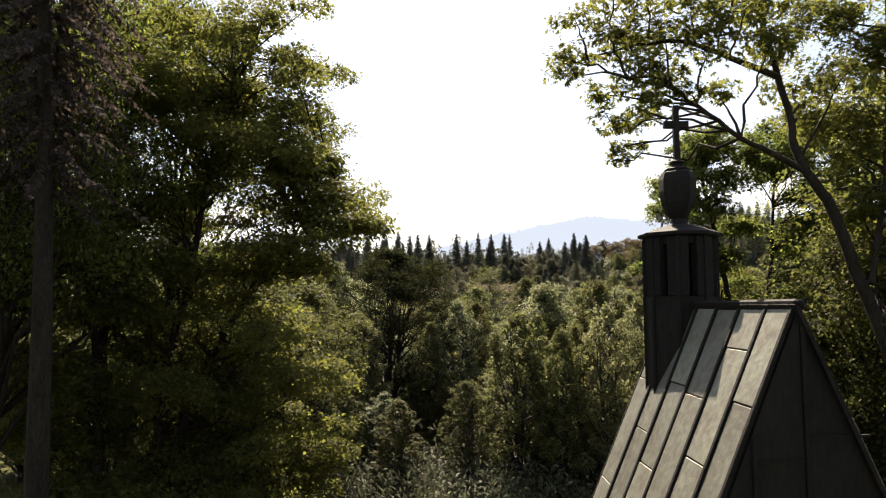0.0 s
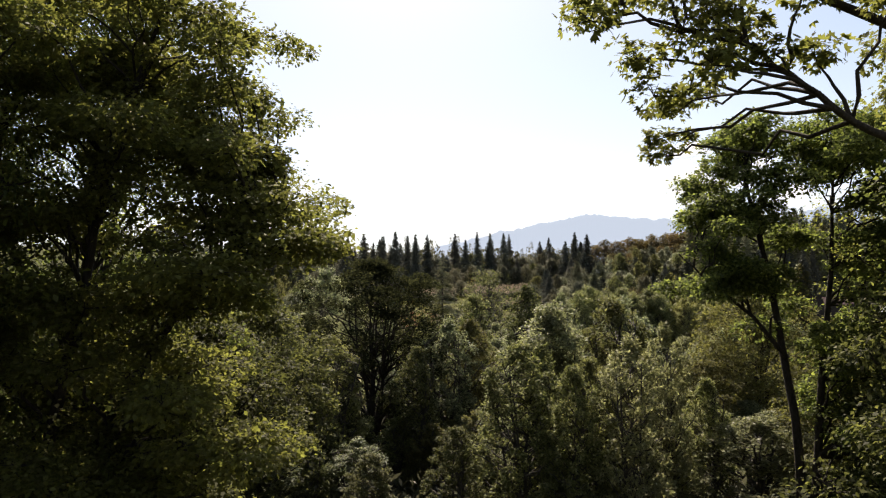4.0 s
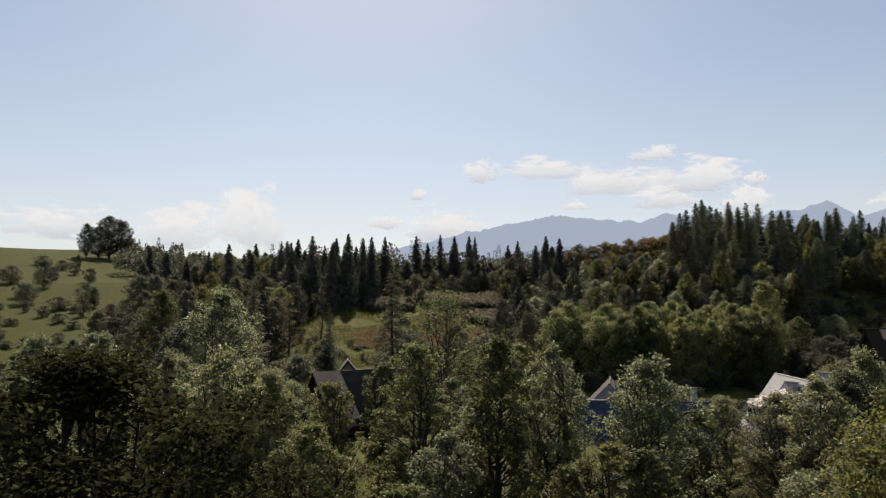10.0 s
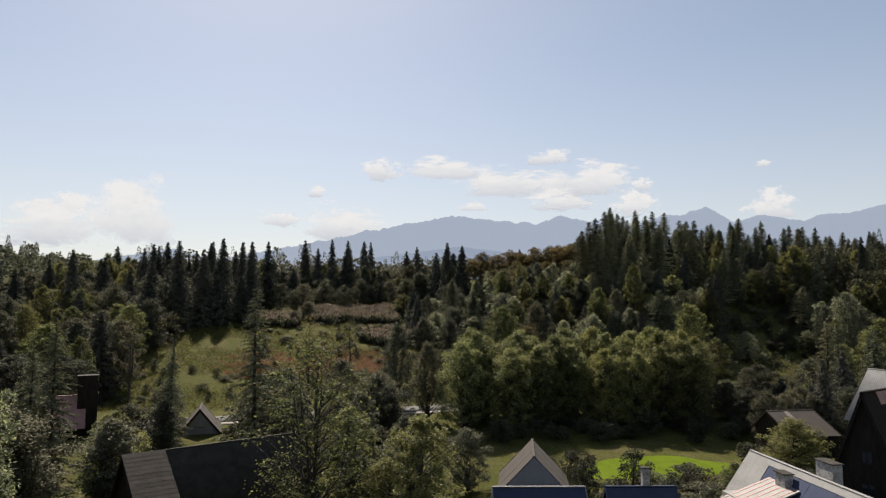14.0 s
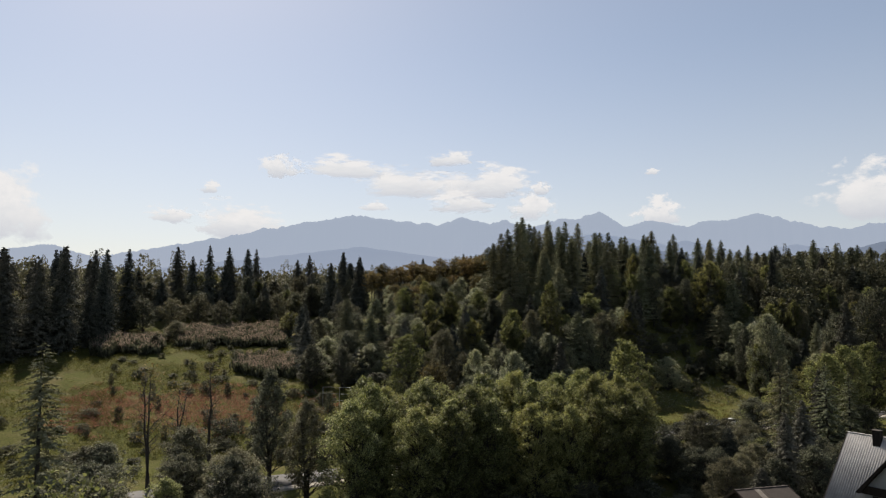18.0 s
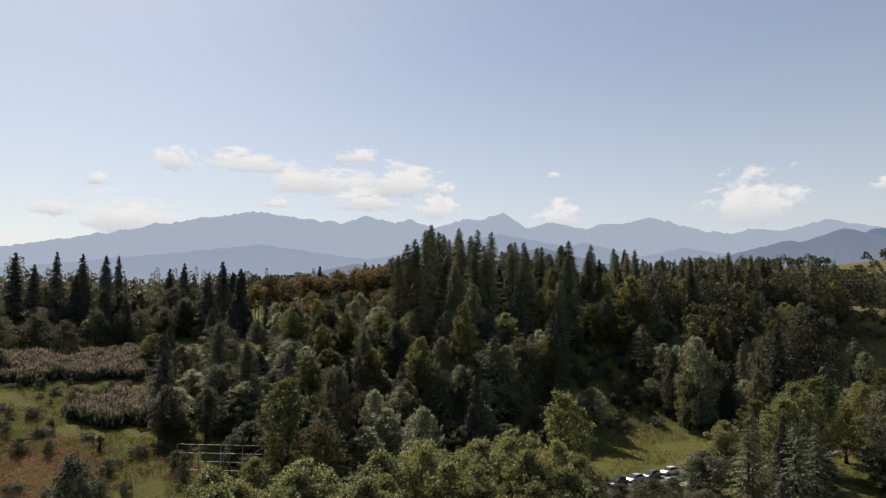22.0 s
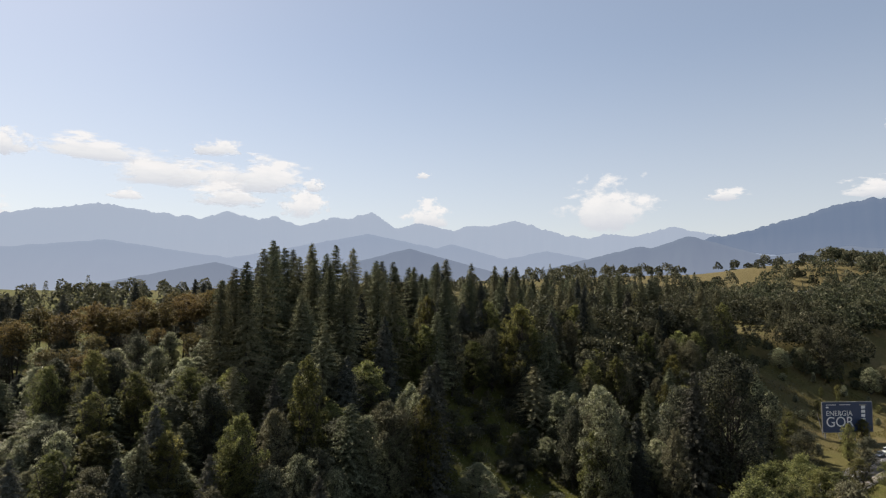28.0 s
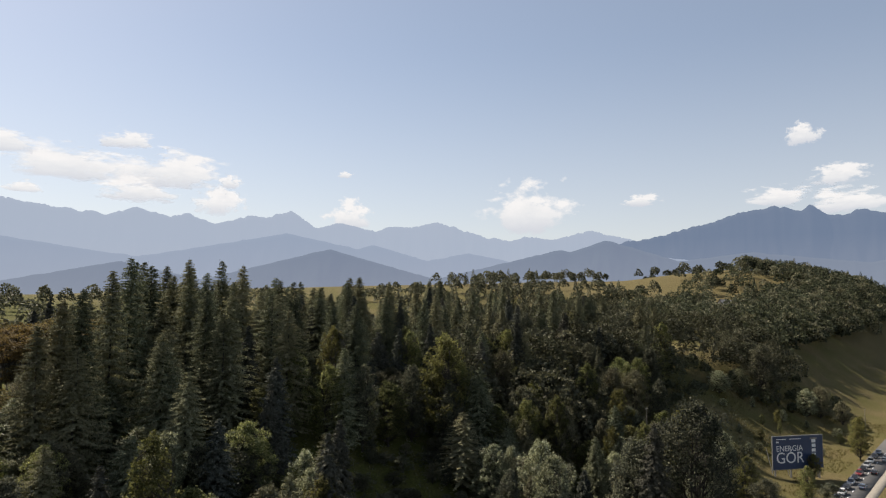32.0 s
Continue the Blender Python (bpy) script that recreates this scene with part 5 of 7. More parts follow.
def edge_clumps(seed, n, foot, zs, xs, side, width, deep, r0, r1, gap=None):
    """Leaf clumps behind an uneven outline: side -1 keeps them west of the outline x(z), +1 east of it; places from the tree's foot."""
    rng = np.random.default_rng(seed)
    out = []
    while len(out) < n:
        z = rng.uniform(zs[0], zs[-1])
        r = rng.uniform(r0, r1)
        x = np.interp(z, zs, xs) + side * (0.8 * r + width * rng.uniform(0, 1) ** 1.35)
        if gap is not None and gap[0] < x < gap[1] and gap[2] < z < gap[3]:
            continue
        out.append((x - foot[0], rng.normal(0, deep), z - foot[2], r))
    return out


LEFT_FOOT, RIGHT_FOOT, OVER_FOOT = (-10.5, 25.2, 4.0), (14.8, 33.2, 3.9), (14.0, 19.2, 4.0)
MAPLE_LEFT = Kind("maple_tree", [broadleaf(17, 21, 5.0, 2.0, 235000, 0.135, 0, 3, 0.75, 0.35, 0.5, 0.75, True, False,
                                           edge_clumps(5, 280, LEFT_FOOT, [6, 7.6, 11, 12.2, 13.9, 15.2, 16, 16.7, 18.1, 18.8, 20.3, 22.2, 24.5], [-3.9, -3.5, -3.5, -4.7, -4.9, -3.7, -2.0, -1.8, -2.8, -4.1, -3.4, -3.9, -4.2], -1, 10.5, 1.9, 0.7, 1.3, (-9.3, -7.4, 15.0, 17.2)),
                                           [[(0, 0, 0), (0, 0, 3.6), (0.2, 0.1, 7), (0.9, 0, 10), (1.6, -0.3, 13.5), (2.4, -0.2, 16.7), (3.0, 0.2, 19.5)], [(0.1, 0.2, 0), (0.4, 0.3, 3.6), (1.6, 0.5, 7), (3.2, 0.6, 10), (4.9, 0.3, 11.6), (6.6, 0.2, 12.6)],
                                            [(-2.6, 1.0, 0), (-2.8, 1.2, 8), (-2.4, 1.0, 14), (-2.0, 1.4, 20)], [(-1.6, -1.0, 0), (-1.9, -0.8, 7), (-2.9, -0.6, 13), (-3.6, -0.2, 19)]])],
                  LEAF_MAPLE, BARK_DARK, "leafy maple with dark forking trunks and layered branches", "tree", "trees round the chapel")
MAPLE_RIGHT = Kind("maple_tree", [broadleaf(18, 19, 5.0, 2.0, 190000, 0.14, 0, 3, 0.75, 0.35, 0.5, 0.75, True, False,
                                            edge_clumps(6, 150, RIGHT_FOOT, [6, 12, 14, 15.3, 16.3, 17.9, 18.8, 20.4, 22.5], [16.0, 15.0, 12.0, 10.0, 10.4, 10.4, 10.7, 11.2, 13.6], 1, 10.0, 1.3, 0.7, 1.35),
                                            [[(0, 0, 0), (-0.2, 0, 6), (-0.8, 0.2, 11), (-1.6, 0.1, 15), (-1.9, 0, 17.4)], [(0.3, 0.3, 0), (1.0, 0.4, 6), (1.8, 0.5, 12), (2.2, 0.5, 16.5)], [(-0.4, 0, 8.4), (-1.8, -0.3, 10.0), (-3.4, -0.2, 11.4), (-4.6, 0, 12.6)]])],
                   LEAF_MAPLE, BARK_DARK, "broad maple with dark layered branches beside the chapel", "tree", "trees round the chapel")
OVER_CLUMPS = [(3.3, 19.5, 0.45), (3.8, 20.4, 0.6), (4.0, 21.5, 0.6), (4.7, 21.9, 0.7), (4.7, 20.6, 0.7), (4.6, 19.4, 0.6), (4.9, 18.6, 0.5), (5.5, 18.7, 0.5), (5.6, 19.7, 0.7), (5.6, 21.0, 0.8), (6.4, 20.9, 0.8), (6.6, 19.8, 0.65), (6.2, 19.1, 0.45), (7.0, 19.2, 0.45), (7.5, 20.4, 0.8), (7.3, 21.7, 0.8), (8.2, 19.4, 0.5), (8.5, 21.4, 0.8), (9.0, 20.3, 0.65), (9.8, 20.8, 0.7), (9.6, 22.2, 0.9), (8.3, 22.6, 0.9), (6.0, 22.3, 0.9)]
MAPLE_OVER = Kind("maple_tree", [broadleaf(16, 21, 5.0, 8.0, 62000, 0.12, 0, 2, 1.15, 0.35, 0.45, 0.6, True, True,
                                           [(x - OVER_FOOT[0], 0.9 * math.sin(3.1 * x + z) - 0.5, z - OVER_FOOT[2], r) for x, z, r in OVER_CLUMPS] + [(6.15 - OVER_FOOT[0], 4.0, 18.25 - OVER_FOOT[2], 0.32), (6.3 - OVER_FOOT[0], 4.2, 18.75 - OVER_FOOT[2], 0.4), (6.7 - OVER_FOOT[0], 3.8, 18.6 - OVER_FOOT[2], 0.4), (6.5 - OVER_FOOT[0], 3.6, 19.2 - OVER_FOOT[2], 0.5), (7.0 - OVER_FOOT[0], 3.4, 19.6 - OVER_FOOT[2], 0.5)] + edge_clumps(9, 60, OVER_FOOT, [9, 13, 16, 18, 20, 23.5], [13.0, 12.2, 11.6, 11.0, 10.4, 10.2], 1, 6.5, 1.5, 0.7, 1.2),
                                           [[(0, 0, 0), (-0.6, 0, 6), (-1.9, 0, 9.5), (-2.85, 0, 12.2), (-3.55, 0, 13.2), (-3.85, 0, 14.4), (-4.25, 0.1, 16.7), (-4.7, 0.2, 18.4), (-5.2, 0.3, 20.0)], [(-3.5, 0, 13.1), (-4.6, -0.2, 13.6), (-5.45, -0.3, 14.0), (-6.7, -0.4, 14.9), (-7.6, -0.4, 15.7), (-8.6, -0.4, 15.7)],
                                            [(-4.15, 0, 15.9), (-5.6, -0.2, 16.4), (-7.0, -0.3, 16.9), (-8.4, -0.4, 16.7), (-9.8, -0.4, 16.3)], [(-1.7, 0, 9.8), (-0.9, 0.3, 13), (-0.4, 0.5, 19)]])],
                  LEAF_MAPLE, BARK_DARK, "tall maple with a long bough overhanging the chapel", "tree", "trees round the chapel")
MAPLE_LOW = Kind("maple_tree", [broadleaf(14, 12, 5.0, 0.8, 46000, 0.16, 70, 3, 0.95, 0.3, 0.45, 0.9)], LEAF_LOW, BARK_DARK, "young maple with yellow-green leaves coloured darker for shade", "tree", "trees round the chapel")
LARCH_BARE = Kind("larch_tree", [conifer(15, 26, 3.4, 0.4, 8, 22, 0.75, 0.46, 0.5, 0.24, 0.45)], NEEDLE_BROWN, BARK_DARK, "tall dark larch with hanging brownish twigs", "larch", "trees round the chapel")
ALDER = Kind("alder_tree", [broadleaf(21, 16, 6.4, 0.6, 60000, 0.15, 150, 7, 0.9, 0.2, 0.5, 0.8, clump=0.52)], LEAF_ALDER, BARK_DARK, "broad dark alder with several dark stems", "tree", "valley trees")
WILLOW = Kind("willow_tree", [broadleaf(31, 14, 4.0, 1.5, 22000, 0.17, 120, 5, 1.5, 0.1, 0.45, 0.6, taper=0.15, clump=0.55), broadleaf(32, 14, 3.3, 1.5, 18000, 0.17, 105, 4, 1.6, 0.1, 0.42, 0.6, taper=0.2, clump=0.58),
                              broadleaf(33, 14, 4.5, 1.2, 24000, 0.17, 130, 6, 1.45, 0.1, 0.46, 0.6, taper=0.12, clump=0.52)], LEAF_WILLOW, BARK, "grey-green willow with airy upright branches", "willow", "valley trees")
BIRCH = Kind("birch_tree", [broadleaf(41, 14, 2.8, 1.8, 15000, 0.17, 95, 3, 1.6, 0.3, 0.4, 0.6, taper=0.3, clump=0.58), broadleaf(42, 14, 3.3, 1.6, 17000, 0.17, 105, 4, 1.55, 0.3, 0.42, 0.6, taper=0.25, clump=0.55)],
             LEAF_BRIGHT, BARK, "slender light green birch with thin stems", "birch", "valley trees")
# middle distance
ROUND = Kind("willow_tree", [broadleaf(51, 15, 5.2, 0.4, 26000, 0.22, 150, 6, 1.5, 0.1, 0.52, 0.8, taper=0.08, clump=0.6), broadleaf(52, 15, 4.5, 0.4, 24000, 0.22, 140, 5, 1.55, 0.1, 0.5, 0.8, taper=0.1, clump=0.6)],
             LEAF_OSIER, BARK, "rounded grey-green willow beside the road", "willow", "roadside trees")
SALLOW = Kind("sallow_tree", [broadleaf(55, 15, 5.2, 0.8, 20000, 0.23, 120, 5, 1.5, 0.1, 0.48, 0.8, taper=0.15, clump=0.62), broadleaf(56, 15, 4.2, 1.0, 17000, 0.23, 105, 4, 1.6, 0.1, 0.44, 0.8, taper=0.2, clump=0.64)],
              LEAF_SALLOW, BARK, "silvery grey-green sallow at the edge of the wood", "willow", "sallows on the slope")
DARK = Kind("broadleaf_tree", [broadleaf(61, 16, 5.0, 1.5, 16000, 0.26, 115, 3, 1.5, 0.2, 0.48, 0.8, clump=0.64), broadleaf(62, 16, 4.2, 1.8, 14000, 0.26, 100, 3, 1.6, 0.2, 0.43, 0.8, taper=0.18, clump=0.66), broadleaf(63, 16, 5.8, 1.0, 18000, 0.26, 130, 4, 1.45, 0.2, 0.5, 0.8, clump=0.6)],
            LEAF_DARK, BARK, "dark green broadleaved tree in the wood", "tree", "wood on the slope")
ASH = Kind("ash_tree", [broadleaf(71, 18, 4.4, 2.5, 13000, 0.26, 100, 3, 1.55, 0.2, 0.43, 0.8, taper=0.2, clump=0.66), broadleaf(72, 18, 5.2, 2.0, 15000, 0.26, 115, 3, 1.5, 0.2, 0.46, 0.8, taper=0.12, clump=0.62)],
           LEAF_BRIGHT, BARK, "light green ash with sunlit leaf tufts", "ash", "wood on the slope")
ASH_OPEN = Kind("ash_tree", [broadleaf(73, 21, 6.4, 3.0, 5600, 0.3, 84, 6, 1.0, 0.2, 0.45, 0.7)], LEAF_BRIGHT, BARK, "open many-stemmed ash with yellowing leaf tufts", "ash", "valley trees")
OAK = Kind("oak_tree", [broadleaf(81, 17, 4.2, 9.5, 4600, 0.3, 34, 2, 0.9, 0.2, 0.5, 0.9), broadleaf(82, 17, 3.6, 10.5, 4000, 0.3, 30, 2, 0.9, 0.2, 0.5, 0.9)],
           LEAF_BROWN, BARK, "tall tree with browning crown over bare trunks", "tree", "browning trees on the plateau")
THIN = Kind("bare_tree", [broadleaf(91, 19, 3.2, 6.0, 420, 0.34, 28, 2, 1.2, 0.2, 0.45, 0.6), broadleaf(92, 19, 2.6, 7.0, 300, 0.34, 26, 1, 1.3, 0.2, 0.45, 0.5)],
            LEAF_BROWN, BARK, "thin tree with sparse leaves and dark stems", "tree", "sparse trees in the meadow")
SPRUCE = Kind("spruce_tree", [conifer(101, 24, 5.4, 0.44, 9, 11, 0.42, 0.03, 0.4, 0.58, 0.74), conifer(102, 24, 4.8, 0.44, 9, 11, 0.5, 0.04, 0.45, 0.58, 0.7), conifer(103, 24, 6.0, 0.46, 9, 11, 0.38, 0.03, 0.45, 0.58, 0.78)],
              NEEDLE, BARK, "dark green spruce with drooping boughs", "spruce", "spruces of the wood")
LARCH = Kind("larch_tree", [conifer(111, 28, 6.8, 0.5, 10, 14, 0.24, 0.08, 0.5, 0.42, 0.64), conifer(112, 28, 6.2, 0.52, 10, 14, 0.2, 0.1, 0.5, 0.42, 0.6), conifer(113, 28, 7.4, 0.5, 10, 14, 0.28, 0.08, 0.5, 0.42, 0.68)],
             NEEDLE_LARCH, BARK, "tall olive-green larch on the slope", "larch", "larches of the wood")
LARCH_THIN = Kind("larch_tree", [conifer(114, 26, 5.0, 0.6, 6, 15, 0.42, 0.06, 0.55, 0.4, 0.72)], NEEDLE_LARCH, BARK, "slender olive-green larch with thin hanging twigs", "larch", "larches by the road")
SHRUB = Kind("shrub", [shrub(121, 4, 2.6, 3000, 0.22), shrub(122, 4, 2.2, 2700, 0.22), shrub(123, 3.4, 3.0, 3200, 0.22)], LEAF_SHRUB, BARK, "rounded green shrub in rough grass", "shrub", "shrubs on the slope", "foliage")
BALL = Kind("hornbeam_tree", [broadleaf(131, 9, 3.7, 0.3, 7000, 0.27, 52, 3, 1.1, 0.1, 0.46, 1.3, False)], LEAF_DARK, BARK, "small rounded dark tree on the plateau edge", "tree", "round trees on the plateau")

TREES = [
    (MAPLE_BIG, 1, -15.5, 21.5, 24, 0.85), (MAPLE_BIG, 0, -13.3, 31.5, 25, 0.8), (MAPLE_BIG, 1, -20, 28, 24, 0.9), (MAPLE_LOW, 0, -8.5, 40, 11, 0.9), (LARCH_BARE, 0, -9.6, 16.0, 27, 1.0), (MAPLE_BIG, 1, -13.8, 20.5, 25, 0.62),
    (MAPLE_BIG, 1, 22, 31, 20, 0.8), (MAPLE_LOW, 0, 19.5, 37, 10, 0.8), (MAPLE_BIG, 0, 20, 22, 22, 0.85), (MAPLE_LOW, 0, 14.5, 23, 12, 0.8), (MAPLE_LOW, 0, -9, 33, 10, 0.9), (MAPLE_LOW, 0, 27, 62, 15.6, 1.15), (MAPLE_LOW, 0, 21, 60, 9, 1.0)]
HEIGHT = {ASH_OPEN: (21,), MAPLE_OVER: (21,), MAPLE_BIG: (24, 22), MAPLE_LOW: (12,), LARCH_BARE: (26,), ALDER: (16,), WILLOW: (14, 14, 14), BIRCH: (14, 14), ROUND: (15, 15), SALLOW: (15, 15), DARK: (16, 16, 16), ASH: (18, 18), OAK: (17, 17), THIN: (19, 19),
          SPRUCE: (24, 24, 24), LARCH: (28, 28, 28), LARCH_THIN: (26,), SHRUB: (4, 4, 3.4), BALL: (9,)}


def plant(rows):
    for kind, v, x, y, h, r in rows:
        kind.grow(x, y, h / HEIGHT[kind][v], r, v)


plant(TREES)
for kind, (x, y, z) in ((MAPLE_OVER, OVER_FOOT), (MAPLE_RIGHT, RIGHT_FOOT), (MAPLE_LEFT, LEFT_FOOT)):
    kind.grow(x, y, 1.0, 1.0, 0, 0.0)
plant([(WILLOW, 0, -12, 104, 14, 1.1), (WILLOW, 2, -20, 108, 14, 1.1), (BIRCH, 0, 1.5, 103, 13.5, 1.2), (WILLOW, 1, 8, 100, 12, 1.1), (BIRCH, 1, -4, 98, 8, 0.9), (WILLOW, 2, 35, 91, 12, 1.1)])
plant([
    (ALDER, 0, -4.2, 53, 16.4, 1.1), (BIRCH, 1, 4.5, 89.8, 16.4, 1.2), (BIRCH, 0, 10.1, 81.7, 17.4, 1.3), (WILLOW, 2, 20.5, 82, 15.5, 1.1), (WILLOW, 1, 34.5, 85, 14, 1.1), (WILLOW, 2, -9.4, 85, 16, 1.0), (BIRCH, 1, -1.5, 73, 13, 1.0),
    (WILLOW, 0, -21, 81, 14.5, 1.0), (WILLOW, 1, 16, 101, 13.5, 1.1), (WILLOW, 0, 26, 96, 11.5, 1.0), (WILLOW, 0, 40, 90, 14, 1.1), (BIRCH, 0, 47, 88, 13, 1.1), (BIRCH, 0, 14.5, 66, 12.5, 1.1), (WILLOW, 2, 27, 69, 12, 1.0), (WILLOW, 0, 42, 76, 13, 1.2)])
plant([
    (WILLOW, 1, -17, 96, 15, 1.0), (WILLOW, 2, -30, 74, 13, 1.1), (WILLOW, 0, -36, 90, 14, 1.1), (WILLOW, 2, 48, 93, 11.5, 1.0), (BIRCH, 1, -13, 68, 12, 1.0), (WILLOW, 1, 34, 66, 11, 1.0), (BIRCH, 0, 4, 63, 11.5, 1.0),
    (ROUND, 1, 19, 127, 14, 0.95), (ASH, 1, 72, 141, 9.5, 0.95), (ROUND, 0, 77, 147, 8, 0.7), (WILLOW, 1, -27, 106, 16.5, 1.1), (WILLOW, 2, -37, 112, 16, 1.0), (WILLOW, 0, -27, 122, 12, 0.9), (BIRCH, 0, 2, 117, 9, 0.9), (WILLOW, 2, 54, 104, 9, 0.8)])
plant([
    (ASH_OPEN, 0, 9, 132, 21.5, 1.0), (THIN, 0, -25.6, 203.6, 20, 1.0), (THIN, 1, -18, 205, 21, 1.0), (LARCH_THIN, 0, 0.8, 168, 26.5, 1.35), (LARCH_THIN, 0, -24.5, 160, 22.5, 1.1), (LARCH_THIN, 0, -28.5, 164, 18, 1.0), (DARK, 1, -31, 168, 12, 1.0), (THIN, 0, 9, 202, 20, 1.0), (THIN, 1, 18.2, 217.8, 19, 1.0),
    (THIN, 0, 13, 212, 16, 1.0), (DARK, 1, 27, 201, 18, 0.9), (DARK, 1, 31, 188, 15, 0.9), (LARCH_THIN, 0, -12, 172, 17, 0.7), (DARK, 0, -46, 165, 15, 1.0), (SPRUCE, 0, -42, 176, 18, 0.8)])
plant([
    (ROUND, 0, 43, 190, 16, 1.05), (ROUND, 1, 51, 193, 17, 1.2), (ROUND, 0, 60, 191, 17.5, 1.2), (ROUND, 1, 68, 196, 17, 1.25), (ROUND, 0, 76, 195, 16.5, 1.15), (ROUND, 1, 83, 197, 17, 1.1), (ROUND, 0, 55, 184, 17, 1.0), (ROUND, 1, 66, 185, 17.5, 1.0), (ROUND, 0, 78, 187, 16.5, 1.0), (ASH, 1, 90, 194, 22.5, 1.1),
    (OAK, 0, 59, 213, 17, 0.9), (SALLOW, 1, 72, 204, 20, 1.0), (SALLOW, 0, 174, 243, 26, 1.2), (ASH, 0, 50, 214, 13, 0.8), (THIN, 0, 110, 218, 12, 1.1), (LARCH_THIN, 0, 112, 180, 21, 1.1), (LARCH_THIN, 0, 118, 184, 20, 1.1), (LARCH_THIN, 0, 124, 181, 19.5, 1.1), (SPRUCE, 1, 128, 186, 18, 0.8), (LARCH_THIN, 0, 132, 183, 18, 1.0)])
plant([
    (ASH, 1, 136, 191, 20, 1.1), (ASH, 0, 143, 194, 19, 1.1), (SPRUCE, 0, 108, 172, 16, 0.8), (SPRUCE, 1, 101, 169, 15, 0.75), (ROUND, 0, 152, 200, 20, 1.2), (ASH, 1, 163, 203, 20, 1.2), (ROUND, 0, 187, 208, 17, 0.9),
    (ASH, 0, 176, 205, 14, 1.0), (DARK, 2, 205, 231, 34, 1.7), (SPRUCE, 2, 196, 235, 30, 1.2), (DARK, 0, 199, 240, 26, 1.3), (DARK, 2, 188, 255, 20, 1.25), (SPRUCE, 2, 140, 279, 19, 0.9), (SPRUCE, 0, 87, 266, 17, 0.8), (ASH, 0, 112, 262, 27, 1.0), (ASH, 1, 97, 256, 21, 0.9)])
plant([
    (ASH, 1, 189, 283, 26, 1.35), (ASH, 0, 196, 290, 23, 1.3), (LARCH, 0, 158, 306, 24, 0.9), (LARCH, 1, 166, 312, 26, 0.9), (LARCH, 2, 176, 318, 25, 0.9), (LARCH, 0, 232, 338, 28, 0.9), (LARCH, 1, 246, 346, 29, 0.95), (LARCH, 2, 260, 354, 30, 0.95), (SALLOW, 1, 184.4, 253, 24, 1.5), (SALLOW, 1, 119, 273, 18, 1.0), (SPRUCE, 0, 136, 256.6, 27, 1.0), (SPRUCE, 2, 106.6, 264, 22, 0.9), (SALLOW, 1, 126, 257, 14, 0.9), (SALLOW, 0, 176, 262, 7, 0.7),
    (SALLOW, 0, 150, 251, 4, 0.4), (SPRUCE, 1, 143, 263, 25, 1.0), (ASH, 0, 228, 212.5, 9.5, 0.9), (ASH, 1, 217, 213, 8, 0.8), (DARK, 2, 244, 231, 11.5, 0.85), (ROUND, 0, 236, 229, 6, 0.6), (ROUND, 1, 222, 234, 8, 0.7), (ASH, 0, 240, 210, 8, 0.75), (SALLOW, 0, 145, 252, 10, 0.9), (SALLOW, 1, 112, 252, 13, 0.9)])
plant([(WILLOW, 1, 14.7, 86, 16.2, 1.0), (BIRCH, 1, -1.7, 84.6, 14, 1.0), (WILLOW, 0, -6.4, 87, 14.4, 0.9), (WILLOW, 2, 42.4, 91, 15.5, 1.0), (ASH, 1, -38.8, 154, 21, 1.0), (WILLOW, 2, -8.2, 108, 11, 0.9), (WILLOW, 1, 20.2, 104, 11.5, 0.95), (WILLOW, 0, 34.3, 100, 10.4, 0.9), (SALLOW, 1, -38.9, 130, 15.5, 1.0), (SALLOW, 0, -31, 140, 11, 0.9), (DARK, 0, -52, 176, 15, 1.0), (DARK, 2, -60, 188, 15, 1.1), (DARK, 1, -70, 200, 15, 1.0)])
plant([(WILLOW, 2, -19.4, 121, 21.5, 1.5), (DARK, 1, -15, 112, 13, 1.0), (DARK, 0, -26, 126, 17, 1.1), (DARK, 2, -20, 133, 15, 1.2), (DARK, 1, -15, 152, 11, 1.0), (ROUND, 1, 14, 152, 12, 0.9)])
plant([(SALLOW, 1, 91.2, 300.1, 6.7, 1.0), (SALLOW, 0, 87.6, 293.2, 9.1, 0.9), (SALLOW, 1, 92.0, 281.3, 9.4, 0.9), (SALLOW, 0, 101.5, 289.2, 10.6, 0.9)])
plant([
    (ASH, 0, 116.5, 225, 13, 1.0), (ROUND, 0, 140, 207, 12, 0.8), (ASH, 1, 149.5, 207, 15.5, 0.95), (ASH, 1, 175.4, 200, 18, 1.0), (DARK, 0, 172, 194.5, 18, 1.0), (SALLOW, 1, 86.8, 236.7, 12.5, 1.0), (ROUND, 1, 131, 206.5, 6.6, 0.6), (DARK, 0, 109.2, 238.3, 8.5, 0.9),
    (DARK, 2, 122.5, 245, 9.5, 0.9), (DARK, 1, 98, 238, 9, 0.9), (DARK, 0, 128, 240, 7, 0.8), (DARK, 2, 70, 246, 8, 0.9), (ASH, 1, 339.7, 232.5, 15, 0.8), (ASH, 0, 352, 236, 12, 0.7), (DARK, 2, 366, 272, 24, 1.3), (DARK, 0, 392, 258, 14, 1.0), (SALLOW, 0, 384, 261, 12, 0.9), (DARK, 1, 401, 252, 10, 1.0), (SALLOW, 1, 352, 276, 11, 0.9), (SALLOW, 0, 338, 279, 9, 0.9), (SPRUCE, 1, 78, 252, 19, 0.9), (SPRUCE, 0, 66, 256, 18, 0.9), (SPRUCE, 2, 92, 255, 16, 0.8), (LARCH, 1, 84, 262, 15, 0.7)])
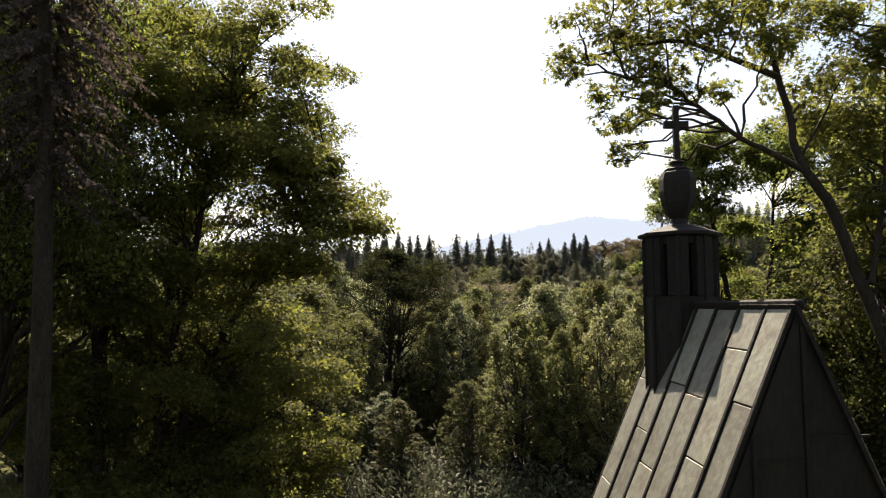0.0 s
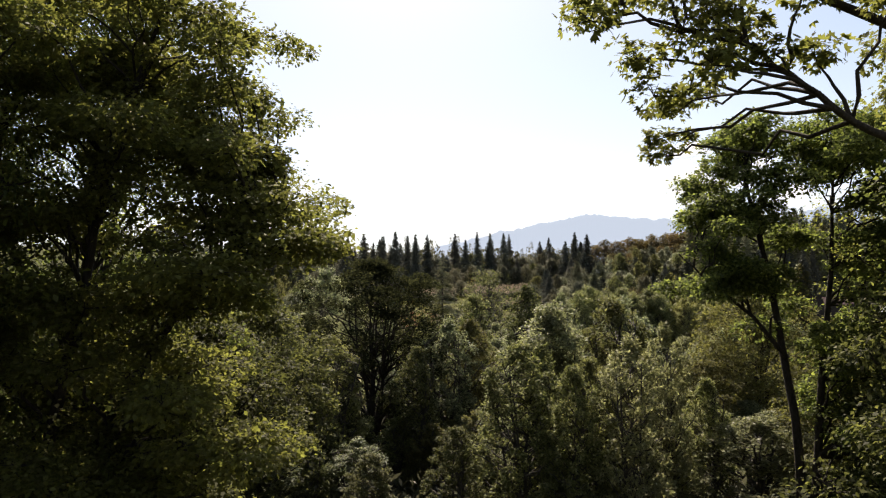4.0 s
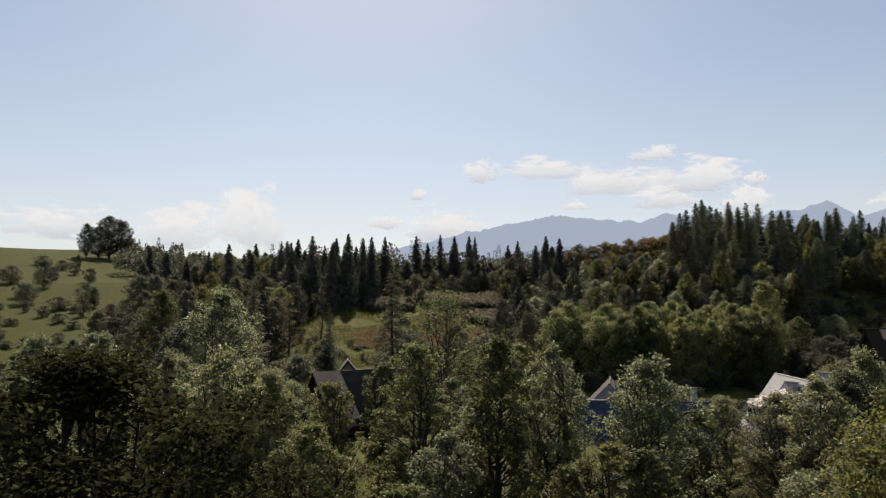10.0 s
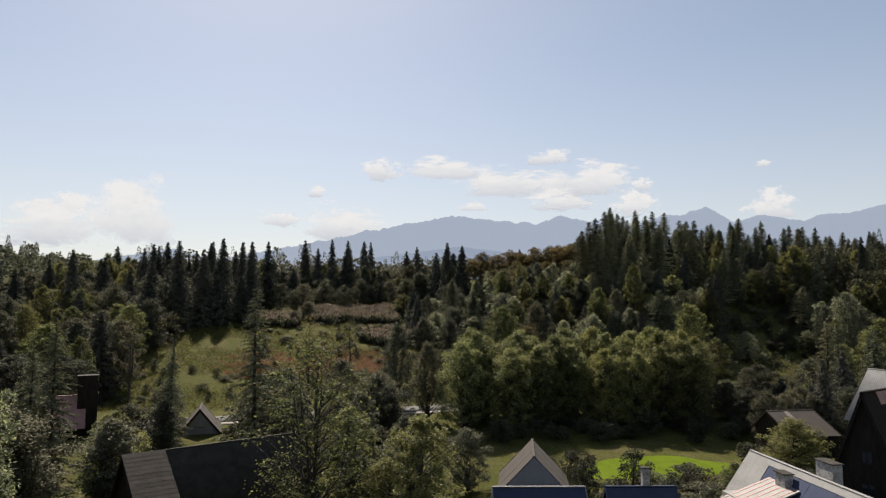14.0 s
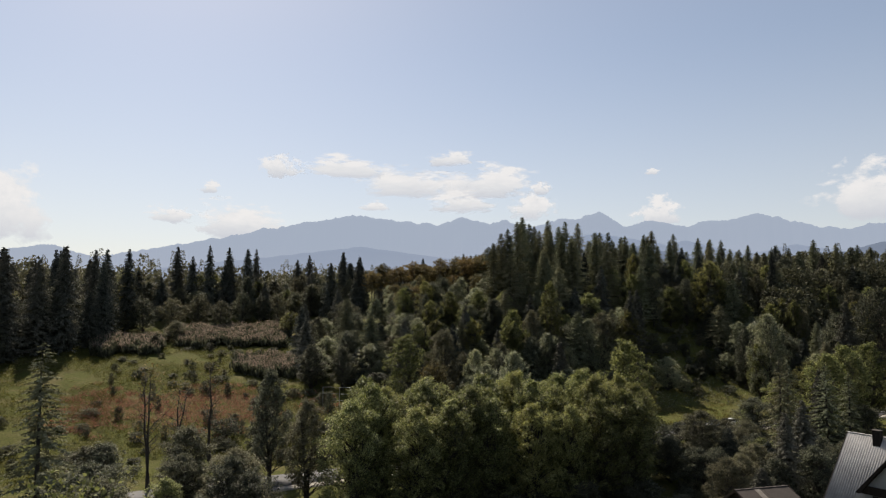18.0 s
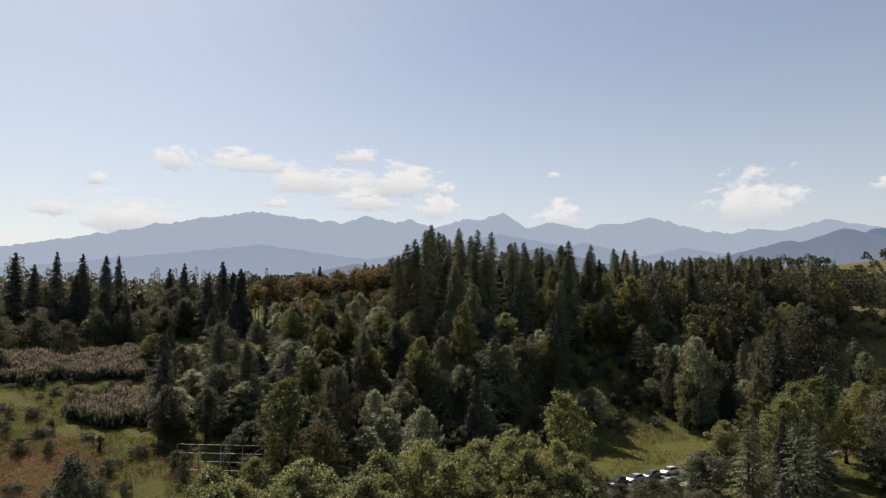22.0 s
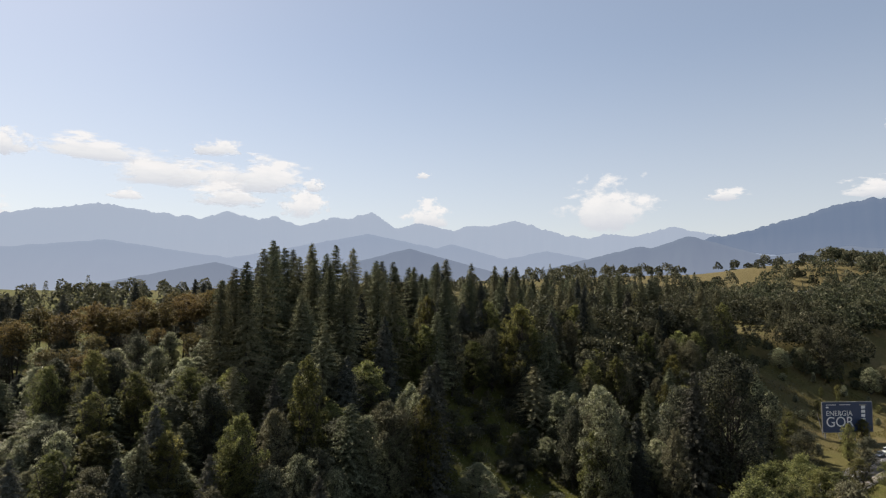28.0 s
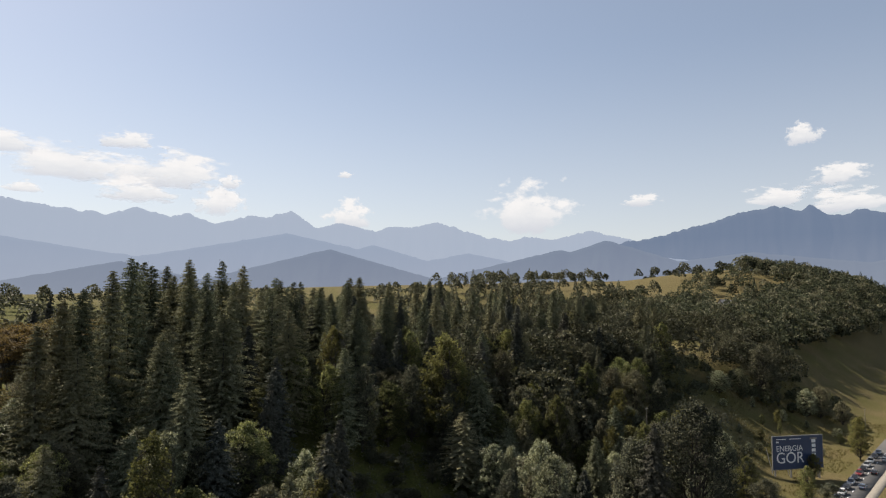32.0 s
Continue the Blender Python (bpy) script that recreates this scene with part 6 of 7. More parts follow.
plant([(SALLOW, 0, 104, 249, 18, 0.9), (SALLOW, 1, 121, 256, 19, 0.9), (LARCH, 0, 131, 259, 20, 0.85), (LARCH, 1, 141, 264, 22, 0.9), (SALLOW, 0, 88, 247, 15, 0.9), (SALLOW, 1, 80, 242, 16, 0.8)])
plant([
    (LARCH, 0, 104.5, 285, 27, 0.9), (LARCH, 1, 108.5, 288, 29, 0.95), (LARCH, 2, 112, 290, 30, 1.0), (LARCH, 0, 119, 297, 31, 1.0), (LARCH, 1, 125, 305, 31, 1.0), (LARCH, 2, 131, 318, 30, 1.0), (LARCH, 1, 136.5, 327, 30, 1.0),
    (LARCH, 0, 143, 330, 29, 1.0), (LARCH, 0, 142.7, 318.0, 30.8, 0.95), (LARCH, 1, 152.6, 322.0, 30.6, 0.95), (LARCH, 2, 154.7, 316.0, 29.5, 0.95), (LARCH, 0, 143.9, 312.0, 28.0, 0.95), (LARCH, 1, 166.2, 318.0, 26.5, 0.95), (SPRUCE, 1, -12, 317, 25, 1.0), (DARK, 2, -200, 500, 29, 2.0), (DARK, 0, -193, 503, 27, 1.8), (DARK, 1, -214, 498, 24, 1.5), (DARK, 2, -207, 501, 22, 1.6), (ROUND, 1, 268, 229, 11, 0.55), (DARK, 0, 262, 222, 9, 0.7), (ASH, 0, 300, 236, 8, 0.6)])


for i, (x, y) in enumerate(scatter(44, -30, 30, 34, 62, 4.0, lambda a, b: math.hypot(a + 5, b - 53) > 6.5 and not -10.5 < a < 2.5, seed=12)):
    k = (WILLOW, BIRCH, BIRCH, WILLOW, BIRCH)[i % 5]
    k.grow(x, y, RNG.uniform(0.62, 0.88) * (0.5 if x > 8 else 1.0), RNG.uniform(0.65, 0.9), i)
for i, (x, y) in enumerate(scatter(20, -8, 17, 42, 64, 3.6, lambda a, b: math.hypot(a + 4.4, b - 53) > 5.5, seed=44)):
    (BIRCH, WILLOW, BIRCH)[i % 3].grow(x, y, RNG.uniform(0.66, 0.86) * (0.6 if x > 11 else 1.0), RNG.uniform(0.6, 0.85), i)
for i, (x, y) in enumerate(scatter(40, -11, 13, 33, 49, 2.2, seed=61)):
    (BIRCH, WILLOW, BIRCH)[i % 3].grow(x, y, RNG.uniform(0.3, 0.42) * (1.7 if x > 4 else 1.0), RNG.uniform(0.4, 0.62), i)
for i, (x, y) in enumerate(scatter(34, -60, 60, 60, 112, 6.5, lambda a, b: (abs(a) > 6 or b < 95) and (a < 12 or b < 92), seed=13)):
    k = (WILLOW, WILLOW, BIRCH)[i % 3]
    k.grow(x, y, RNG.uniform(0.55, 0.85), RNG.uniform(0.8, 1.1), i % 2)
HOUSES = [(-2, 142, 14), (-9, 186, 6), (-33, 184, 8), (32, 130, 8), (43, 128, 7), (36, 143, 7), (51, 114, 10), (100, 150, 10), (68, 122, 10), (85, 156, 7), (60, 155, 13), (52, 141, 9), (60, 140, 9), (-22, 152, 7)]


for i, (x, y) in enumerate(scatter(20, 38, 80, 130, 148, 4.0, lambda a, b: all(math.hypot(a - p, b - q) > (8 if r > 9.5 else 6) for p, q, r in HOUSES[:-4]), seed=53)):
    SHRUB.grow(x, y, RNG.uniform(0.6, 1.2), RNG.uniform(0.8, 1.2), i)


def clear(x, y):
    if 12 < x < 76 and 90 < y < 127 or -18 < x < 14 and 112 < y < 146 or 66 < x < 96 and y < 150:
        return False
    if 152 < y < 183 and (abs(x + 9 - (183 - y) * 0.14) < 5 or abs(x + 30 - (183 - y) * 0.3) < 3.5):
        return False
    return all(math.hypot(x - a, y - b) > r for a, b, r in HOUSES)


for i, (x, y) in enumerate(scatter(80, -70, 130, 128, 190, 6.2, lambda a, b: clear(a, b) and not (24 < a < 104 and b > 158), seed=14)):
    k = (DARK, SHRUB, DARK, ROUND, SHRUB, DARK)[i % 6]
    s = {DARK: 0.62, SHRUB: 1.1, ROUND: 0.6, SPRUCE: 0.5}[k] * RNG.uniform(0.7, 1.15)
    k.grow(x, y, s, s * RNG.uniform(1.0, 1.3), i)


for i, (x, y) in enumerate(scatter(22, -34, 22, 160, 191, 5.5, clear, seed=15)):
    k = (DARK, ROUND, DARK, SHRUB)[i % 4]
    q = {DARK: 0.65, ROUND: 0.6, SHRUB: 1.2}[k] * RNG.uniform(0.75, 1.15)
    k.grow(x, y, q, q * 1.15, i)


for i, (x, y) in enumerate(scatter(22, 36, 89, 180, 191, 4.4, lambda a, b: math.hypot(a - 85, b - 156) > 14, seed=17)):
    ROUND.grow(x, y, RNG.uniform(0.95, 1.2), RNG.uniform(0.85, 1.05), i)
for i, (x, y) in enumerate(scatter(26, 38, 100, 170, 181, 3.6, lambda a, b: math.hypot(a - 85, b - 156) > 13, seed=62)):
    SHRUB.grow(x, y, RNG.uniform(0.5, 1.1), RNG.uniform(0.7, 1.1), i)


def north(x, y):
    return y - float(road_y(x))


def glade(x, y):
    """Grassy clearing by the road that runs up the slope to a ledge."""
    n = north(x, y)
    return 108 < x < 172 and n < 40 or 142 < x < 184 and 40 <= n < 67


def oak_strip(x, y):
    """Low-grown strip of the slope below the oak grove."""
    return y > 245 and x - 69 < 0.3 * (y - 169)


# larches and mixed wood on the slope above the road
for i, (x, y) in enumerate(scatter(46, 92, 215, 272, 350, 7.5, lambda a, b: north(a, b) > 62 and not oak_strip(a, b) and not (76 < a < 118 and 284 < b < 326) and b > 276 + 0.35 * (a - 92), seed=3)):
    LARCH.grow(x, y, RNG.uniform(0.6, 1.05) * (0.72 if x - 69 < 0.4 * (y - 169) else 1.0), RNG.uniform(0.85, 1.15), i)
for i, (x, y) in enumerate(scatter(150, 55, 330, 225, 310, 6.2, lambda a, b: (16 if 165 < a < 258 else 24) < north(a, b) < 84 and not (76 < a < 118 and b > 284) and not glade(a, b) and (a < 258 or north(a, b) > 50 + 0.2 * (a - 258)), seed=4)):
    k = (DARK, SPRUCE, ASH, ROUND, DARK, LARCH)[i % 6] if north(x, y) > 48 else (SALLOW, DARK, SPRUCE, DARK, ASH, LARCH)[i % 6]
    s = RNG.uniform(0.75, 1.25) * (0.75 if k in (SPRUCE, LARCH) else 1.0) * (0.5 if oak_strip(x, y) else 1.0)
    k.grow(x, y, s, RNG.uniform(0.8, 1.1), i // 2)
for i, (x, y) in enumerate(scatter(46, 88, 262, 236, 300, 6.5, lambda a, b: 34 < north(a, b) < 70 and not glade(a, b), seed=52)):
    k = (ASH, DARK, DARK, SALLOW, DARK)[i % 5]
    k.grow(x, y, RNG.uniform(0.75, 1.25), RNG.uniform(0.8, 1.05), i // 2)
for i, (x, y) in enumerate(scatter(44, 74, 150, 322, 356, 4.6, lambda a, b: b < 332 + 0.2 * (a - 70), seed=5)):
    OAK.grow(x, y, RNG.uniform(0.85, 1.1), RNG.uniform(0.9, 1.2), i)
for i, (x, y) in enumerate(scatter(80, 128, 310, 262, 365, 7.0, lambda a, b: north(a, b) > 70, seed=47)):
    k = (LARCH, SPRUCE, LARCH)[i % 3]
    k.grow(x, y, RNG.uniform(0.72, 0.98) * (1.0 if k is LARCH else 1.12), RNG.uniform(0.75, 1.0), i)
for i, (x, y) in enumerate(scatter(40, 74, 116, 292, 326, 3.6, seed=63)):
    k = (THIN, DARK, OAK, SALLOW)[i % 4]
    k.grow(x, y, RNG.uniform(0.5, 0.75), RNG.uniform(0.6, 0.85), i // 4)
for i, (x, y) in enumerate(scatter(26, 72, 108, 262, 292, 4.6, oak_strip, seed=64)):
    k = (SALLOW, DARK, ASH)[i % 3]
    k.grow(x, y, RNG.uniform(0.55, 0.85), RNG.uniform(0.7, 0.95), i // 3)
# spruces on the plateau edge
for i, (x, y) in enumerate(scatter(130, -75, 75, 304, 380, 4.6, lambda a, b: b > 306 + 0.1 * abs(a) and not (-22 < a < 64 and b < 352), seed=6)):
    k = (SPRUCE, DARK, SPRUCE, ASH, DARK)[i % 5]
    k.grow(x, y, RNG.uniform(0.55, 1.18) * (1 if k is SPRUCE else 0.9), RNG.uniform(0.8, 1.1), i // 5)
for i, (x, y) in enumerate(scatter(30, 60, 170, 355, 410, 7.0, seed=16)):
    SPRUCE.grow(x, y, RNG.uniform(0.6, 0.9), RNG.uniform(0.8, 1.05), i)
plant([(BALL, 0, 23, 337, 10.5, 1.15), (BALL, 0, 31, 348, 11, 1.1), (BALL, 0, 37.5, 350, 9.5, 0.85), (BALL, 0, 44, 351, 11, 1.1), (BALL, 0, 51, 354, 11, 1.1), (BALL, 0, 15.5, 345, 11, 1.2), (BALL, 0, 7, 342, 10, 1.2), (BALL, 0, -2, 336, 11, 1.3), (BALL, 0, -11, 330, 10, 1.2), (BALL, 0, -20, 326, 11, 1.3), (ASH, 0, 46, 326, 9, 1.0), (DARK, 0, 50, 318, 8, 0.8),
       (SPRUCE, 0, -26.5, 303, 27, 1.15), (SPRUCE, 1, -20.5, 306, 31, 1.2), (SPRUCE, 2, -34, 300, 30, 1.2), (SPRUCE, 0, -42, 298, 23, 1.2), (SPRUCE, 0, -12.4, 327.4, 28, 1.0), (SPRUCE, 1, -16.5, 333, 27, 1.0), (SPRUCE, 2, -7, 338, 28, 1.0), (DARK, 1, 4, 303, 5, 0.6), (DARK, 0, 9, 318, 7, 0.8)])
for i, (x, y) in enumerate(scatter(48, -85, -4, 259, 312, 6.0, lambda a, b: b > 270 + 1.1 * max(0, a + 52), seed=41)):
    k = (SPRUCE, DARK, DARK, SPRUCE)[i % 4] if y > 284 else (BALL, DARK, DARK, ASH)[i % 4]
    k.grow(x, y, RNG.uniform(0.6, 1.12) * (0.75 if y < 284 else 1.0), RNG.uniform(0.85, 1.15), i // 4)
for i, (x, y) in enumerate(scatter(46, 42, 104, 254, 308, 6.0, lambda a, b: b > 262 - 0.25 * (a - 42) and not (76 < a < 118 and b > 284), seed=42)):
    k = (DARK, SPRUCE, SALLOW, DARK, LARCH)[i % 5]
    k.grow(x, y, RNG.uniform(0.6, 0.95) * (0.85 if k in (SPRUCE, LARCH) else 1.0) * (0.5 if oak_strip(x, y) and x > 62 else 1.0), RNG.uniform(0.8, 1.05), i // 3)
# woods to the west of the meadow
for i, (x, y) in enumerate(scatter(70, -135, -34, 190, 320, 8.0, lambda a, b: a > 8 - 0.4 * (b - 30), seed=8)):
    k = (DARK, DARK, SPRUCE, ASH, DARK)[i % 5]
    k.grow(x, y, RNG.uniform(0.75, 1.1) * (0.85 if k is SPRUCE else 1.0), RNG.uniform(0.85, 1.2), i // 2)
for i, (x, y) in enumerate(scatter(46, -280, -85, 200, 470, 12.0, lambda a, b: a < -6 - 0.42 * (b - 30), seed=9)):
    k = (SHRUB, BALL, SHRUB, SHRUB)[i % 4]
    k.grow(x, y, RNG.uniform(0.6, 1.7), RNG.uniform(0.7, 1.5), i if k is SHRUB else 0)
for i, (x, y) in enumerate(scatter(120, -40, 70, 212, 312, 3.5, lambda a, b: 8 < north(a, b) < (52 if a < -6 or a > 44 else 108) and not (38 < a < 62 and b < 252), seed=43)):
    SHRUB.grow(x, y, RNG.uniform(0.25, 0.75), RNG.uniform(0.3, 0.8), i)
for i, (x, y) in enumerate(scatter(22, -150, -84, 226, 300, 9.0, seed=45)):
    k = (SHRUB, BALL, SHRUB, DARK)[i % 4]
    k.grow(x, y, RNG.uniform(0.5, 1.3) * (0.5 if k is DARK else 1), RNG.uniform(0.7, 1.3) * (0.6 if k is DARK else 1), 0)
for i, (x, y) in enumerate(scatter(34, 262, 380, 225, 300, 5.5, lambda a, b: 14 < north(a, b) < 52 and math.hypot(a - 285, b - 240) > 16, seed=51)):
    (SALLOW, ASH)[i % 2].grow(x, y, RNG.uniform(0.16, 0.4), RNG.uniform(0.2, 0.42), i // 2)
# dark bushes and young trees between the gardens and the road
for i, (x, y) in enumerate(scatter(20, 90, 118, 184, 204, 3.6, lambda a, b: north(a, b) < -7, seed=66)):
    DARK.grow(x, y, RNG.uniform(0.25, 0.38), RNG.uniform(0.4, 0.6), i)
for i, (x, y) in enumerate(scatter(12, 88, 112, 166, 184, 4.4, lambda a, b: math.hypot(a - 100, b - 150) > 15, seed=67)):
    k = (DARK, SPRUCE, DARK)[i % 3]
    k.grow(x, y, RNG.uniform(0.42, 0.58) * (0.75 if k is SPRUCE else 1.0), RNG.uniform(0.55, 0.8), i)
# shrubs on the ledge of the glade
for i, (x, y) in enumerate(scatter(44, 148, 186, 248, 290, 2.8, lambda a, b: 36 < north(a, b) < 67 and a > 148 + 0.25 * (north(a, b) - 36), seed=65)):
    SHRUB.grow(x, y, RNG.uniform(0.5, 1.3), RNG.uniform(0.6, 1.1), i)
# small shrubs along the road, gardens and slopes
for i, (x, y) in enumerate(scatter(70, 20, 250, 206, 262, 5.0, lambda a, b: 7 < north(a, b) < 45 and not (108 < a < 160 and north(a, b) < 32), seed=10)):
    SHRUB.grow(x, y, RNG.uniform(0.5, 1.4), RNG.uniform(0.6, 1.3), i)
for i, (x, y) in enumerate(scatter(40, 60, 190, 160, 205, 5.0, lambda a, b: north(a, b) < -8 and not (60 < a < 112 and b < 172), seed=11)):
    k = (SHRUB, SHRUB, DARK)[i % 3]
    k.grow(x, y, RNG.uniform(0.6, 1.1) * (0.6 if k is DARK else 1), RNG.uniform(0.6, 1.0), i)


# ---- far woods and undergrowth: joined ----
def far_crowns(places, seed, conifers=0.25, n=150, hmin=12, hmax=20, leaf=1.15):
    """Woods too far to tell trees apart: leaf clumps over short trunks."""
    rng = np.random.default_rng(seed)
    parts = []
    for x, y in places:
        h = rng.uniform(hmin, hmax)
        g = float(ground(x, y))
        if rng.uniform() < conifers:
            f = rng.uniform(0.05, 1, n) ** 0.8
            a = rng.uniform(0, 6.28, n)
            rr = (1 - f) * h * 0.17 * rng.uniform(0.6, 1.1, n) + 0.2
            P = np.column_stack([x + rr * np.cos(a), y + rr * np.sin(a), g + f * h * 1.2])
            D = np.column_stack([np.cos(a), np.sin(a), np.full(n, -0.6)])
            N = rng.normal(0, 0.4, (n, 3)) + np.array([0, 0, 1.0])
            L = leaf * (1.1 - 0.7 * f) * rng.uniform(0.8, 1.4, n) * 1.3
            parts.append(leaves(P, D, N, L, L * 0.5))
        else:
            r = h * rng.uniform(0.3, 0.42)
            u = unit(n, rng)
            u[:, 2] = np.abs(u[:, 2]) * 1.15 - 0.3
            lump = 1 + 0.22 * np.sin(u[:, 0] * 4 + x) * np.sin(u[:, 1] * 4 + y) + 0.1 * np.sin(u[:, 2] * 7 + x) + rng.normal(0, 0.05, n)
            P = np.array([x, y, g + h * 0.55]) + u * lump[:, None] * np.array([r, r, h * 0.48])
            D = u + rng.normal(0, 0.6, (n, 3))
            N = u + rng.normal(0, 0.28, (n, 3)) + np.array([0, 0, 0.35])
            L = leaf * rng.uniform(0.6, 1.3, n) * 1.25
            parts.append(leaves(P - D * 0.3, D, N, L, L * 0.75))
    return join_arrays(parts)


def stuff(name, arrays, mat, label, category):
    ob = new(name, mesh_of(name, arrays[0], arrays[1], [mat]))
    return tagged(ob, label, category, kind="stuff")


def hill_open(x, y):
    return 0.5 + 0.5 * math.sin(x * 0.013 + 1.0) * math.cos(y * 0.017)


def grid_places(x0, x1, y0, y1, step, test, seed):
    """Places on a shaken grid."""
    rng = np.random.default_rng(seed)
    gx_, gy_ = np.meshgrid(np.arange(x0, x1, step), np.arange(y0, y1, step))
    pts = np.column_stack([gx_.ravel(), gy_.ravel()]) + rng.uniform(-0.45, 0.45, (gx_.size, 2)) * step
    return [(a, b) for a, b in pts if test(a, b)]


def slope_wood(a, b):
    edge = np.interp(a, [265, 280, 310, 330, 350, 380, 400, 415, 426, 460, 900], [54, 44, 46, 56, 43, 32, 23, 22, 46, 60, 40]) + 2 * math.sin(a * 0.13)
    glade = a < 430 and math.sin(a * 0.031 + 2.0) * math.sin(b * 0.043 + 0.5) > 0.62
    return north(a, b) > edge and b < 300 + 0.62 * (a - 200) and not glade and not (a > 430 and b > 425 and hill_open(a, b) > 0.5)


def hill_meadow(p):
    """The open grassy top of the far hill."""
    a, b = p
    u, v = (a - 650) * 0.93 + (b - 396) * 0.37, (b - 396) * 0.93 - (a - 650) * 0.37
    return (-70 < u < 12 and abs(v) < 10) or math.hypot((a - 845) / 62, (b - 500) / 46) < 1 or ((a - 752) / 118) ** 2 + ((b - 425) / 47) ** 2 < 1 + 0.3 * math.sin(a * 0.05) and math.sin(a * 0.23 + 1) * math.cos(b * 0.27) < 0.6


near_slope = grid_places(205, 430, 244, 400, 7.5, slope_wood, 21)
wood_edge = [p for p in near_slope if p[0] > 255 and not slope_wood(p[0], p[1] - 16)]
near_slope = [p for p in near_slope if p not in wood_edge]
far_slope = grid_places(430, 960, 270, 470, 7.6, slope_wood, 22)
far_slope = [p for p in far_slope if not hill_meadow(p)]
stuff("slope_woods", far_crowns(near_slope[::2], 1, 0.4, 620, 13, 21, 0.8), LEAF_FAR, "dark mixed woods covering the slope", "woods")
stuff("edge_thicket", far_crowns(wood_edge, 13, 0.1, 420, 4, 9, 0.6), LEAF_FAR, "low thicket along the upper edge of the meadow", "thicket")
stuff("slope_pale_woods", far_crowns(near_slope[1::4], 6, 0.0, 620, 10, 17, 0.78), LEAF_SHRUB, "pale grey-green woods among the dark ones", "woods")
stuff("slope_green_woods", far_crowns(near_slope[3::4], 8, 0.05, 620, 11, 18, 0.78), LEAF_DARK, "green broadleaved woods on the slope", "woods")
stuff("far_woods", far_crowns(far_slope[::2], 9, 0.2, 260, 10, 18, 1.25), LEAF_FAR, "dark mixed woods covering the far hillside", "woods")
stuff("far_pale_woods", far_crowns(far_slope[1::4], 10, 0.0, 260, 9, 15, 1.2), LEAF_FAR, "olive-green trees on the far hillside", "woods")
stuff("far_green_woods", far_crowns(far_slope[3::4], 11, 0.05, 260, 10, 17, 1.25), LEAF_DARK, "green broadleaved woods on the far hillside", "woods")
ridge = scatter(260, 60, 900, 350, 760, 12.0, lambda a, b: hill_open(a, b) < 0.5 and b > 350 + max(0, a - 500) * 0.2, 20, 22)
stuff("ridge_woods", far_crowns([p for p in ridge if not hill_meadow(p)], 2, 0.2, 300, 11, 17, 1.4), LEAF_DARK, "distant dark woods along the ridge", "woods")
west = scatter(260, -420, 80, 345, 560, 9.0, lambda a, b: a > -0.40 * (b - 30) and b > 360 + 0.3 * abs(a), 20, 23)
stuff("plateau_woods", far_crowns([p for p in west if p[0] > -75], 12, 0.5, 260, 14, 22, 1.2), LEAF_DARK, "dark mixed woods on the plateau", "woods")
stuff("west_woods", far_crowns([p for p in west if p[0] <= -75], 3, 0.5, 260, 8, 14, 1.2), LEAF_DARK, "distant dark mixed woods on the plateau", "woods")
hedge = scatter(60, 640, 1050, 380, 640, 12.0, lambda a, b: math.sin(a * 0.03) * math.cos(b * 0.045) > 0.1, 20, 24) + scatter(90, 785, 930, 360, 505, 9.0, lambda a, b: b > 505 - 0.9 * (a - 785) - 60, 20, 25) + scatter(60, 860, 1150, 330, 430, 11.0, None, 20, 27)
stuff("hill_thickets", far_crowns([p for p in hedge if not hill_meadow(p)], 4, 0.1, 240, 7, 14, 1.5), LEAF_DARK, "dark thickets on the far grassy hill", "woods")
south = scatter(60, -70, 90, -60, 8, 9.0, lambda a, b: abs(a) > 16, 20, 26)
stuff("woods_behind", far_crowns(south, 5, 0.3, 220, 14, 20, 1.0), LEAF_DARK, "dark woods closing the valley behind the chapel", "woods")


def undergrowth(n, x0, x1, y0, y1, test, h0, h1, leaf, seed, blades=7, tall=True, low=0.0):
    rng = np.random.default_rng(seed)
    X, Y = rng.uniform(x0, x1, n), rng.uniform(y0, y1, n)
    keep = np.array([test(a, b) for a, b in zip(X, Y)])
    X, Y = np.repeat(X[keep], blades), np.repeat(Y[keep], blades)
    m = len(X)
    X, Y = X + rng.normal(0, 0.35, m), Y + rng.normal(0, 0.35, m)
    Z = ground(X, Y)
    hh = rng.uniform(h0, h1, m)
    P = np.column_stack([X, Y, Z + hh * rng.uniform(0, 0.5, m)])
    D = np.column_stack([rng.normal(0, 0.35, m), rng.normal(0, 0.35, m), np.ones(m)])
    N = rng.normal(0, 1, (m, 3))
    if not tall:
        P[:, 2] = Z + hh * rng.uniform(low, 1, m)
        D = rng.normal(0, 0.7, (m, 3)) + np.array([0, 0, 0.4])
        N = rng.normal(0, 0.4, (m, 3)) + np.array([0, 0, 0.9])
    L = hh * rng.uniform(0.5, 0.9, m) + leaf if tall else leaf * rng.uniform(0.6, 1.4, m)
    return leaves(P, D, N, L, L * rng.uniform(0.18, 0.4, m))


def reed_bed(a, b):
    """Three uneven beds: two across the upper slope and one lower down."""
    if math.hypot((a - 35) / 10, (b - 284) / 10) + 0.25 * math.sin(a * 0.9) * math.cos(b * 0.8) < 0.95:
        return True
    return abs(b - (308 if a < 6 else 323 + 0.12 * (a - 26))) < (9 if -12 < a < 5 else 12 if 10 < a < 43 else 1) + 1.5 * math.sin(a * 0.5) + 1.2 * math.sin(a * 1.3)


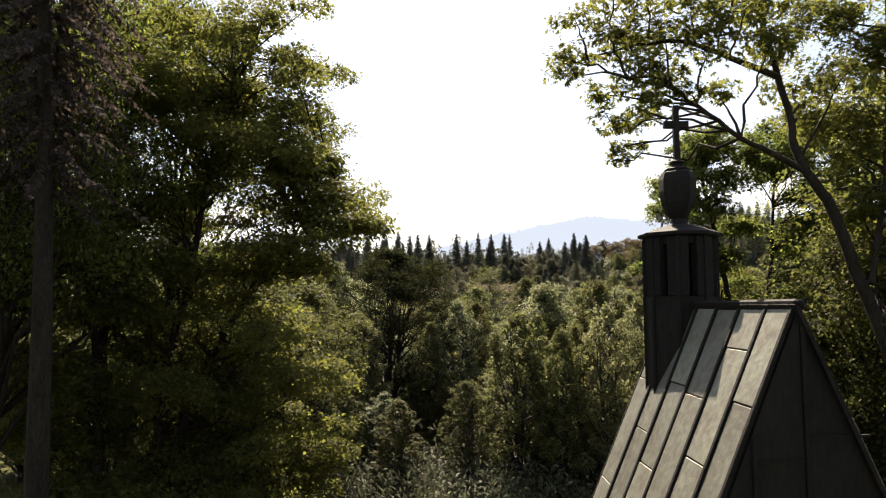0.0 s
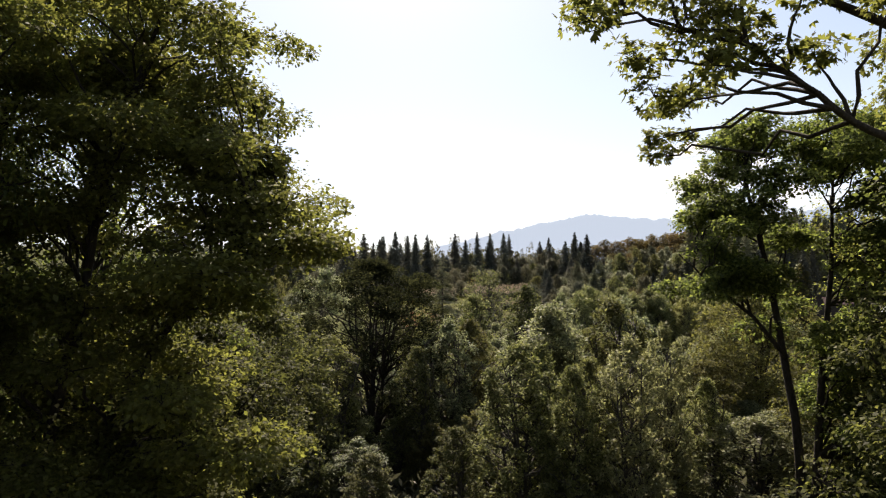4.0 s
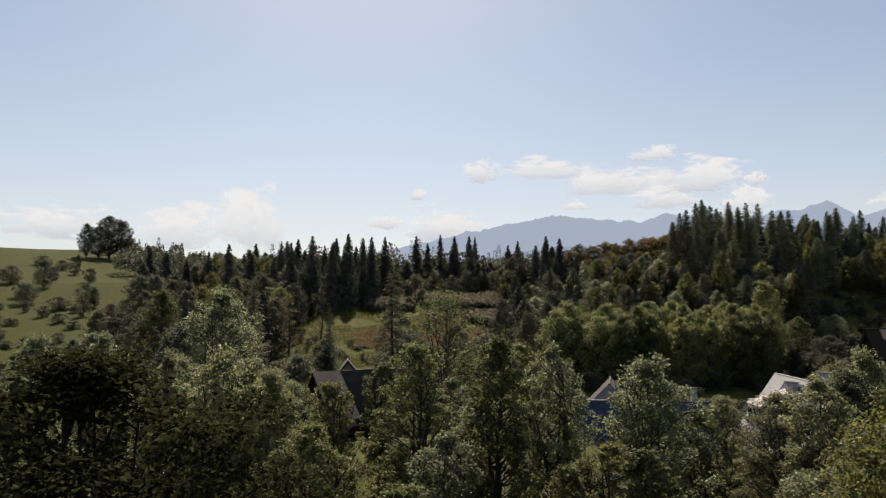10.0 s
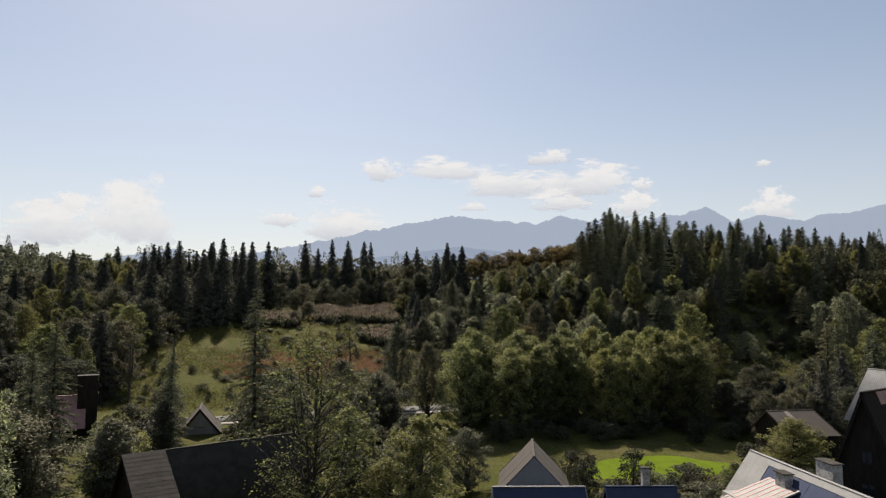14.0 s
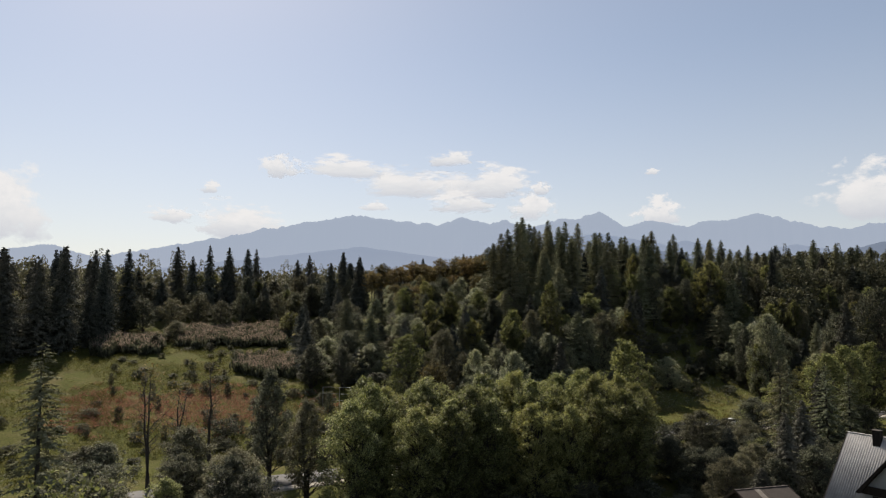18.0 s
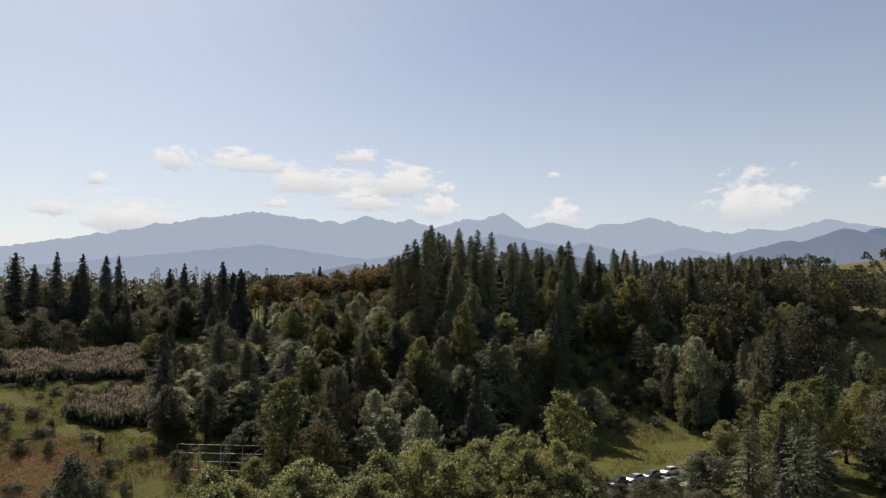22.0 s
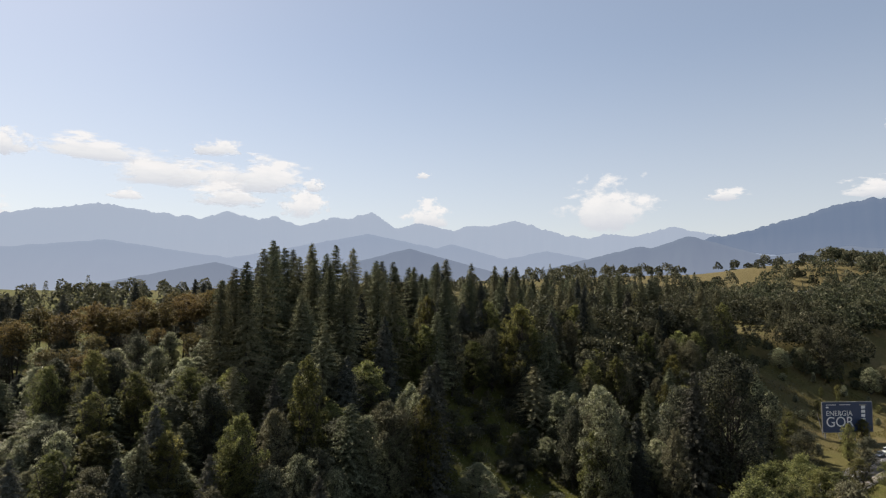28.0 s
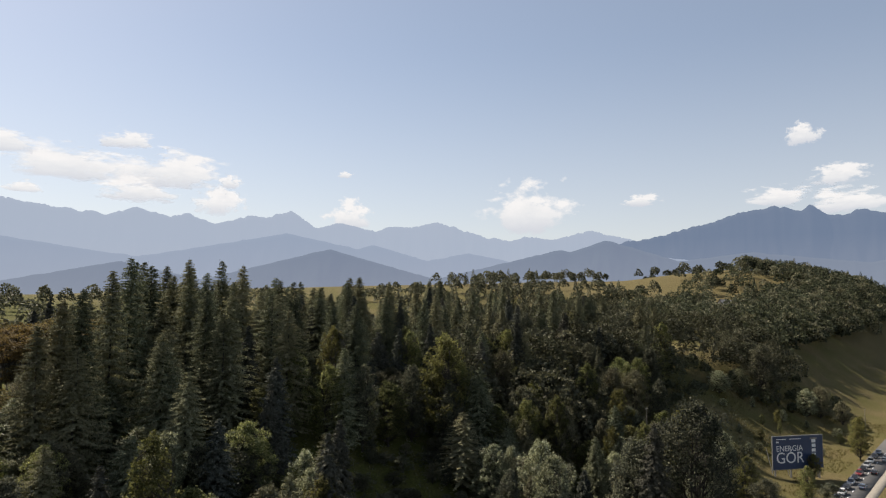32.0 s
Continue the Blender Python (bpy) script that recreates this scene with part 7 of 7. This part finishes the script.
stuff("reeds", undergrowth(19000, -14, 47, 270, 340, reed_bed, 1.4, 2.6, 0.4, 31, 12, True), LEAF_SHRUB, "dark stems of a dense reed bed on the slope", "reeds")
stuff("reed_plumes", undergrowth(15000, -14, 47, 270, 340, lambda a, b: reed_bed(a, b) and math.sin(a * 0.8 + 1) * math.cos(b * 0.7) + 0.6 * math.sin(a * 2.1) * math.sin(b * 1.7) > -0.35, 2.3, 3.5, 0.42, 37, 9, False, 0.75), REED, "pale feathery plumes over the reed bed", "reeds")
stuff("tall_herbs", undergrowth(26000, -40, 72, 208, 318, lambda a, b: 10 < north(a, b) < (112 if a < 44 else 60) and math.hypot((a - 15) / 18, (b - 252) / 11) > 0.85 and math.sin(a * 0.13 + 0.5) * math.cos(b * 0.16) + 0.5 * math.sin(a * 0.6) * math.sin(b * 0.5) > -0.45, 0.25, 1.0, 0.34, 32, 8, False), LEAF_MEADOW, "rough tall herbs and weeds on the meadow slope", "herbs")
stuff("rusty_herbs", undergrowth(11000, -16, 48, 232, 276, lambda a, b: math.hypot((a - 14) / 28, (b - 252) / 15) + 0.4 * math.sin(a * 0.7) * math.cos(b * 0.8) + 0.25 * math.sin(a * 0.23) < 0.9, 0.3, 0.9, 0.3, 36, 9, False), LEAF_RUST, "reddish-brown withered herbs on the meadow slope", "herbs")
stuff("meadow_grass", undergrowth(26000, 105, 430, 212, 290, lambda a, b: 6 < north(a, b) < 60 and math.sin(a * 0.17) * math.cos(b * 0.2 + 1) > -0.1, 0.25, 0.6, 0.1, 33, 5), GRASS_DRY, "rough yellow-green grass tufts on the meadow", "grass")
stuff("thicket", undergrowth(9000, -60, 70, 33, 112, lambda a, b: True, 0.9, 3.4, 0.42, 34, 9, False), LEAF_SHRUB, "dense low undergrowth on the valley floor", "undergrowth")
stuff("shaded_undergrowth", undergrowth(5200, -16, 18, 29, 52, lambda a, b: True, 0.7, 2.0, 0.3, 38, 12, False), LEAF_DARK, "dark undergrowth on the valley floor below the chapel", "undergrowth")
stuff("forest_floor", undergrowth(5000, 60, 330, 225, 300, lambda a, b: north(a, b) > 24, 0.6, 2.0, 0.6, 35, 7, False), LEAF_DARK, "dark undergrowth below the slope's trees", "undergrowth")
